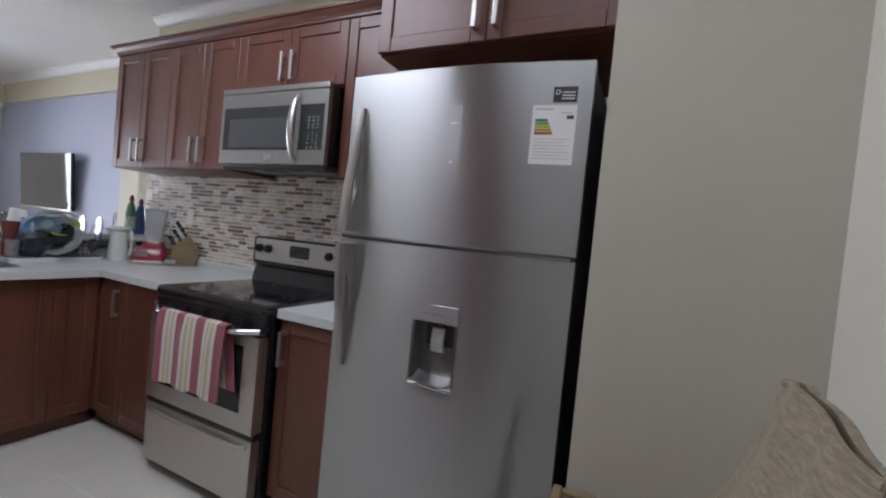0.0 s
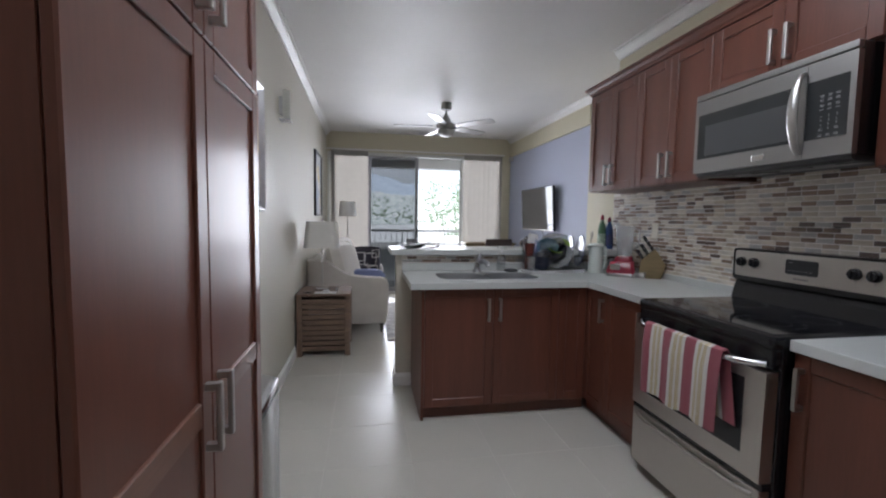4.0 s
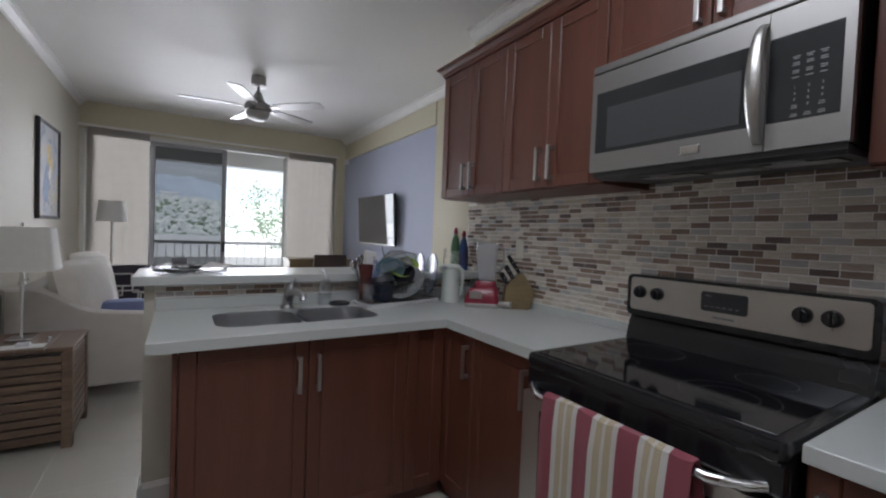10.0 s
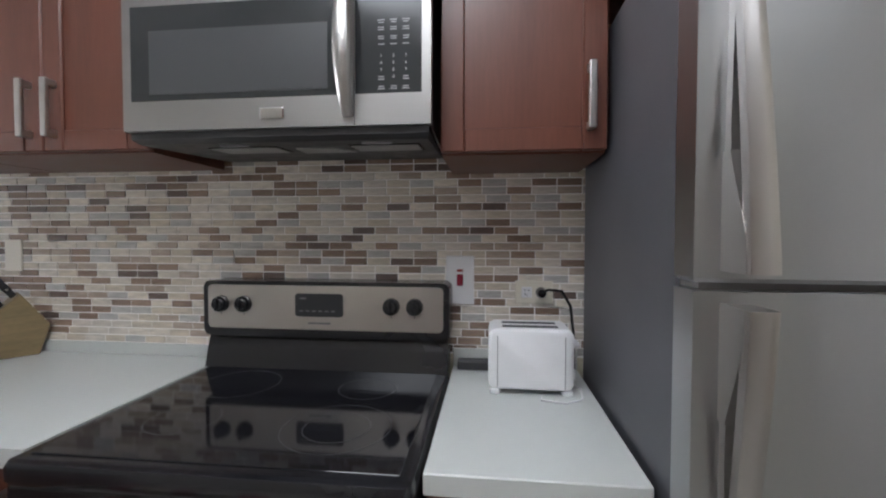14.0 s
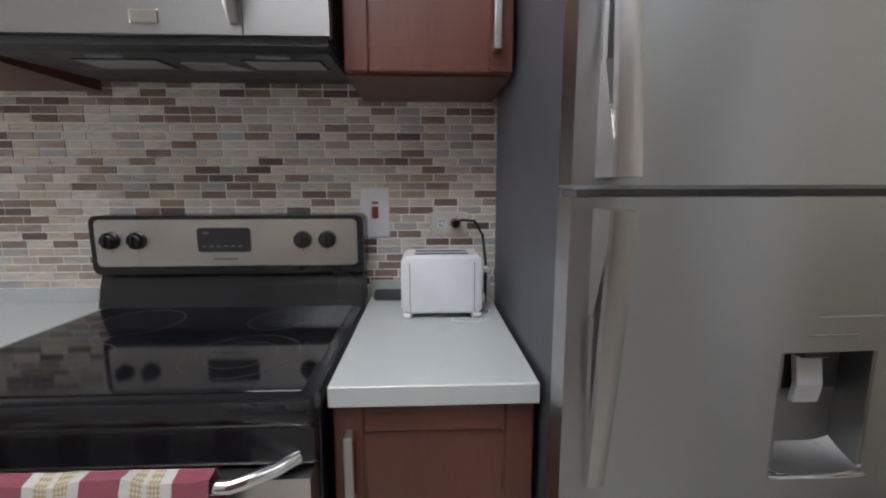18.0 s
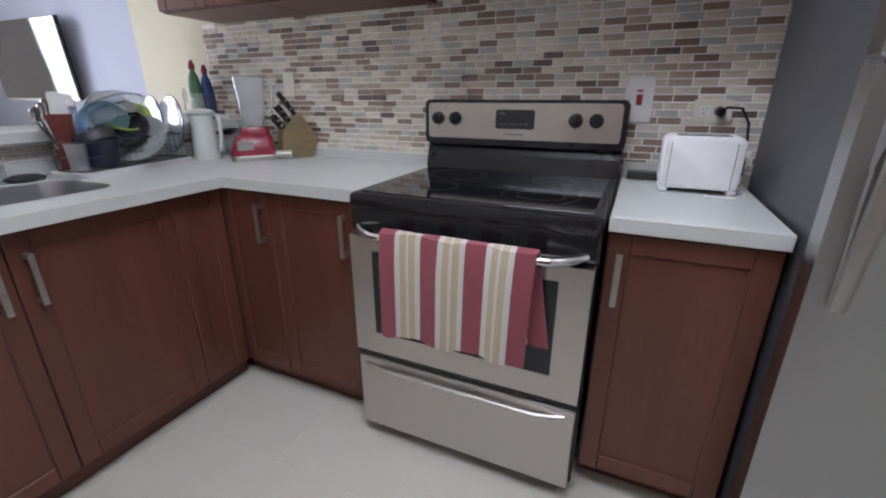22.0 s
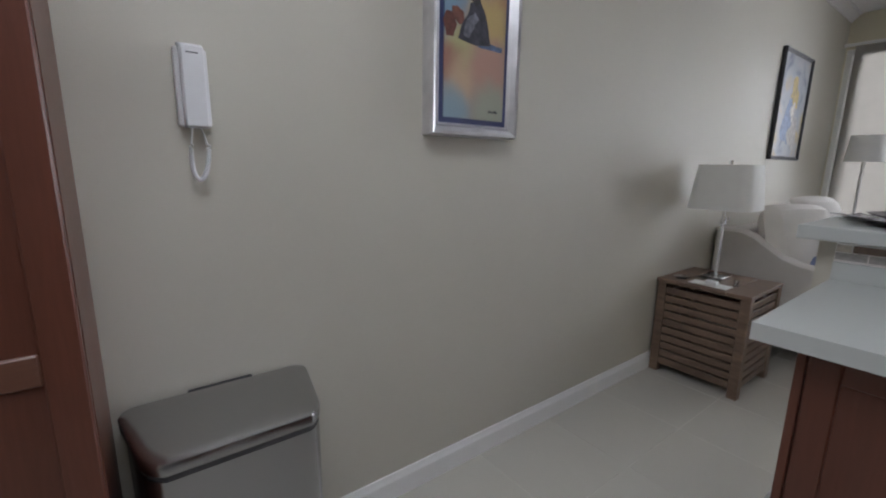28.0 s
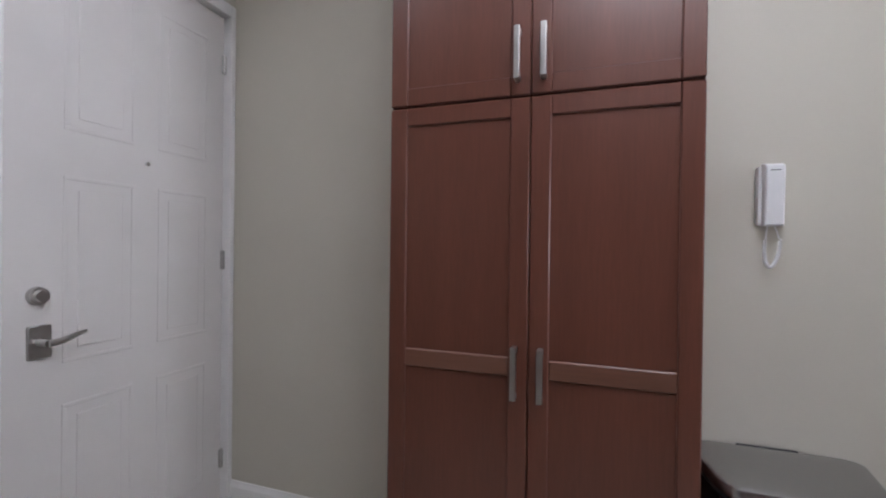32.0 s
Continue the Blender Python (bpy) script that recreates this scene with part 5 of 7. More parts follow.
# ---- sofa ----
so = thing("sofa", "cream linen loveseat with sloping arms along the wall", "sofa", (-2.3, 4.46, 0))
AP = [(-2.755, 0.115), (-1.885, 0.115), (-1.862, 0.30), (-1.858, 0.56), (-1.88, 0.615), (-1.94, 0.64), (-2.15, 0.655), (-2.27, 0.672), (-2.36, 0.705), (-2.45, 0.765), (-2.53, 0.82), (-2.62, 0.85), (-2.755, 0.845)]
for y0, y1 in ((3.59, 3.73), (5.16, 5.30)):
    bm = nb()
    skin(bm, [[(x * (1 - i) + -2.3 * i, y, z * (1 - i) + 0.4 * i) for x, z in AP] for y, i in ((y0, 0.035), (y0 + 0.02, 0.0), (y1 - 0.02, 0.0), (y1, 0.035))])
    bmesh.ops.recalc_face_normals(bm, faces=bm.faces)
    part("arm", bm, SOFA, so, smooth=True)
part("base", B(nb(), (-2.74, 3.72, 0.115), (-1.90, 5.17, 0.34), 0.015, 2), SOFA, so)
bm = nb()
B(bm, (-2.755, 3.72, 0.30), (-2.58, 5.17, 0.84), 0.04, 3)
part("backrest", bm, SOFA, so, smooth=True)
for y0, y1 in ((3.735, 4.44), (4.45, 5.155)):
    part("seat_cushion", B(nb(), (-2.56, y0, 0.335), (-1.87, y1, 0.485), 0.035, 3), SOFA, so, smooth=True)
    part("back_cushion", cushion(nb(), (-2.45, (y0 + y1) / 2, 0.71), (0.68, 0.50, 0.24), pose(0, 0, 0, 0, 0, 90) @ pose(0, 0, 0, -12)), SOFA, so, smooth=True)
for x in (-2.68, -1.93):
    for y in (3.66, 5.23):
        part("leg", cyl(nb(), (x, y, 0.0), (x, y, 0.12), 0.02, 0.03, 12), DARK_WOOD, so, "short dark wooden leg")


def pillow(label, c, size, M, material, cat="pillow"):
    return solo("throw_pillow", cushion(nb(), c, size, M), material, label, cat, "pillows on the sofa", smooth=True)


pillow("cream linen throw pillow leaning on the sofa back", (-2.37, 3.92, 0.765), (0.52, 0.54, 0.24), pose(0, 0, 0, 0, 0, 66) @ pose(0, 0, 0, -16), PILLOW_CLOTH)
pillow("cream linen throw pillow beside its twin", (-2.39, 4.40, 0.785), (0.52, 0.57, 0.22), pose(0, 0, 0, 0, 0, 74) @ pose(0, 0, 0, -12), PILLOW_CLOTH)
pillow("slate blue pillow lying on the sofa seat", (-2.14, 3.98, 0.615), (0.52, 0.38, 0.17), pose(0, 0, 0, 84, 0, 2), BLUE_CLOTH)
pillow("slate blue pillow beside the patterned one", (-2.30, 5.06, 0.665), (0.42, 0.42, 0.13), pose(0, 0, 0, 0, 0, 20) @ pose(0, 0, 0, -10), BLUE_CLOTH)
pp = thing("throw_pillow", "dark plum pillow with interlocked pale squares", "pillow", (-2.15, 4.85, 0.70), "pillows on the sofa")
PM = pose(0, 0, 0, 0, 0, 12) @ pose(0, 0, 0, 14)
part("cover", cushion(nb(), (-2.13, 4.85, 0.705), (0.44, 0.44, 0.15), PM), PLUM_CLOTH, pp, smooth=True)


def cord_square(cx, cz, w, h):
    bm = nb()

    def onp(a, b):
        t = max(0.0, (1 - (a / 0.22) ** 4) * (1 - (b / 0.22) ** 4)) ** 0.5
        return Matrix.Translation((-2.13, 4.85, 0.705)) @ PM @ Vector((a, -0.0755 * t - 0.001, b))
    pts = []
    for (ax, az), (bx, bz) in zip(((-w, -h), (w, -h), (w, h), (-w, h)), ((w, -h), (w, h), (-w, h), (-w, -h))):
        pts += [onp(cx + ax + (bx - ax) * k / 5, cz + az + (bz - az) * k / 5) for k in range(5)]
    tube(bm, pts, 0.0075, 5, closed=True)
    return bm


for cx, cz, w, h in ((-0.10, 0.09, 0.07, 0.06), (0.06, 0.05, 0.08, 0.09), (-0.05, -0.08, 0.08, 0.06), (0.11, -0.11, 0.06, 0.06), (0.13, 0.13, 0.05, 0.05), (-0.14, -0.02, 0.04, 0.05)):
    part("square_motif", cord_square(cx, cz, w, h), WHITE_CLOTH, pp, "pale square outline")

rug = thing("area_rug", "grey and cream patterned rug in front of the sofa", "rug", (-1.2, 4.3, 0))
part("rug_field", B(nb(), (-1.88, 3.28, 0.001), (-0.45, 5.35, 0.012), 0.003), mat("grey_rug", (0.36, 0.34, 0.33), 0.95, var=0.35, scale=9, bump=0.6, bscale=300), rug)
part("border", B(nb(), (-1.87, 3.29, 0.0115), (-0.46, 3.36, 0.0135)), mat("cream_rug_border", (0.55, 0.52, 0.47), 0.95, var=0.1, scale=20, bump=0.5, bscale=300), rug)

# ---- end table with lamp ----
et = thing("end_table", "slatted weathered-wood cube end table against the wall", "table", (-2.51, 3.1, 0))
TX0, TX1, TY0, TY1, TZ = -2.755, -2.265, 2.85, 3.34, 0.595
for x in (TX0, TX1 - 0.05):
    for y in (TY0, TY1 - 0.05):
        part("post", B(nb(), (x, y, 0), (x + 0.05, y + 0.05, TZ - 0.022), 0.003), TABLE_WOOD, et)
for k in range(4):
    w = (TX1 - TX0 + 0.01) / 4
    part("top_board", B(nb(), (TX0 - 0.005 + k * w, TY0 - 0.005, TZ - 0.022), (TX0 - 0.008 + (k + 1) * w, TY1 + 0.005, TZ), 0.002), TABLE_WOOD, et)
for k in range(10):
    z = 0.055 + 0.05 * k
    part("slat", B(nb(), (TX0 + 0.05, TY0 + 0.008, z), (TX1 - 0.05, TY0 + 0.022, z + 0.039), 0.002), TABLE_WOOD, et)
    part("slat", B(nb(), (TX1 - 0.022, TY0 + 0.05, z), (TX1 - 0.008, TY1 - 0.05, z + 0.039), 0.002), TABLE_WOOD, et)
    part("slat", B(nb(), (TX0 + 0.05, TY1 - 0.022, z), (TX1 - 0.05, TY1 - 0.008, z + 0.039), 0.002), TABLE_WOOD, et)
    part("slat", B(nb(), (TX0 + 0.008, TY0 + 0.05, z), (TX0 + 0.022, TY1 - 0.05, z + 0.039), 0.002), TABLE_WOOD, et)
part("bottom_board", B(nb(), (TX0 + 0.02, TY0 + 0.02, 0.045), (TX1 - 0.02, TY1 - 0.02, 0.06)), TABLE_WOOD, et)


ACRYLIC = glassy("frosted_acrylic", (0.80, 0.80, 0.79), 0.25, 0.35)


def table_lamp(c):
    t = thing("table_lamp", "table lamp with white linen shade on a chrome and acrylic stem", "lamp", c)
    x, y, z = c
    part("base_plate", B(nb(), (x - 0.06, y - 0.06, z), (x + 0.06, y + 0.06, z + 0.022), 0.003), CHROME, t)
    part("stem", B(nb(), (x - 0.0075, y - 0.0075, z + 0.022), (x + 0.0075, y + 0.0075, z + 0.34), 0.003), ACRYLIC, t, "clear acrylic stem")
    bm = nb()
    cyl(bm, (x, y, z + 0.022), (x, y, z + 0.40), 0.004)
    cyl(bm, (x, y, z + 0.335), (x, y, z + 0.36), 0.016)
    cyl(bm, (x, y, z + 0.36), (x, y, z + 0.44), 0.010)
    part("rod", bm, CHROME, t, smooth=True)
    bm = nb()
    skin(bm, [[(px, py, zz) for px, py in rounded(x - a, y - b, x + a, y + b, 0.07, 6)] for zz, a, b in ((z + 0.425, 0.168, 0.158), (z + 0.68, 0.143, 0.133))], caps=False)
    thicken(bm, 0.003)
    part("shade", bm, SHADE, t, "tapered white linen shade", True)
    bm = nb()
    cyl(bm, (x, y, z + 0.44), (x, y, z + 0.70), 0.004)
    for q in ((0.138, 0), (-0.138, 0), (0, 0.128), (0, -0.128)):
        cyl(bm, (x, y, z + 0.672), (x + q[0], y + q[1], z + 0.672), 0.002, n=6)
    cyl(bm, (x, y, z + 0.685), (x, y, z + 0.705), 0.009)
    part("finial", bm, CHROME, t)
    for dy in (-0.03, 0.03):
        bm = nb()
        cyl(bm, (x + 0.02, y + dy, z + 0.37), (x + 0.02, y + dy, z + 0.43), 0.0015, n=5)
        cyl(bm, (x + 0.02, y + dy, z + 0.358), (x + 0.02, y + dy, z + 0.372), 0.004, n=8)
        part("pull_chain", bm, CHROME, t)
    return t


table_lamp((-2.545, 3.115, TZ))
solo("paper_card", B(nb(), (-2.60, 2.885, TZ + 0.0005), (-2.40, 2.985, TZ + 0.003), 0.0, 1), PAPER, "white card lying on the end table", "card")
sb = thing("remote_control", "small white remote lying on the card", "remote", (-2.5, 2.94, TZ))
part("body", B(nb(), (-2.525, 2.915, TZ + 0.003), (-2.465, 2.96, TZ + 0.025), 0.004, 2), WHITE_PLASTIC, sb)
bm = nb()
lathe(bm, [(0.001, 0.0), (0.03, 0.0), (0.045, 0.012), (0.043, 0.014), (0.028, 0.004), (0.001, 0.004)], (-2.67, 2.95, TZ), 20)
solo("glass_dish", bm, CLEAR, "small clear glass dish on the end table", "dish", smooth=True)
bm = nb()
lathe(bm, [(0.001, 0.0), (0.012, 0.0), (0.011, 0.035), (0.009, 0.035), (0.008, 0.004), (0.001, 0.004)], (-2.40, 3.02, TZ), 14)
solo("small_glass", bm, CLEAR, "small clear glass beside the lamp", "glass", smooth=True)

# ---- floor lamp ----
fl = thing("floor_lamp", "slim floor lamp with a white drum shade in the corner", "lamp", (-2.405, 5.72, 0))
part("foot", lathe(nb(), [(0.001, 0.0), (0.13, 0.0), (0.13, 0.012), (0.02, 0.02), (0.001, 0.02)], (-2.405, 5.72, 0)), NICKEL, fl, smooth=True)
part("pole", cyl(nb(), (-2.405, 5.72, 0.015), (-2.405, 5.72, 1.52), 0.011), NICKEL, fl, smooth=True)
bm = lathe(nb(), [(0.142, 1.335), (0.121, 1.57)], (-2.405, 5.72, 0), 28, caps=False)
thicken(bm, 0.003)
part("shade", bm, SHADE, fl, "white fabric drum shade", True)
bm = nb()
for a in range(3):
    cyl(bm, (-2.405, 5.72, 1.52), (-2.405 + 0.12 * math.cos(2.1 * a), 5.72 + 0.15 * math.sin(2.1 * a), 1.54), 0.002, n=6)
part("spider", bm, NICKEL, fl)

# ---- dining chair and sideboard beyond the bar ----
dc = thing("dining_chair", "dark walnut dining chair with a solid back", "chair", (-0.08, 4.95, 0))
for x in (-0.29, 0.10):
    for y in (4.72, 5.10):
        part("leg", B(nb(), (x, y, 0.0), (x + 0.035, y + 0.035, 0.45 if y < 5 else 0.99), 0.004), DARK_WOOD, dc)
part("seat", B(nb(), (-0.30, 4.70, 0.44), (0.145, 5.14, 0.475), 0.01, 2), DARK_WOOD, dc)
part("backrest", B(nb(), (-0.29, 5.105, 0.72), (0.135, 5.13, 1.015), 0.008, 2), DARK_WOOD, dc)
sbd = thing("sideboard", "pale wooden sideboard by the blinds", "sideboard", (-0.2, 5.85, 0))
part("body", B(nb(), (-0.48, 5.62, 0.06), (0.36, 6.02, 0.90), 0.004), BLOCK_WOOD, sbd)
part("top", B(nb(), (-0.50, 5.60, 0.90), (0.38, 6.03, 0.925), 0.003), BLOCK_WOOD, sbd)
for x in (-0.45, 0.29):
    for y in (5.64, 5.96):
        part("leg", B(nb(), (x, y, 0), (x + 0.04, y + 0.04, 0.065)), BLOCK_WOOD, sbd)

# ---- balcony and what lies beyond ----
solo("balcony_floor", B(nb(), (-4.5, FARY + 0.15, -0.16), (2.5, 7.95, -0.03)), mat("pale_balcony_tile", (0.62, 0.60, 0.56), 0.5, var=0.06, scale=3), "pale tiled balcony floor", "floor", kind="structure")
solo("balcony_ceiling", B(nb(), (-4.5, FARY + 0.15, 2.62), (2.5, 7.95, 2.80)), CEIL, "white balcony soffit", "ceiling", kind="structure")
solo("balcony_beam", B(nb(), (-4.5, 7.72, 2.36), (2.5, 7.95, 2.62)), CEIL, "white painted beam at the balcony edge", "beam", kind="structure")
rl = thing("balcony_railing", "white metal balcony railing with slim bars", "railing", (-1.0, 7.8, 0))
part("top_rail", B(nb(), (-4.4, 7.76, 1.03), (2.4, 7.84, 1.08), 0.004), TRIM, rl)
part("bottom_rail", B(nb(), (-4.4, 7.78, 0.09), (2.4, 7.82, 0.12)), TRIM, rl)
for k in range(40):
    x = -3.2 + 0.115 * k
    part("bar", cyl(nb(), (x, 7.8, -0.03 if k % 8 == 0 else 0.1), (x, 7.8, 1.04), 0.012 if k % 8 == 0 else 0.006, n=8), ALU_WHITE, rl)
GREEN = mat("far_hillside_green", (0.19, 0.23, 0.16), 0.9, var=0.4, scale=0.02, bump=0.0)
# aerial haze goes into the ridge's pale colour and emission
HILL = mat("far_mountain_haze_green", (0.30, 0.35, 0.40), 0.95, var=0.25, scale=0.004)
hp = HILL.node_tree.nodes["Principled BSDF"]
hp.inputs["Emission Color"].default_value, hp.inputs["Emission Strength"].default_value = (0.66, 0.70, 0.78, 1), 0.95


def land(u, v):
    d = 9 * (600 ** v)
    x = (u - 0.5) * 3.2 * d
    rise = -11.0 + 0.14 * min(210.0, max(0.0, d - 90)) + 9 * noise.noise((x * 0.012, d * 0.01, 3.1)) * min(1, d / 260)
    return (x - 1, d, rise if d < 900 else rise - 0.05 * (d - 900))


solo("ground", sheet(nb(), land, 70, 60), GREEN, "green wooded land falling away below the balcony", "ground", kind="structure", smooth=True)


def ridge(u, v):
    x = -1500 + 2600 * u
    top = 192 - 0.12 * max(-400.0, x + 37) + 16 * noise.noise((x * 0.006, 1.7, 0)) + 8 * noise.noise((x * 0.02, 5.0, 0))
    d = 1500 + 500 * v + 60 * noise.noise((x * 0.01, v * 4, 2))
    return (x, d, -30 + (top + 30) * math.sin(v * math.pi * 0.5) + 10 * noise.noise((x * 0.015, v * 5, 9)))


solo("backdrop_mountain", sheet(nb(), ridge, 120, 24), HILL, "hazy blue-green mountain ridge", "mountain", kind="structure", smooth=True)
rh = random.Random(7)
HOUSE_WALL = mat("hazy_house_wall", (0.60, 0.60, 0.58), 0.8, var=0.05, scale=0.3)
HOUSE_ROOF = mat("hazy_house_roof", (0.34, 0.34, 0.36), 0.8, var=0.1, scale=0.3)
# haze over the houses is added as a pale emission
for hm in (HOUSE_WALL, HOUSE_ROOF):
    hq = hm.node_tree.nodes["Principled BSDF"]
    hq.inputs["Emission Color"].default_value, hq.inputs["Emission Strength"].default_value = (0.80, 0.81, 0.82, 1), 0.9
for k in range(22):
    y = rh.uniform(270, 430)
    x = -1.9 + (rh.uniform(-0.16, 0.30)) * y
    zb = land(0.5 + (x + 1) / (3.2 * y), math.log(y / 9) / math.log(600))[2] - 1.0
    w, dd, h = rh.uniform(4, 9), rh.uniform(5, 8), rh.uniform(2.6, 4.2)
    hs = thing("hillside_house", "small pale house with a low roof on the far hillside", "house", (x, y, zb), "hillside houses")
    part("wall", B(nb(), (x - w / 2, y, zb), (x + w / 2, y + dd, zb + h)), HOUSE_WALL, hs)
    bm = nb()
    skin(bm, [[(xx, y - 0.6, zb + h), (xx, y + dd + 0.6, zb + h), (xx, y + dd / 2, zb + h + 1.2)] for xx in (x - w / 2 - 0.6, x + w / 2 + 0.6)])
    part("roof", bm, HOUSE_ROOF, hs)
    for q in range(3):
        part("window", B(nb(), (x - w / 2 + w * (q + 0.6) / 4, y - 0.05, zb + h * 0.45), (x - w / 2 + w * (q + 1.0) / 4, y + 0.05, zb + h * 0.75)), HOUSE_ROOF, hs)


def tree(c, h, r, seed, count):
    q = random.Random(seed)
    t = thing("tree", "leafy green tree beyond the balcony railing", "tree", c)
    x, y, z = c
    bm = nb()
    tube(bm, [(x, y, z), (x + 0.1, y, z + h * 0.35), (x - 0.05, y + 0.1, z + h * 0.6), (x, y, z + h * 0.85)], [0.11, 0.08, 0.05, 0.02], 8)
    part("trunk", bm, BARK, t, smooth=True)
    ends = []
    for k in range(9):
        a, b = q.uniform(0, 6.28), q.uniform(0.2, 1.0)
        s = Vector((x, y, z + h * q.uniform(0.4, 0.75)))
        e = Vector((x + r * b * math.cos(a), y + r * b * math.sin(a), z + h * q.uniform(0.6, 1.0)))
        part("limb", tube(nb(), [s, (s + e) / 2 + Vector((0, 0, -0.1)), e], [0.03, 0.018, 0.008], 6), BARK, t)
        ends += [e, (s + e) / 2]
    vs, fs = [], []
    for k in range(count):
        e = q.choice(ends)
        p = e + Vector((q.gauss(0, 0.2), q.gauss(0, 0.2), q.gauss(0, 0.18))) * r * 0.8
        m = Euler((q.uniform(0, 6.3), q.uniform(0, 6.3), q.uniform(0, 6.3))).to_matrix()
        s = q.uniform(0.035, 0.065)
        n = len(vs)
        vs += [p + m @ Vector(v) * s for v in ((-1, 0, 0), (0, -0.4, 0.1), (1, 0, 0), (0, 0.4, 0.1))]
        fs.append((n, n + 1, n + 2, n + 3))
    me = bpy.data.meshes.new("leaves")
    me.from_pydata([tuple(v - Vector(c)) for v in vs], [], fs)
    me.materials.append(LEAF)
    ob = new("crown", me)
    ob.parent = t
    tagged(ob, "loose crown of small green leaves", kind="stuff")


tree((1.30, 14.0, -9.0), 11.6, 1.45, 3, 5200)
rw = random.Random(12)
vs, fs = [], []
for k in range(13000):
    y = 60 * (9.0 ** rw.random())
    x = -1.9 + rw.uniform(-0.25, 0.55) * y
    zb = land(0.5 + (x + 1) / (3.2 * y), math.log(y / 9) / math.log(600))[2]
    s = rw.uniform(0.25, 1.2) ** 1.3 * (0.45 + y / 400)
    n = len(vs)
    a = rw.uniform(0, 6.3)
    ring = [(x + s * rw.uniform(0.7, 1.2) * math.cos(a + 1.05 * q), y + s * rw.uniform(0.7, 1.2) * math.sin(a + 1.05 * q), zb + s * rw.uniform(0.3, 0.7)) for q in range(6)]
    vs += ring + [(x + rw.uniform(-0.3, 0.3) * s, y, zb + s * rw.uniform(1.0, 1.5))] + [(p[0], p[1], zb - 1.0) for p in ring]
    for q in range(6):
        r2 = (q + 1) % 6
        fs += [(n + q, n + r2, n + 6), (n + 7 + q, n + 7 + r2, n + r2, n + q)]
me = bpy.data.meshes.new("far_woods")
me.from_pydata(vs, [], fs)
far_green = speckled("hazed_tree_green", ((0.0, (0.07, 0.10, 0.06)), (0.3, (0.13, 0.17, 0.11)), (0.6, (0.19, 0.22, 0.15)), (0.85, (0.30, 0.31, 0.25))), False, 0.9)
# an even pale glow stands in for haze over the far woods
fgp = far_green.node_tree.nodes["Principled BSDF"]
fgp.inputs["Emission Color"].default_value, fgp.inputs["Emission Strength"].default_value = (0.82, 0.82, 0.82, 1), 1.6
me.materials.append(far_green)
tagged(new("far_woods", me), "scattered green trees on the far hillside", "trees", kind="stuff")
nbd = thing("neighbouring_building", "low white building with a flat roof below the balcony", "building", (0, 20, -11))
part("wall", B(nb(), (-14, 9.6, -11), (12, 34, 0.55)), ALU_WHITE, nbd)
part("roof", B(nb(), (-14.3, 9.3, 0.55), (12.3, 34.3, 0.72)), mat("white_roof_coating", (0.80, 0.80, 0.79), 0.7, var=0.04, scale=0.5), nbd, "flat white coated roof")

# ---- glazes, west wall: pictures, sconce, entry phone, bin ----
PALE = mat("pale_blue_glaze", (0.38, 0.40, 0.42), 0.2, var=0.05, scale=8)
GREYP = mat("grey_glaze", (0.19, 0.195, 0.20), 0.25, var=0.08, scale=8)
def framed(label, y0, y1, z0, z1, width, depth, material, canvas, slip=None, base=0.0):
    t = thing("framed_picture", label, "picture", (WX, (y0 + y1) / 2, z0), "pictures on the wall")
    prof = [(0.0, 0.001), (0.0, depth * 0.7), (width * 0.12, depth), (width * 0.35, depth * 0.92), (width * 0.7, depth * 0.62), (width * 0.82, depth * 0.7), (width, depth * 0.55), (width, 0.001)]
    corners = [(y0, z0, 1, 1), (y1, z0, -1, 1), (y1, z1, -1, -1), (y0, z1, 1, -1)]
    for a, b in zip(corners, corners[1:] + corners[:1]):
        bm = skin(nb(), [[(WX + d, c[0] + c[2] * w, c[1] + c[3] * w) for w, d in prof] for c in (a, b)])
        bmesh.ops.recalc_face_normals(bm, faces=bm.faces)
        part("frame_side", bm, material, t)
    part("backing", B(nb(), (WX + 0.001, y0 + width - 0.002, z0 + width - 0.002), (WX + base + 0.012, y1 - width + 0.002, z1 - width + 0.002)), slip or FRAME_BLACK, t)
    w2 = width + (0.018 if slip else 0.0)
    cv = part("canvas", B(nb(), (WX + base + 0.012, y0 + w2, z0 + w2), (WX + base + 0.016, y1 - w2, z1 - w2)), canvas, t, "painted canvas")
    return t, cv


P1 = soft_painting("ochre_and_blue_paint", (0.36, 0.29, 0.235), [(1.1615 + 0.283 * u, 2.021 - 0.612 * v, r, c) for u, v, r, c in (
    (0.5, 0.08, 0.20, (0.40, 0.29, 0.26)), (0.98, 0.25, 0.13, (0.36, 0.17, 0.12)), (0.05, 0.38, 0.15, (0.18, 0.29, 0.40)), (0.75, 0.44, 0.13, (0.55, 0.41, 0.16)), (0.3, 0.62, 0.11, (0.42, 0.40, 0.19)),
    (0.05, 0.71, 0.10, (0.32, 0.15, 0.12)), (0.75, 0.70, 0.15, (0.45, 0.26, 0.20)), (0.3, 0.80, 0.10, (0.52, 0.37, 0.24)), (0.15, 0.96, 0.13, (0.25, 0.35, 0.42)), (0.85, 0.95, 0.14, (0.34, 0.36, 0.28)))])
P2 = paint_picture("grey_blue_paint", (0.12, 0.14, 0.20), (0.30, 0.32, 0.36), (0.36, 0.36, 0.38), (0.46, 0.36, 0.16), 3.6)
pic1, cv1 = framed("silver-framed painting with a navy slip", 1.112, 1.513, 1.349, 2.083, 0.044, 0.058, PEWTER, P1, NAVY, 0.020)
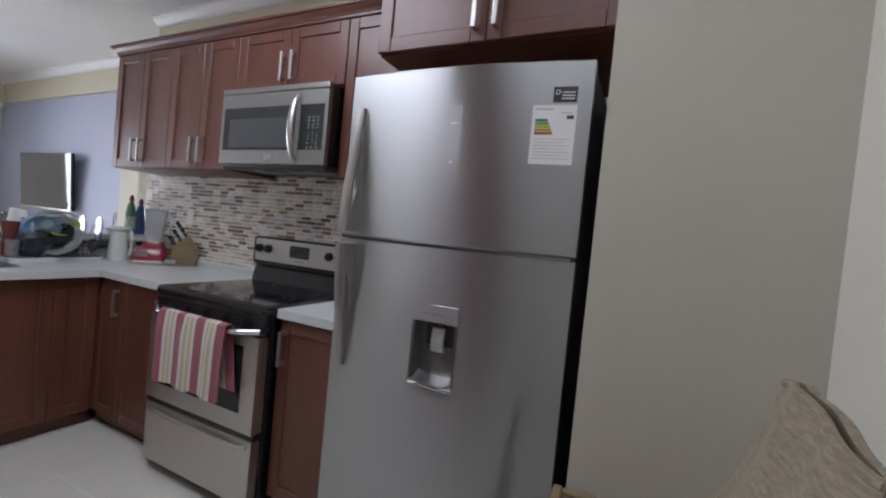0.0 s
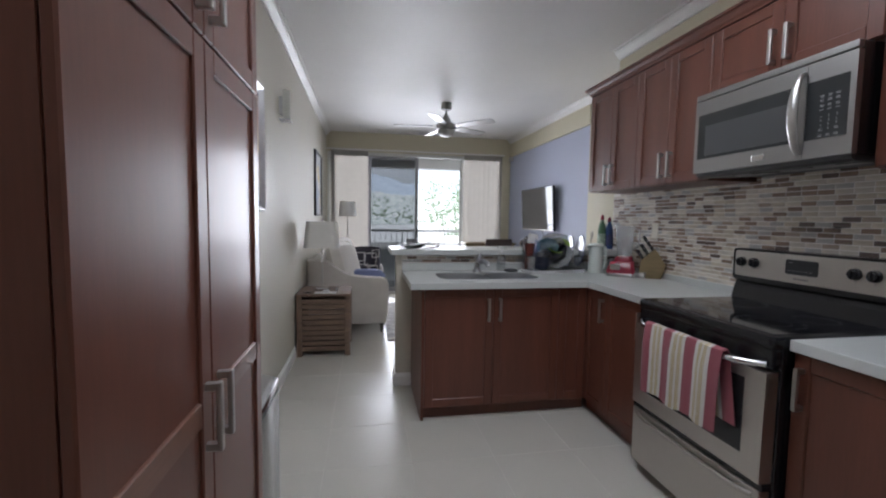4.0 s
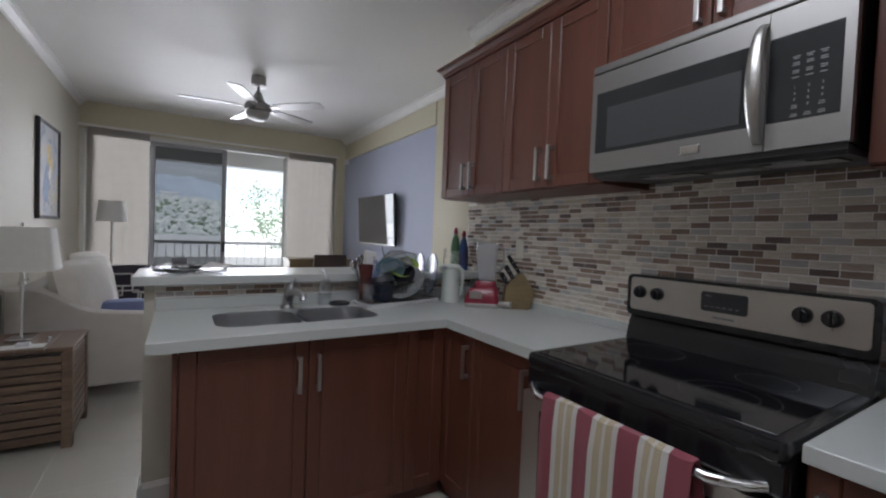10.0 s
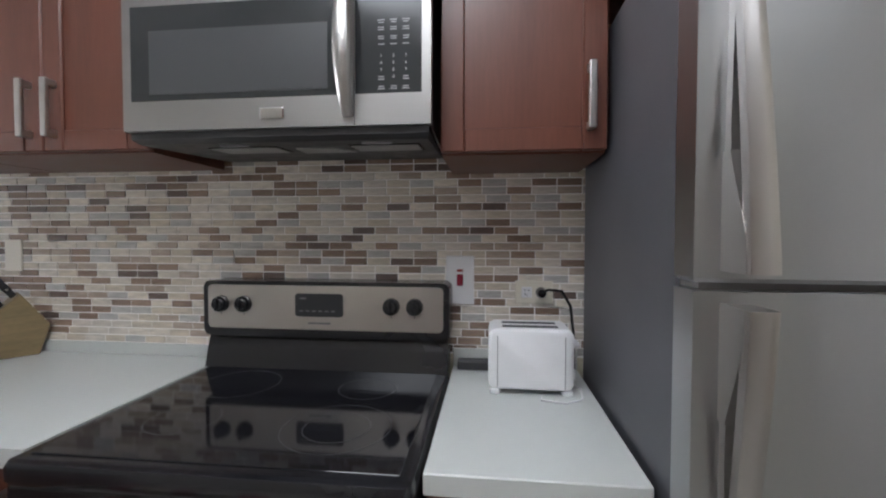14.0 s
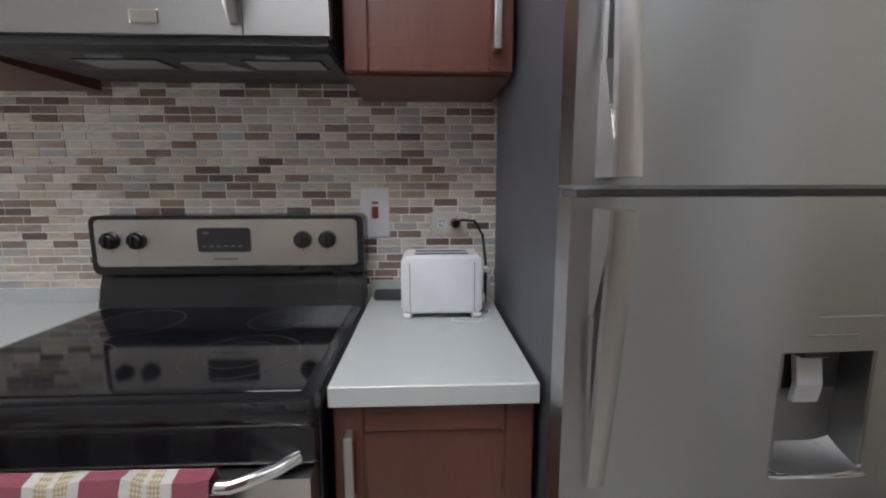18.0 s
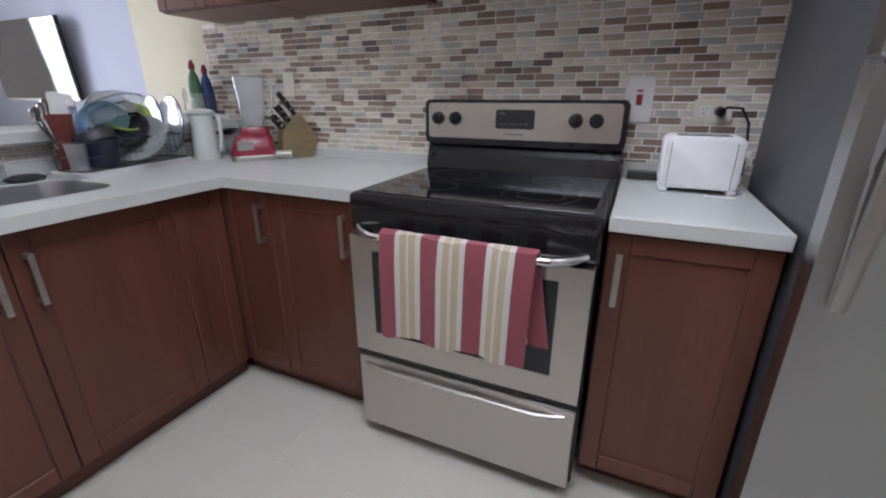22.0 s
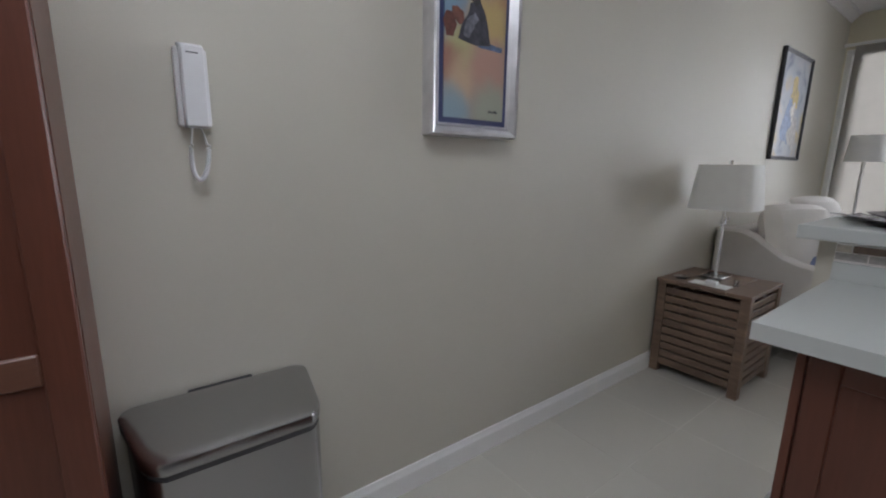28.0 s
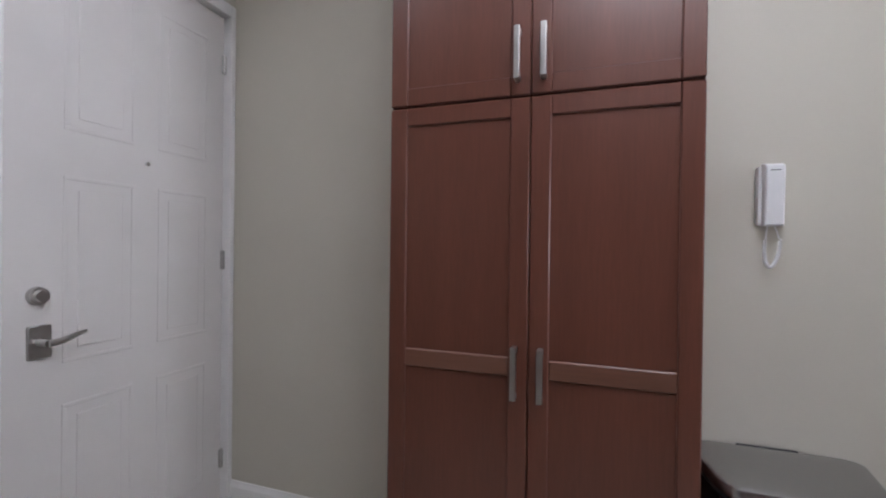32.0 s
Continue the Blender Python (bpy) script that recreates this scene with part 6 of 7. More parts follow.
pic2, cv2 = framed("black-framed grey and ochre painting over the sofa", 4.435, 5.15, 1.335, 2.18, 0.028, 0.032, FRAME_BLACK, P2)


def blot(parent, y, z, ry, rz, col, seed, lift=0.0168):
    q = random.Random(seed)
    pts = []
    for k in range(22):
        a = 2 * math.pi * k / 22
        s = 1 + 0.22 * math.sin(3 * a + seed) + 0.12 * q.uniform(-1, 1)
        pts.append((y + ry * s * math.cos(a), z + rz * s * math.sin(a)))
    bm = skin(nb(), [[(WX + x, yy, zz) for yy, zz in pts] for x in (0.0155, lift)])
    bmesh.ops.recalc_face_normals(bm, faces=bm.faces)
    m = bpy.data.materials.get("paint_blot_%d" % seed) or mat("paint_blot_%d" % seed, col, 0.5, var=0.35, scale=30, bump=0.4, bscale=90)
    return part("paint_shape", bm, m, parent)


def brushed(parent, outline, col, seed, lift):
    """A flat painted shape on the first canvas, its outline given across and down."""
    q = random.Random(seed)
    pts = []
    for (u0, v0), (u1, v1) in zip(outline, outline[1:] + outline[:1]):
        for k in range(3):
            pts.append((1.1615 + 0.283 * (u0 + (u1 - u0) * k / 3) + q.uniform(-0.002, 0.002), 2.033 - 0.612 * (v0 + (v1 - v0) * k / 3) + q.uniform(-0.002, 0.002)))
    bm = skin(nb(), [[(WX + x, yy, zz) for yy, zz in pts] for x in (0.0355, lift)])
    bmesh.ops.recalc_face_normals(bm, faces=bm.faces)
    part("paint_shape", bm, mat("brushed_paint", col, 0.5, var=0.45, scale=40, bump=0.4, bscale=90), parent)


for k, (outline, col) in enumerate((
        ([(0.60, 0.585), (0.97, 0.60), (0.97, 0.625), (0.55, 0.62)], (0.10, 0.14, 0.24)),
        ([(0.02, 0.52), (0.07, 0.47), (0.17, 0.47), (0.22, 0.53), (0.18, 0.59), (0.08, 0.60)], (0.13, 0.045, 0.035)),
        ([(0.14, 0.45), (0.22, 0.435), (0.32, 0.46), (0.34, 0.51), (0.26, 0.53), (0.17, 0.50)], (0.17, 0.07, 0.05)),
        ([(0.24, 0.60), (0.30, 0.52), (0.40, 0.46), (0.43, 0.40), (0.58, 0.385), (0.67, 0.44), (0.73, 0.53), (0.76, 0.60), (0.55, 0.615)], (0.05, 0.05, 0.065)),
        ([(0.32, 0.57), (0.38, 0.49), (0.50, 0.45), (0.56, 0.48), (0.48, 0.53), (0.40, 0.59)], (0.17, 0.17, 0.21)),
        ([(0.44, 0.385), (0.45, 0.35), (0.52, 0.335), (0.58, 0.355), (0.58, 0.385), (0.51, 0.415)], (0.035, 0.03, 0.035)),
        ([(0.43, 0.37), (0.46, 0.345), (0.52, 0.335), (0.57, 0.36), (0.50, 0.365)], (0.24, 0.24, 0.26)))):
    brushed(cv1, outline, col, 20 + k, 0.0362 + 0.0004 * k)
for k, (y, z, ry, rz, col) in enumerate(((4.82, 1.85, 0.10, 0.14, (0.48, 0.36, 0.12)), (4.74, 1.62, 0.12, 0.17, (0.18, 0.24, 0.38)), (4.90, 1.55, 0.12, 0.12, (0.40, 0.38, 0.36)), (4.83, 1.73, 0.05, 0.07, (0.60, 0.56, 0.50)))):
    blot(cv2, y, z, ry, rz, col, 40 + k, 0.0165 + 0.0004 * k)
for k in range(5):
    part("signature", B(nb(), (WX + 0.036, 1.380 + 0.009 * k, 1.437 + 0.002 * (k % 2)), (WX + 0.0372, 1.385 + 0.009 * k, 1.447 - 0.002 * (k % 3))), INK, cv1)

sc = thing("wall_sconce", "white curved glass wall sconce", "lamp", (WX, 2.25, 2.15))
part("back_plate", B(nb(), (WX, 2.25, 2.10), (WX + 0.03, 2.32, 2.24), 0.003), WHITE_PLASTIC, sc)
bm = nb()
sheet(bm, lambda u, v: (WX + 0.03 + 0.05 * math.sin(math.pi * u) ** 0.7, 2.232 + 0.106 * u, 2.07 + 0.215 * v), 12, 2)
thicken(bm, 0.006)
part("glass_shade", bm, glassy("frosted_sconce_glass", (0.80, 0.80, 0.74), 0.35, 0.75), sc, "frosted curved glass", True)
part("trim_bar", B(nb(), (WX, 2.232, 2.056), (WX + 0.085, 2.338, 2.07), 0.003), WHITE_PLASTIC, sc)

ph = thing("entry_phone", "white wall entry phone with a coiled cord", "telephone", (WX, 0.43, 1.32))
part("wall_base", B(nb(), (WX + 0.001, 0.402, 1.33), (WX + 0.03, 0.472, 1.51), 0.006, 2), WHITE_PLASTIC, ph)
bm = nb()
skin(bm, [[(WX + a, y + q, z) for a, y in ((0.03, 0.412), (b - 0.004, 0.413), (b, 0.417), (b, 0.459), (b - 0.004, 0.463), (0.03, 0.464))] for z, b, q in ((1.328, 0.050, 0), (1.332, 0.054, 0), (1.42, 0.056, 0), (1.495, 0.058, 0), (1.507, 0.057, -0.001), (1.513, 0.052, -0.004))])
bmesh.ops.recalc_face_normals(bm, faces=bm.faces)
part("handset", bm, WHITE_PLASTIC, ph)
part("slot", B(nb(), (WX + 0.054, 0.424, 1.492), (WX + 0.0585, 0.450, 1.495)), GREYP, ph)
mid = []
for k in range(65):
    u = k / 64
    a = math.pi * u
    mid.append(Vector((WX + 0.032, 0.440 - 0.019 * math.cos(a) - 0.006 * math.sin(a), 1.29 - 0.085 * math.sin(a) ** 0.7)))
coil = []
for k in range(400):
    u = k / 399 * 63.99
    i = int(u)
    c = mid[i].lerp(mid[i + 1], u - i)
    d = (mid[i + 1] - mid[i]).normalized()
    side = Vector((1, 0, 0)).cross(d)
    coil.append(c + 0.0045 * (math.cos(k * 0.9) * Vector((1, 0, 0)) + math.sin(k * 0.9) * side))
bm = tube(nb(), coil, 0.0017, 5)
tube(bm, [(WX + 0.03, 0.428, 1.332), (WX + 0.031, 0.425, 1.31), coil[0]], 0.0025, 6)
tube(bm, [(WX + 0.03, 0.444, 1.332), (WX + 0.031, 0.452, 1.31), coil[-1]], 0.0025, 6)
part("cord", bm, WHITE_PLASTIC, ph, "coiled white cord", True)

bn = thing("trash_can", "brushed steel pedal bin with a domed lid beside the pantry", "bin", (-2.58, 0.43, 0))


def bin_outline(i=0.0, n=7):
    """Plan of the bin: flat back, tapering sides and a bowed front."""
    out = []
    for x, y in rounded(-2.757 + i, 0.205 + i, -2.492 - i, 0.670 - i, 0.045, n):
        k = (x + 2.757) / 0.265
        d = (y - 0.4375) * (1 - 0.20 * k)
        out.append((x + 0.048 * k * (1 - (d / 0.19) ** 2), 0.4375 + d))
    return out


part("shell", skin(nb(), [[(x, y, z) for x, y in bin_outline(i)] for z, i in ((0.03, 0.012), (0.606, 0.008))]), BLACK, bn, "black plastic shell", True)
front = [(p, q) for p, q in zip(bin_outline(0.002), bin_outline(0.016)) if p[0] > -2.524]
front.sort(key=lambda a: a[0][1])
bm = nb()
skin(bm, [[(p[0], p[1], 0.03), (p[0], p[1], 0.604), (q[0], q[1], 0.604), (q[0], q[1], 0.03)] for p, q in front])
bmesh.ops.recalc_face_normals(bm, faces=bm.faces)
part("front_panel", bm, BIN_STEEL, bn, "polished steel front panel", True)
part("plinth", skin(nb(), [[(x, y, z) for x, y in bin_outline(i)] for z, i in ((0.0, 0.004), (0.032, 0.002))]), DARK_PLASTIC, bn)
part("rim_band", skin(nb(), [[(x, y, z) for x, y in bin_outline(i)] for z, i in ((0.604, 0.005), (0.618, 0.005))]), DARK_PLASTIC, bn, "black plastic rim")
part("lid", skin(nb(), [[(x, y, z + 0.020 * max(0.0, -2.45 - x) * (1 if z > 0.63 else 0)) for x, y in bin_outline(i)] for z, i in ((0.618, 0.0), (0.637, -0.001), (0.644, 0.002), (0.649, 0.012), (0.652, 0.035), (0.653, 0.07))]), BIN_STEEL, bn, "brushed steel lid", True)
part("hinge_cover", B(nb(), (-2.770, 0.36, 0.60), (-2.754, 0.52, 0.652), 0.004, 2), DARK_PLASTIC, bn, "black hinge cover")
part("pedal", B(nb(), (-2.45, 0.39, 0.012), (-2.40, 0.49, 0.03), 0.004, 2), STEEL, bn, "steel foot pedal")

# ---- on the counters ----
ts = thing("toaster", "white two-slot toaster with its cord on the counter", "toaster", (-0.19, -0.23, CT))
bm = nb()
skin(bm, [[(x, y, z) for y, z in rounded(-0.338 + i, CT + 0.014 + i, -0.118 - i, 1.088 - i, 0.022)] for x, i in ((-0.252, 0.006), (-0.246, 0.0), (-0.124, 0.0), (-0.118, 0.006))])
bmesh.ops.recalc_face_normals(bm, faces=bm.faces)
part("body", bm, WHITE_PLASTIC, ts, smooth=True)
for y in (-0.142, -0.315):
    part("seam", B(nb(), (-0.2535, y - 0.001, 0.935), (-0.25, y + 0.001, 1.07)), RING, ts)
for x in (-0.215, -0.165):
    part("slot", B(nb(), (x - 0.012, -0.30, 1.0855), (x + 0.012, -0.155, 1.0892)), INK, ts, "dark bread slot")
for y in (-0.135, -0.322):
    part("foot", B(nb(), (-0.25, y - 0.014, CT), (-0.12, y + 0.014, CT + 0.016), 0.004), WHITE_PLASTIC, ts)
part("lever", B(nb(), (-0.20, -0.362, 1.03), (-0.165, -0.338, 1.045), 0.005, 2), WHITE_PLASTIC, ts)
part("dial", cyl(nb(), (-0.185, -0.338, 0.955), (-0.185, -0.352, 0.955), 0.014), WHITE_PLASTIC, ts)
part("cord", tube(nb(), [(-0.16, -0.33, 0.93), (-0.20, -0.365, 0.92), (-0.27, -0.355, 0.918), (-0.30, -0.31, 0.918), (-0.285, -0.25, 0.918), (-0.26, -0.255, 0.918)], 0.0025, 6), WHITE_PLASTIC, ts, "thin white cord", True)
rm = thing("remote_handset", "small dark plastic box on the counter", "box", (-0.05, -0.06, CT))
part("body", B(nb(), (-0.06, -0.135, CT), (-0.022, -0.022, CT + 0.03), 0.005, 2), DARK_PLASTIC, rm)

sw = thing("cooker_switch", "white cooker switch plate with a red rocker", "switch", (-0.01, -0.027, 1.19))
part("plate", B(nb(), (-0.016, -0.072, 1.112), (-0.0045, 0.018, 1.267), 0.003, 2), WHITE_PLASTIC, sw)
part("rocker", B(nb(), (-0.022, -0.037, 1.172), (-0.014, -0.017, 1.208), 0.002), RED_PLASTIC, sw, "red rocker")
part("neon", B(nb(), (-0.018, -0.037, 1.216), (-0.014, -0.017, 1.224), 0.001), RED_DARK, sw)
oc = thing("power_outlet", "ivory double outlet with a black plug in it", "outlet", (-0.01, -0.26, 1.155))
part("plate", B(nb(), (-0.014, -0.317, 1.118), (-0.0045, -0.2, 1.19), 0.003, 2), IVORY, oc)
part("socket", B(nb(), (-0.0165, -0.252, 1.137), (-0.0125, -0.22, 1.171), 0.001), WHITE_PLASTIC, oc)
for dy, dz in ((0.006, 0.006), (-0.006, 0.006), (0.006, -0.006), (0.0, -0.01)):
    part("pin_hole", B(nb(), (-0.0172, -0.238 + dy, 1.153 + dz), (-0.016, -0.235 + dy, 1.157 + dz)), INK, oc)
bm = nb()
cyl(bm, (-0.014, -0.28, 1.154), (-0.045, -0.28, 1.154), 0.017, 0.013)
tube(bm, [(-0.04, -0.28, 1.154), (-0.06, -0.295, 1.168), (-0.06, -0.335, 1.165), (-0.055, -0.362, 1.12), (-0.05, -0.372, 1.04), (-0.07, -0.37, 0.97), (-0.13, -0.36, 0.93)], 0.0045, 8)
part("plug_and_cable", bm, BLACK, oc, "black plug with its cable", True)
oc2 = thing("power_outlet", "ivory outlet plate behind the knife block", "outlet", (-0.01, 1.58, 1.25))
part("plate", B(nb(), (-0.014, 1.545, 1.20), (-0.0045, 1.615, 1.315), 0.003, 2), IVORY, oc2)

# knife block
kb = thing("knife_block", "beech knife block full of black-handled knives", "knife block", (-0.10, 1.55, CT))
bm = nb()
KM = pose(-0.082, 1.525, CT, 0, 0, -34) @ Matrix.Diagonal((1.0, 1.05, 1.0, 1.0))
skin(bm, [[(-0.075, y, 0.0), (0.075, y, 0.0), (0.105, y, 0.10), (0.03, y, 0.215), (-0.06, y, 0.13)] for y in (-0.05, 0.05)])
bmesh.ops.recalc_face_normals(bm, faces=bm.faces)
bmesh.ops.bevel(bm, geom=bm.edges[:], offset=0.003, segments=1, affect="EDGES")
bmesh.ops.transform(bm, matrix=KM, verts=bm.verts)
part("block", bm, BLOCK_WOOD, kb)
kd = Vector((-0.56, 0, 0.83)).normalized()
for i, (a, y, ln) in enumerate(((0.12, 0.032, 0.070), (0.13, 0.0, 0.072), (0.14, -0.032, 0.07), (0.48, 0.022, 0.085), (0.50, -0.02, 0.088), (0.86, 0.0, 0.12))):
    s = Vector((-0.06 + 0.09 * a, y, 0.13 + 0.085 * a))
    bm = nb()
    skin(bm, [[s + kd * q + Vector((0.83, 0, 0.56)) * e + Vector((0, f, 0)) for e, f in ((-h, -0.008), (h, -0.008), (h, 0.008), (-h, 0.008))] for q, h in ((-0.005, 0.009), (0.02, 0.010), (ln * 0.6, 0.012), (ln, 0.011))])
    bmesh.ops.recalc_face_normals(bm, faces=bm.faces)
    bmesh.ops.transform(bm, matrix=KM, verts=bm.verts)
    kn = part("knife_handle", bm, BLACK, kb, "black riveted knife handle")
    for q in (0.25, 0.6):
        part("rivet", B(nb(), (-0.003, -0.0085, -0.003), (0.003, 0.0085, 0.003), M=KM @ Matrix.Translation(s + kd * ln * q)), NICKEL, kn)

# steel shaker lying by the block
shk = thing("steel_canister", "small steel canister lying on the counter", "canister", (-0.17, 1.55, CT))
part("body", cyl(nb(), (-0.178, 1.552, CT + 0.021), (-0.138, 1.492, CT + 0.021), 0.021, 0.021, 18), NICKEL, shk, smooth=True)

# blender
bl_ = thing("blender", "red countertop blender with a clear jug", "blender", (-0.235, 1.66, CT))
BMX = pose(-0.228, 1.652, CT, 0, 0, -38) @ Matrix.Diagonal((0.94, 0.92, 1.0, 1.0))
bm = nb()
skin(bm, [[BMX @ Vector((x + q, y, z)) for x, y in rounded(-a, -b, a, b, 0.03, 5)] for z, a, b, q in ((0.018, 0.105, 0.09, 0.0), (0.045, 0.105, 0.088, 0.0), (0.108, 0.086, 0.072, 0.012), (0.116, 0.068, 0.062, 0.020), (0.142, 0.064, 0.058, 0.022), (0.15, 0.055, 0.054, 0.022))])
part("base", bm, RED_PLASTIC, bl_, smooth=True)
bm = nb()
skin(bm, [[BMX @ Vector((x, y, z)) for x, y in rounded(-a, -b, a, b, 0.03, 5)] for z, a, b in ((0.0, 0.105, 0.09), (0.018, 0.108, 0.092), (0.024, 0.106, 0.09))])
part("foot_ring", bm, NICKEL, bl_)
part("dial_plate", B(nb(), (-0.075, -0.094, 0.05), (0.0, -0.080, 0.092), 0.003, 1, BMX), NICKEL, bl_, "silver switch plate")
JMX = BMX @ Matrix.Translation((0.022, 0.006, 0.0))
bm = nb()
skin(bm, [[JMX @ Vector((x, y, z)) for x, y in rounded(-a, -a, a, a, 0.022, 5)] for z, a in ((0.15, 0.046), (0.19, 0.054), (0.37, 0.070))], caps=False)
thicken(bm, 0.003)
part("jug", bm, FROSTED, bl_, "clear ribbed jug", True)
part("jug_handle", tube(nb(), [JMX @ Vector(p) for p in ((0.062, -0.01, 0.355), (0.098, -0.015, 0.345), (0.104, -0.015, 0.29), (0.092, -0.015, 0.22), (0.054, -0.01, 0.20))], 0.008, 8), FROSTED, bl_, smooth=True)
part("lid", B(nb(), (-0.07, -0.07, 0.366), (0.07, 0.07, 0.373), 0.003, 2, JMX), CLEAR, bl_)

# electric kettle
KETTLE = mat("ivory_green_plastic", (0.66, 0.70, 0.66), 0.35, var=0.03, scale=14)
KX, KY = -0.322, 1.852
ke = thing("electric_kettle", "pale plastic electric kettle", "kettle", (KX, KY, CT))
part("body", lathe(nb(), [(0.001, 0.0), (0.056, 0.0), (0.058, 0.012), (0.054, 0.10), (0.049, 0.19), (0.050, 0.205), (0.001, 0.205)], (KX, KY, CT), 24), KETTLE, ke, smooth=True)
lid = part("lid", lathe(nb(), [(0.001, 0.203), (0.052, 0.203), (0.062, 0.212), (0.062, 0.220), (0.045, 0.229), (0.001, 0.232)], (KX, KY, CT), 24), KETTLE, ke, "domed kettle lid", True)
bm = nb()
skin(bm, [[(KX + a * -0.86 + b * 0.5, KY + a * 0.5 + b * 0.86, CT + z) for a, b in ((r, -w), (r, w), (0.03, w), (0.03, -w))] for z, r, w in ((0.165, 0.050, 0.006), (0.203, 0.072, 0.014), (0.214, 0.076, 0.015))])
bmesh.ops.recalc_face_normals(bm, faces=bm.faces)
part("spout", bm, KETTLE, ke)
part("handle", tube(nb(), [(KX + 0.86 * r, KY - 0.5 * r, CT + z) for r, z in ((0.045, 0.208), (0.068, 0.200), (0.076, 0.165), (0.074, 0.10), (0.066, 0.05), (0.050, 0.028))], [0.011, 0.011, 0.010, 0.009, 0.009, 0.008], 8), KETTLE, ke, "looped kettle handle", True)
# paper towel stand
pk = thing("towel_stand", "chrome wire kitchen roll stand", "stand", (-0.30, 1.985, CT))
bm = nb()
lathe(bm, [(0.001, 0.0), (0.06, 0.0), (0.06, 0.008), (0.001, 0.01)], (-0.30, 1.975, CT), 20)
tube(bm, [(-0.30, 1.975, CT), (-0.30, 1.975, CT + 0.31), (-0.293, 1.975, CT + 0.325), (-0.285, 1.975, CT + 0.31), (-0.285, 1.975, CT + 0.26)], 0.003, 6)
part("wire", bm, CHROME, pk, smooth=True)
# jug behind the blender
bm = lathe(nb(), [(0.06, 0.006), (0.075, 0.09), (0.078, 0.10), (0.075, 0.10), (0.055, 0.01), (0.001, 0.008)], (-0.13, 1.86, CT), 24, caps=False)
lathe(bm, [(0.001, 0.0), (0.06, 0.0), (0.06, 0.006)], (-0.13, 1.86, CT), 24, caps=False)
solo("glass_bowl", bm, CLEAR, "clear glass bowl behind the blender", "bowl", smooth=True)


PALE_STICKER = mat("green_white_sticker", (0.34, 0.42, 0.33), 0.4, var=0.5, scale=40)


def squirt(label, c, material, cap, h=0.27):
    t = thing("cleaner_bottle", label, "bottle", c, "cleaner bottles")
    part("bottle", lathe(nb(), [(0.001, 0.0), (0.035, 0.0), (0.037, 0.02), (0.034, h * 0.55), (0.026, h * 0.72), (0.013, h * 0.82), (0.013, h * 0.87), (0.001, h * 0.87)], c, 18, 1.0, 0.7), material, t, smooth=True)
    part("cap", lathe(nb(), [(0.001, h * 0.85), (0.016, h * 0.85), (0.015, h * 0.92), (0.006, h), (0.001, h)], c, 14), cap, t, "red cap", True)
    part("sticker", lathe(nb(), [(0.0375, h * 0.12), (0.0365, h * 0.45)], c, 18, 1.0, 0.72, caps=False), PALE_STICKER if material == GREEN_PLASTIC else NAVY, t, "printed sticker", True)


squirt("green cleaner bottle with a red cap on the bar", (-0.112, 2.13, 1.083), GREEN_PLASTIC, RED_PLASTIC, 0.295)
squirt("blue cleaner bottle with a red cap on the bar", (-0.05, 2.12, 1.083), BLUE_PLASTIC, RED_PLASTIC, 0.275)
bm = lathe(nb(), [(0.001, 0.0), (0.032, 0.0), (0.033, 0.10), (0.03, 0.13), (0.018, 0.15), (0.001, 0.15)], (-0.06, 1.87, CT), 18)
solo("clear_bottle", bm, CLEAR, "clear plastic bottle by the backsplash", "bottle", smooth=True)

# dish rack
dr = thing("dish_rack", "black wire dish rack on a white drip tray", "dish rack", (-0.63, 1.92, CT))
RM = pose(-0.640, 1.802, CT, 0, 0, 11)


def rack_piece(name, bm, material, label="", smooth=False):
    bmesh.ops.transform(bm, matrix=RM, verts=bm.verts)
    part(name, bm, material, dr, label, smooth)


bm = nb()
skin(bm, [[(x, y, z) for x, y in rounded(-0.262 + i, i, 0.255 - i, 0.185 - i, 0.03, 5)] for z, i in ((0.0, 0.008), (0.022, 0.0), (0.024, 0.004), (0.008, 0.014))], caps=True)
rack_piece("drip_tray", bm, WHITE_PLASTIC, "white plastic drip tray")
for z in (0.025, 0.075, 0.13):
    rack_piece("wire_hoop", tube(nb(), [(x, y, z) for x, y in rounded(-0.240 - 0.06 * z, 0.014 - 0.04 * z, 0.233 + 0.06 * z, 0.168 + 0.04 * z, 0.03, 3)], 0.003 if z > 0.1 else 0.002, 5, closed=True), DARK_PLASTIC)
for k in range(17):
    x = -0.230 + 0.0285 * k
    rack_piece("wire", tube(nb(), [(x, 0.010, 0.13), (x, 0.014, 0.025), (x, 0.168, 0.025), (x, 0.172, 0.13)], 0.0012, 5), DARK_PLASTIC)


def plate(label, c, r, turn, tilt, material, deep=0.02, kind_="dinner_plate", rim=None):
    M = pose(*c, 0, 0, turn) @ pose(0, 0, 0, 0, tilt, 0)
    t = thing(kind_, label, "plate" if "plate" in kind_ else "dish", c, "dishes in the rack")
    bm = nb()
    lathe(bm, [(0.001, 0.0), (r * 0.6, 0.0), (r * 0.7, 0.004), (r, deep), (r, deep + 0.003), (r * 0.68, 0.008), (r * 0.6, 0.005), (0.001, 0.005)], (0, 0, 0), 40)
    bmesh.ops.transform(bm, matrix=M, verts=bm.verts)
    part("dish", bm, material, t, smooth=True)
    bm = tube(nb(), [(r * math.cos(2 * math.pi * k / 40), r * math.sin(2 * math.pi * k / 40), deep + 0.002) for k in range(40)], 0.0032, 6, closed=True)
    bmesh.ops.transform(bm, matrix=M, verts=bm.verts)
    part("rim", bm, rim or material, t, "rolled rim", True)
    return t


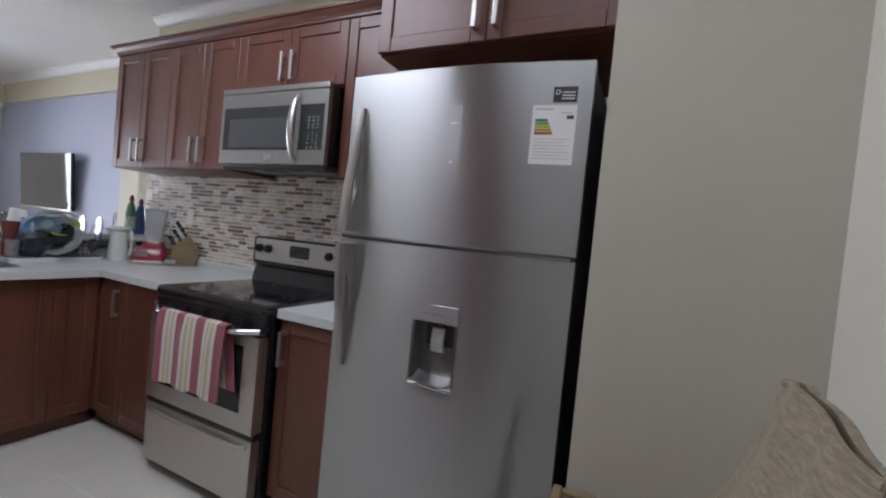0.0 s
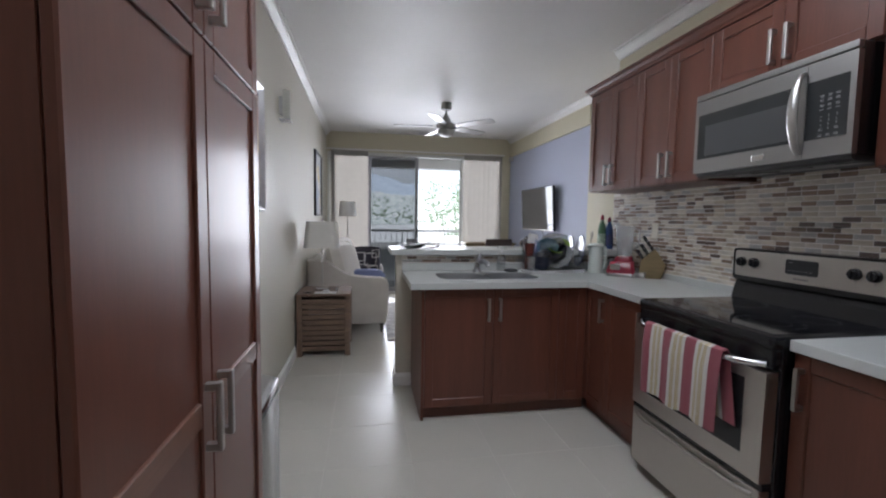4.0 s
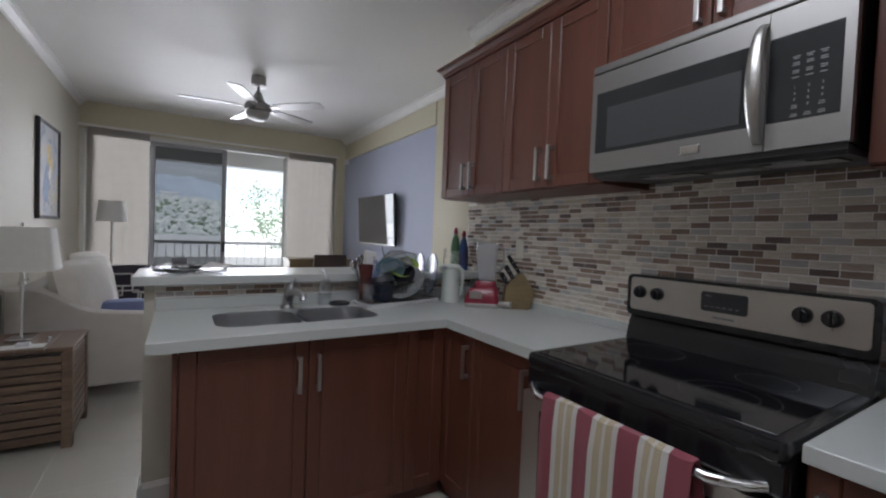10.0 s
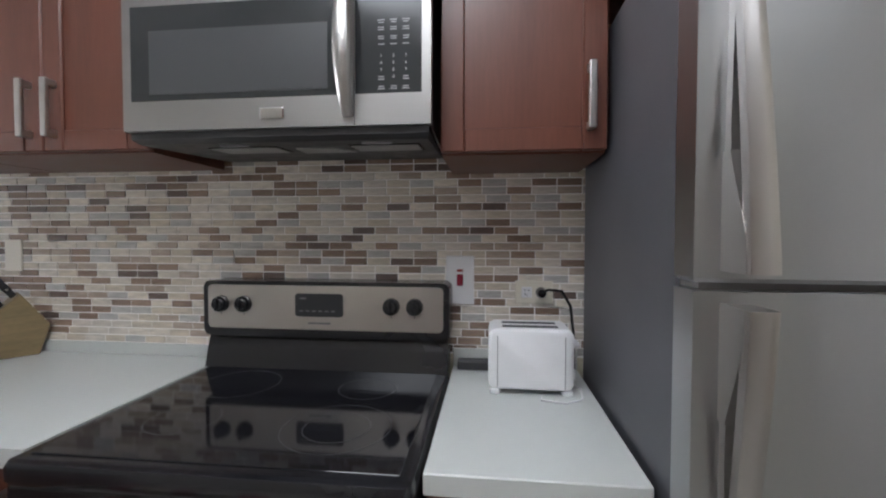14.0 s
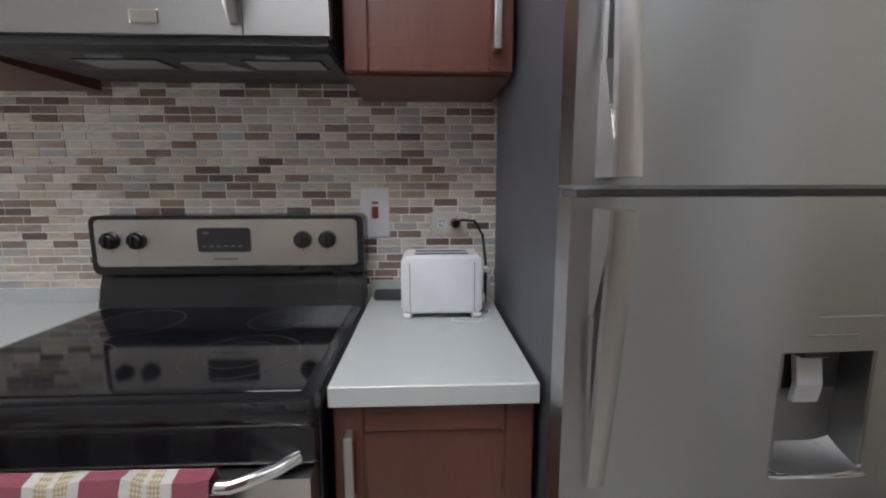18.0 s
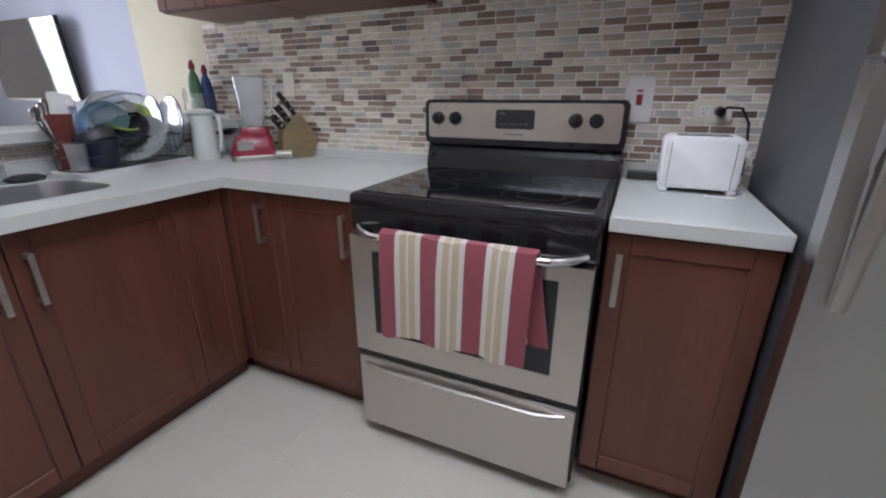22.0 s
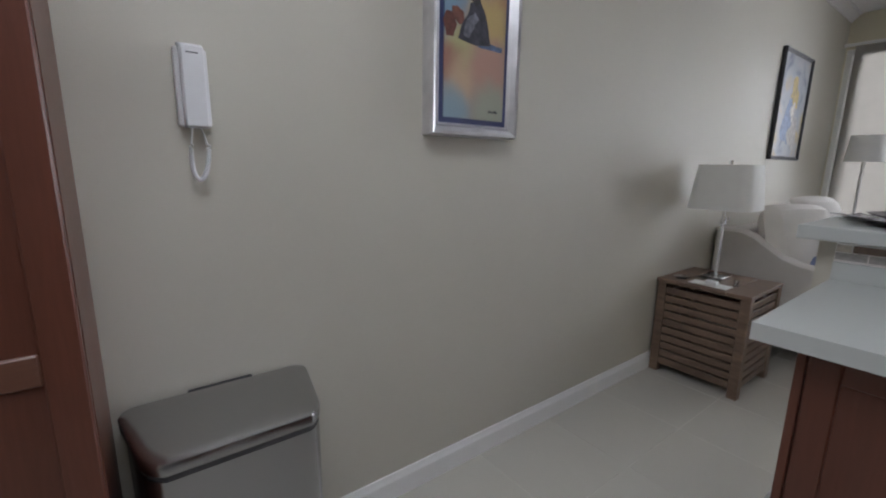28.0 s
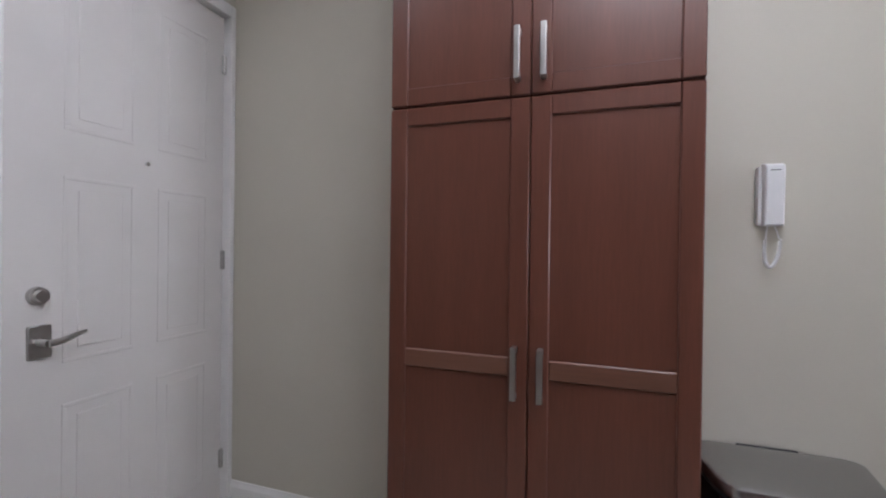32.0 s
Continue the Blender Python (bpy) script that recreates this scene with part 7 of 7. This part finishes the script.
SMOKY = glassy("smoky_clear_glass", (0.50, 0.54, 0.60), 0.12, 0.30)
GREY_PLATE = mat("grey_stoneware", (0.27, 0.28, 0.28), 0.25, var=0.08, scale=8)
NAVY_ENAMEL = mat("navy_enamel", (0.014, 0.018, 0.042), 0.3, var=0.1, scale=10)
BLACK_GLAZE = mat("black_glaze", (0.018, 0.018, 0.024), 0.2, var=0.1, scale=10)
plate("smoky glass dinner plate standing in the rack", (-0.408, 1.925, CT + 0.165), 0.124, 168, 82, SMOKY, 0.014, rim=NAVY)
plate("smoky glass dinner plate with a navy rim", (-0.505, 1.915, CT + 0.165), 0.124, 168, 82, SMOKY, 0.014, rim=NAVY)
plate("grey glazed plate facing out of the rack", (-0.622, 1.850, CT + 0.112), 0.110, -146, 50, GREY_PLATE, 0.024)
plate("black glazed plate behind the grey one", (-0.655, 1.895, CT + 0.148), 0.100, -140, 42, BLACK_GLAZE)
plate("lime green plastic plate in the rack", (-0.60, 1.935, CT + 0.195), 0.085, -120, 40, LIME)
plate("clear glass dish leaning at the back of the rack", (-0.655, 1.955, CT + 0.185), 0.117, -80, 76, CLEAR, 0.03, "glass_dish")


def pot(label, c, r, h, material, tilt, nm="cooking_pot"):
    bm = lathe(nb(), [(0.001, 0.0), (r * 0.9, 0.0), (r, 0.02), (r, h), (r - 0.004, h), (r - 0.006, 0.022), (r * 0.86, 0.006), (0.001, 0.006)], (0, 0, 0), 28)
    tube(bm, [(r, 0, h * 0.8), (r + 0.06, 0, h * 0.9), (r + 0.14, 0, h * 0.95)], 0.009, 8)
    bmesh.ops.transform(bm, matrix=pose(*c) @ tilt, verts=bm.verts)
    return solo(nm, bm, material, label, "pan", "dishes in the rack", smooth=True)


pot("dark frying pan upside down in the rack", (-0.775, 1.885, CT + 0.15), 0.075, 0.035, DARK_PLASTIC, pose(0, 0, 0, 160, 0, 24))
pot("dark saucepan lying in the rack", (-0.785, 1.868, CT + 0.036), 0.068, 0.10, NAVY_ENAMEL, pose(0, 0, 0, 10, 0, 30))
bm = lathe(nb(), [(0.001, 0.0), (0.085, 0.02), (0.11, 0.075), (0.107, 0.076), (0.08, 0.026), (0.001, 0.008)], (0, 0, 0), 28)
bmesh.ops.transform(bm, matrix=pose(-0.665, 1.955, CT + 0.255, 160, -12, 0), verts=bm.verts)
solo("mixing_bowl", bm, CLEAR, "clear plastic bowl upturned on the dishes", "bowl", "dishes in the rack", smooth=True)
cup = thing("utensil_cup", "translucent red cup full of dark utensils at the rack's end", "cup", (-0.86, 1.905, CT + 0.026))
part("cup", lathe(nb(), [(0.001, 0.027), (0.030, 0.027), (0.044, 0.225), (0.041, 0.225), (0.027, 0.037), (0.001, 0.035)], (-0.86, 1.905, CT), 20), TINTED_RED, cup, smooth=True)
for k in range(6):
    a = 2.2 + k * 0.55
    e = Vector((-0.872 - 0.015 * k, 1.905 + 0.035 * math.sin(a), CT + 0.258 - 0.007 * k))
    bm = tube(nb(), [(-0.86 + 0.01 * math.cos(a), 1.905, CT + 0.04), e], 0.004, 6)
    lathe(bm, [(0.001, -0.026), (0.006, -0.02), (0.010, -0.004), (0.010, 0.012), (0.006, 0.02), (0.001, 0.024)], e, 12, 1.0, 0.4)
    part("utensil", bm, (DARK_PLASTIC, CHROME, DARK_PLASTIC, CHROME, DARK_PLASTIC, CHROME)[k], cup, smooth=True)
wb = thing("water_bottle", "blue-tinted plastic bottle among the dishes", "bottle", (-0.785, 1.945, CT))
part("bottle", lathe(nb(), [(0.001, 0.0), (0.03, 0.0), (0.032, 0.15), (0.018, 0.19), (0.012, 0.20), (0.012, 0.23), (0.001, 0.23)], (-0.785, 1.945, CT + 0.026), 18), glassy("blue_tinted_plastic", (0.45, 0.55, 0.85), 0.1, 0.8), wb, smooth=True)
part("cap", cyl(nb(), (-0.785, 1.945, CT + 0.251), (-0.785, 1.945, CT + 0.274), 0.014), WHITE_PLASTIC, wb)
bm = lathe(nb(), [(0.001, 0.0), (0.045, 0.0), (0.05, 0.012), (0.03, 0.022), (0.001, 0.02)], (-0.99, 1.945, CT), 20, 1.2, 1.0)
solo("soap_dish", bm, DARK_PLASTIC, "dark oval soap dish beside the sink", "dish", smooth=True)

part_t = solo("tumbler", lathe(nb(), [(0.001, 0.0), (0.028, 0.0), (0.033, 0.10), (0.031, 0.10), (0.026, 0.006), (0.001, 0.005)], (-0.872, 1.82, CT + 0.027), 18), CLEAR, "clear glass tumbler in the end of the rack", "glass", "dishes in the rack", smooth=True)
# more dishes: a blue bowl, a second clear bowl, a lid
bm = lathe(nb(), [(0.001, 0.0), (0.05, 0.006), (0.085, 0.05), (0.082, 0.051), (0.047, 0.011), (0.001, 0.006)], (0, 0, 0), 28)
bmesh.ops.transform(bm, matrix=pose(-0.70, 1.93, CT + 0.225, 128, 30, 0), verts=bm.verts)
solo("plastic_bowl", bm, glassy("sky_blue_plastic", (0.45, 0.72, 0.88), 0.15, 0.5), "sky blue plastic bowl among the dishes", "bowl", "dishes in the rack", smooth=True)
bm = lathe(nb(), [(0.001, 0.0), (0.07, 0.01), (0.13, 0.06), (0.127, 0.062), (0.067, 0.014), (0.001, 0.005)], (0, 0, 0), 32)
bmesh.ops.transform(bm, matrix=pose(-0.66, 1.96, CT + 0.285, 150, 6, 20), verts=bm.verts)
solo("glass_bowl", bm, CLEAR, "clear glass bowl upturned over the plates", "bowl", "dishes in the rack", smooth=True)
bm = lathe(nb(), [(0.001, 0.03), (0.04, 0.026), (0.09, 0.0), (0.092, 0.002), (0.04, 0.03), (0.001, 0.034)], (0, 0, 0), 28)
lathe(bm, [(0.001, 0.055), (0.014, 0.05), (0.010, 0.034), (0.001, 0.034)], (0, 0, 0), 14)
bmesh.ops.transform(bm, matrix=pose(-0.71, 1.90, CT + 0.10, 62, 0, 20), verts=bm.verts)
solo("pan_lid", bm, DIM_CHROME, "steel pan lid leaning in the rack", "lid", "dishes in the rack", smooth=True)

bm = B(nb(), (-0.035, -0.02, 0.0), (0.035, 0.02, 0.16), 0.006, 2, pose(-0.83, 1.965, CT + 0.14, 0, 10, 10))
solo("milk_carton", bm, PAPER, "white rinsed carton tipped among the dishes", "carton", "dishes in the rack")
# on the bar
LEAF_DARK = mat("dark_printed_paper", (0.09, 0.075, 0.075), 0.4, var=0.5, scale=30)
rng_l = random.Random(5)
for k in range(11):
    w, d = rng_l.choice(((0.105, 0.074), (0.105, 0.05), (0.075, 0.055)))
    px, py, turn = -1.79 + 0.20 * rng_l.random(), 2.15 + 0.09 * rng_l.random(), rng_l.uniform(-60, 60)
    curl = rng_l.uniform(0.0, 0.014)
    bm = sheet(nb(), lambda u, v: ((2 * u - 1) * w, (2 * v - 1) * d, curl * (2 * u - 1) ** 2 * (0.4 + v)), 8, 3)
    thicken(bm, 0.0012)
    bmesh.ops.transform(bm, matrix=pose(px, py, 1.0840 + 0.0028 * k, 0, 0, turn), verts=bm.verts)
    solo("leaflet", bm, (PAPER, LEAF_DARK, PAPER, GREYP, LEAF_DARK, PALE)[k % 6], ("white printed leaflet", "dark glossy leaflet", "white printed leaflet", "grey printed leaflet", "dark glossy leaflet", "pale blue leaflet")[k % 6] + " in the loose pile on the bar", "paper", "leaflets on the bar")
cr = thing("card_stand", "small grey card stand on the bar", "stand", (-1.74, 2.30, 1.083))
bm = nb()
B(bm, (-1.785, 2.295, 1.083), (-1.705, 2.33, 1.093), 0.002)
B(bm, (-0.037, 0.0, 0.0), (0.037, 0.006, 0.062), 0.002, 1, pose(-1.745, 2.31, 1.088, -14, 0, 14))
part("holder", bm, GREYP, cr)

# stool with a straw bag by the entry
tt = thing("bar_stool", "dark metal stool with a wooden-rimmed square seat", "stool", (-1.17, -1.46, 0))
TXA, TXB, TYA, TYB, TTZ = -1.37, -0.985, -1.655, -1.27, 0.75
part("seat_panel", B(nb(), (TXA + 0.02, TYA + 0.02, TTZ - 0.018), (TXB - 0.02, TYB - 0.02, TTZ - 0.004)), TABLE_WOOD, tt)
for a, b in (((TXA, TYA), (TXB, TYA + 0.022)), ((TXA, TYB - 0.022), (TXB, TYB)), ((TXA, TYA + 0.022), (TXA + 0.022, TYB - 0.022)), ((TXB - 0.022, TYA + 0.022), (TXB, TYB - 0.022))):
    part("seat_rim", B(nb(), (a[0], a[1], TTZ - 0.03), (b[0], b[1], TTZ + 0.006), 0.004), BLOCK_WOOD, tt, "pale wooden rim")
feet = {}
cx, cy = (TXA + TXB) / 2, (TYA + TYB) / 2
for sx in (-1, 1):
    for sy, a, b, c in ((-1, 0.20, 0.21, 0.235), (1, 0.365, 0.378, 0.48)):
        pts = [Vector((cx + sx * 0.165, cy + sy * 0.16, TTZ - 0.02)), Vector((cx + sx * 0.15, cy + sy * a, 0.655 if sy > 0 else 0.52)), Vector((cx + sx * 0.1475, cy + sy * b, 0.33)), Vector((cx + sx * 0.1475, cy + sy * c, 0.008))]
        feet[sx, sy] = pts[2]
        part("leg", tube(nb(), pts, [0.016, 0.018, 0.019, 0.019], 8), FRAME_BLACK, tt, "bowed dark metal leg", True)
for a, b in (((-1, -1), (1, -1)), ((1, -1), (1, 1)), ((1, 1), (-1, 1)), ((-1, 1), (-1, -1))):
    part("stretcher", tube(nb(), [feet[a], (feet[a] + feet[b]) / 2, feet[b]], 0.013, 8), FRAME_BLACK, tt, "dark metal stretcher", True)
sbg = thing("straw_bag", "soft plaited straw bag slumped on the stool", "bag", (-1.25, -1.57, TTZ))


def bag_edge(v):
    """Sloping side of the bag: from the wide base to the narrow rim."""
    return -0.955 - 0.317 * (1 - (1 - v) ** 2.2)


def bag_f(side):
    def f(u, v):
        x0 = bag_edge(v)
        x = x0 + (-1.54 - x0) * u
        spread = side * (0.06 * (1 - v) ** 0.8 + 0.006) * max(0.0, 1 - (2 * u - 1) ** 4) ** 0.5
        fold = 0.006 * math.sin(14 * u + 3 * v) * (1 - u)
        return (x, -1.56 - 0.035 * v + spread + fold, TTZ + 0.004 + (0.395 + 0.01 * math.sin(5 * u)) * v)
    return f


bm = nb()
sheet(bm, bag_f(1), 30, 22)
sheet(bm, bag_f(-1), 30, 22)
thicken(bm, 0.004)
part("body", bm, STRAW, sbg, smooth=True)
for s in (1, -1):
    for v in (0.985, 0.90):
        part("braid", tube(nb(), [Vector(bag_f(s)(k / 24, v)) + Vector((0, 0.002 * s, 0)) for k in range(25)], 0.005, 6), STRAW, sbg, "braided rim", True)
for k in range(9):
    v = 0.06 + 0.1 * k
    part("plait_seam", tube(nb(), [Vector(bag_f(1)(q / 24, v)) + Vector((0, 0.001, 0)) for q in range(25)], 0.002, 5), STRAW, sbg, smooth=True)

# ---- floor tiles and mosaic, piece by piece ----
T, J = 0.46, 0.0022
tile_mesh = {}


def tile_piece(w, h):
    key = (round(w, 3), round(h, 3))
    if key not in tile_mesh:
        bm = nb()
        skin(bm, [[(i, i, z), (w - i, i, z), (w - i, h - i, z), (i, h - i, z)] for z, i in ((-0.0045, 0.0), (-0.0012, 0.0), (0.0, 0.0012))])
        me = bpy.data.meshes.new("floor_tile")
        bm.to_mesh(me)
        bm.free()
        me.materials.append(FLOOR_TILE)
        tile_mesh[key] = me
    return tile_mesh[key]


x = -1.87 - 3 * T
while x < TVX:
    y = 1.88 - 8 * T
    while y < FARY + 0.1:
        x0, x1, y0, y1 = max(x, WXS), min(x + T, TVX + 0.1), max(y, SY - 0.1), min(y + T, FARY + 0.14)
        if x1 - x0 > 0.02 and y1 - y0 > 0.02:
            ob = new("floor_tile", tile_piece(x1 - x0 - J, y1 - y0 - J))
            ob.location = (x0 + J / 2, y0 + J / 2, 0)
            ob.parent = floor
        y += T
    x += T

TONES = ((0.0, (0.74, 0.68, 0.59)), (0.16, (0.66, 0.61, 0.54)), (0.34, (0.62, 0.55, 0.45)), (0.50, (0.50, 0.485, 0.47)), (0.64, (0.44, 0.36, 0.29)), (0.73, (0.25, 0.180, 0.14)), (0.84, (0.31, 0.225, 0.172)), (0.93, (0.15, 0.115, 0.10)))
MOSAIC = speckled("glass_mosaic", TONES, True, 0.22)
MOSAIC_FAR = speckled("glass_mosaic_run", TONES, False, 0.22)
TW, TH, TG = 0.077, 0.0252, 0.0038
splash = solo("wall_backsplash", B(B(nb(), (-0.0078, -0.44, 0.95), (-0.0005, 2.04, 1.60)), (-0.0078, 2.0405, 1.0845), (-0.0005, 2.134, 1.552)), GROUT_WALL, "brown, taupe and ivory glass mosaic backsplash", "backsplash", kind="structure")
knee = solo("wall_knee_backsplash", B(nb(), (-1.842, 2.0415, 0.9725), (-0.02, 2.0495, 1.04)), GROUT_WALL, "narrow glass mosaic band under the bar", "backsplash", kind="structure")
piece_mesh = {}


def mosaic_mesh(w):
    key = round(w, 4)
    if key not in piece_mesh:
        bm = nb()
        skin(bm, [[(x, i, i), (x, w - i, i), (x, w - i, TH - TG - i), (x, i, TH - TG - i)] for x, i in ((0.0, 0.0), (-0.0045, 0.0), (-0.0055, 0.001))])
        bmesh.ops.recalc_face_normals(bm, faces=bm.faces)
        me = bpy.data.meshes.new("mosaic_tile")
        bm.to_mesh(me)
        bm.free()
        me.materials.append(MOSAIC)
        piece_mesh[key] = me
    return piece_mesh[key]


rng = random.Random(4)
verts, faces = [], []


def far_piece(a, b):
    """Joins a box, without its back, to the run of far pieces."""
    n = len(verts)
    (x0, y0, z0), (x1, y1, z1) = a, b
    verts.extend([(x, y, z) for x in (x0, x1) for y in (y0, y1) for z in (z0, z1)])
    faces.extend([[n + i for i in q] for q in ((0, 1, 3, 2), (4, 6, 7, 5), (0, 4, 5, 1), (2, 3, 7, 6), (0, 2, 6, 4), (1, 5, 7, 3))])


def run_object(name, material, parent, label):
    me = bpy.data.meshes.new(name)
    me.from_pydata(verts, [], faces)
    me.materials.append(material)
    ob = new(name, me)
    ob.parent = parent
    tagged(ob, label, kind="stuff")
    verts.clear()
    faces.clear()
    return ob


count = 0
row = 0
z = 0.958
while z < 1.585:
    y = -0.44 - (rng.choice((0.0, 0.33, 0.5, 0.66)) * TW)
    end = 2.132 if 1.085 < z < 1.53 else 2.038
    while y < end:
        w = TW
        y0, y1 = max(y, -0.44), min(y + w - TG, end)
        hidden = (0.01 < y0 and y1 < 0.755 and z < 1.0)
        if y1 - y0 > 0.008 and not hidden:
            if y1 < 0.62 and count < 295 and z > 1.0:
                ob = new("mosaic_tile", mosaic_mesh(y1 - y0))
                ob.location = (-0.004 - rng.random() * 0.0008, y0, z)
                ob.parent = splash
                count += 1
            else:
                d = rng.random() * 0.0008
                far_piece((-0.0095 - d, y0, z), (-0.004, y1, z + TH - TG))
        y += w
    z += TH
    row += 1
run_object("mosaic_run", MOSAIC_FAR, splash, "glass mosaic tiles in brick pattern")
for r in range(2):
    x = -1.84 - 0.5 * TW * (r % 2)
    while x < -0.03:
        a, b = max(x, -1.84), min(x + TW - TG, -0.022)
        if b - a > 0.01:
            far_piece((a, 2.0395, 0.980 + r * TH), (b, 2.045, 0.980 + r * TH + TH - TG))
        x += TW
run_object("mosaic_band", MOSAIC_FAR, knee, "glass mosaic tiles in brick pattern")
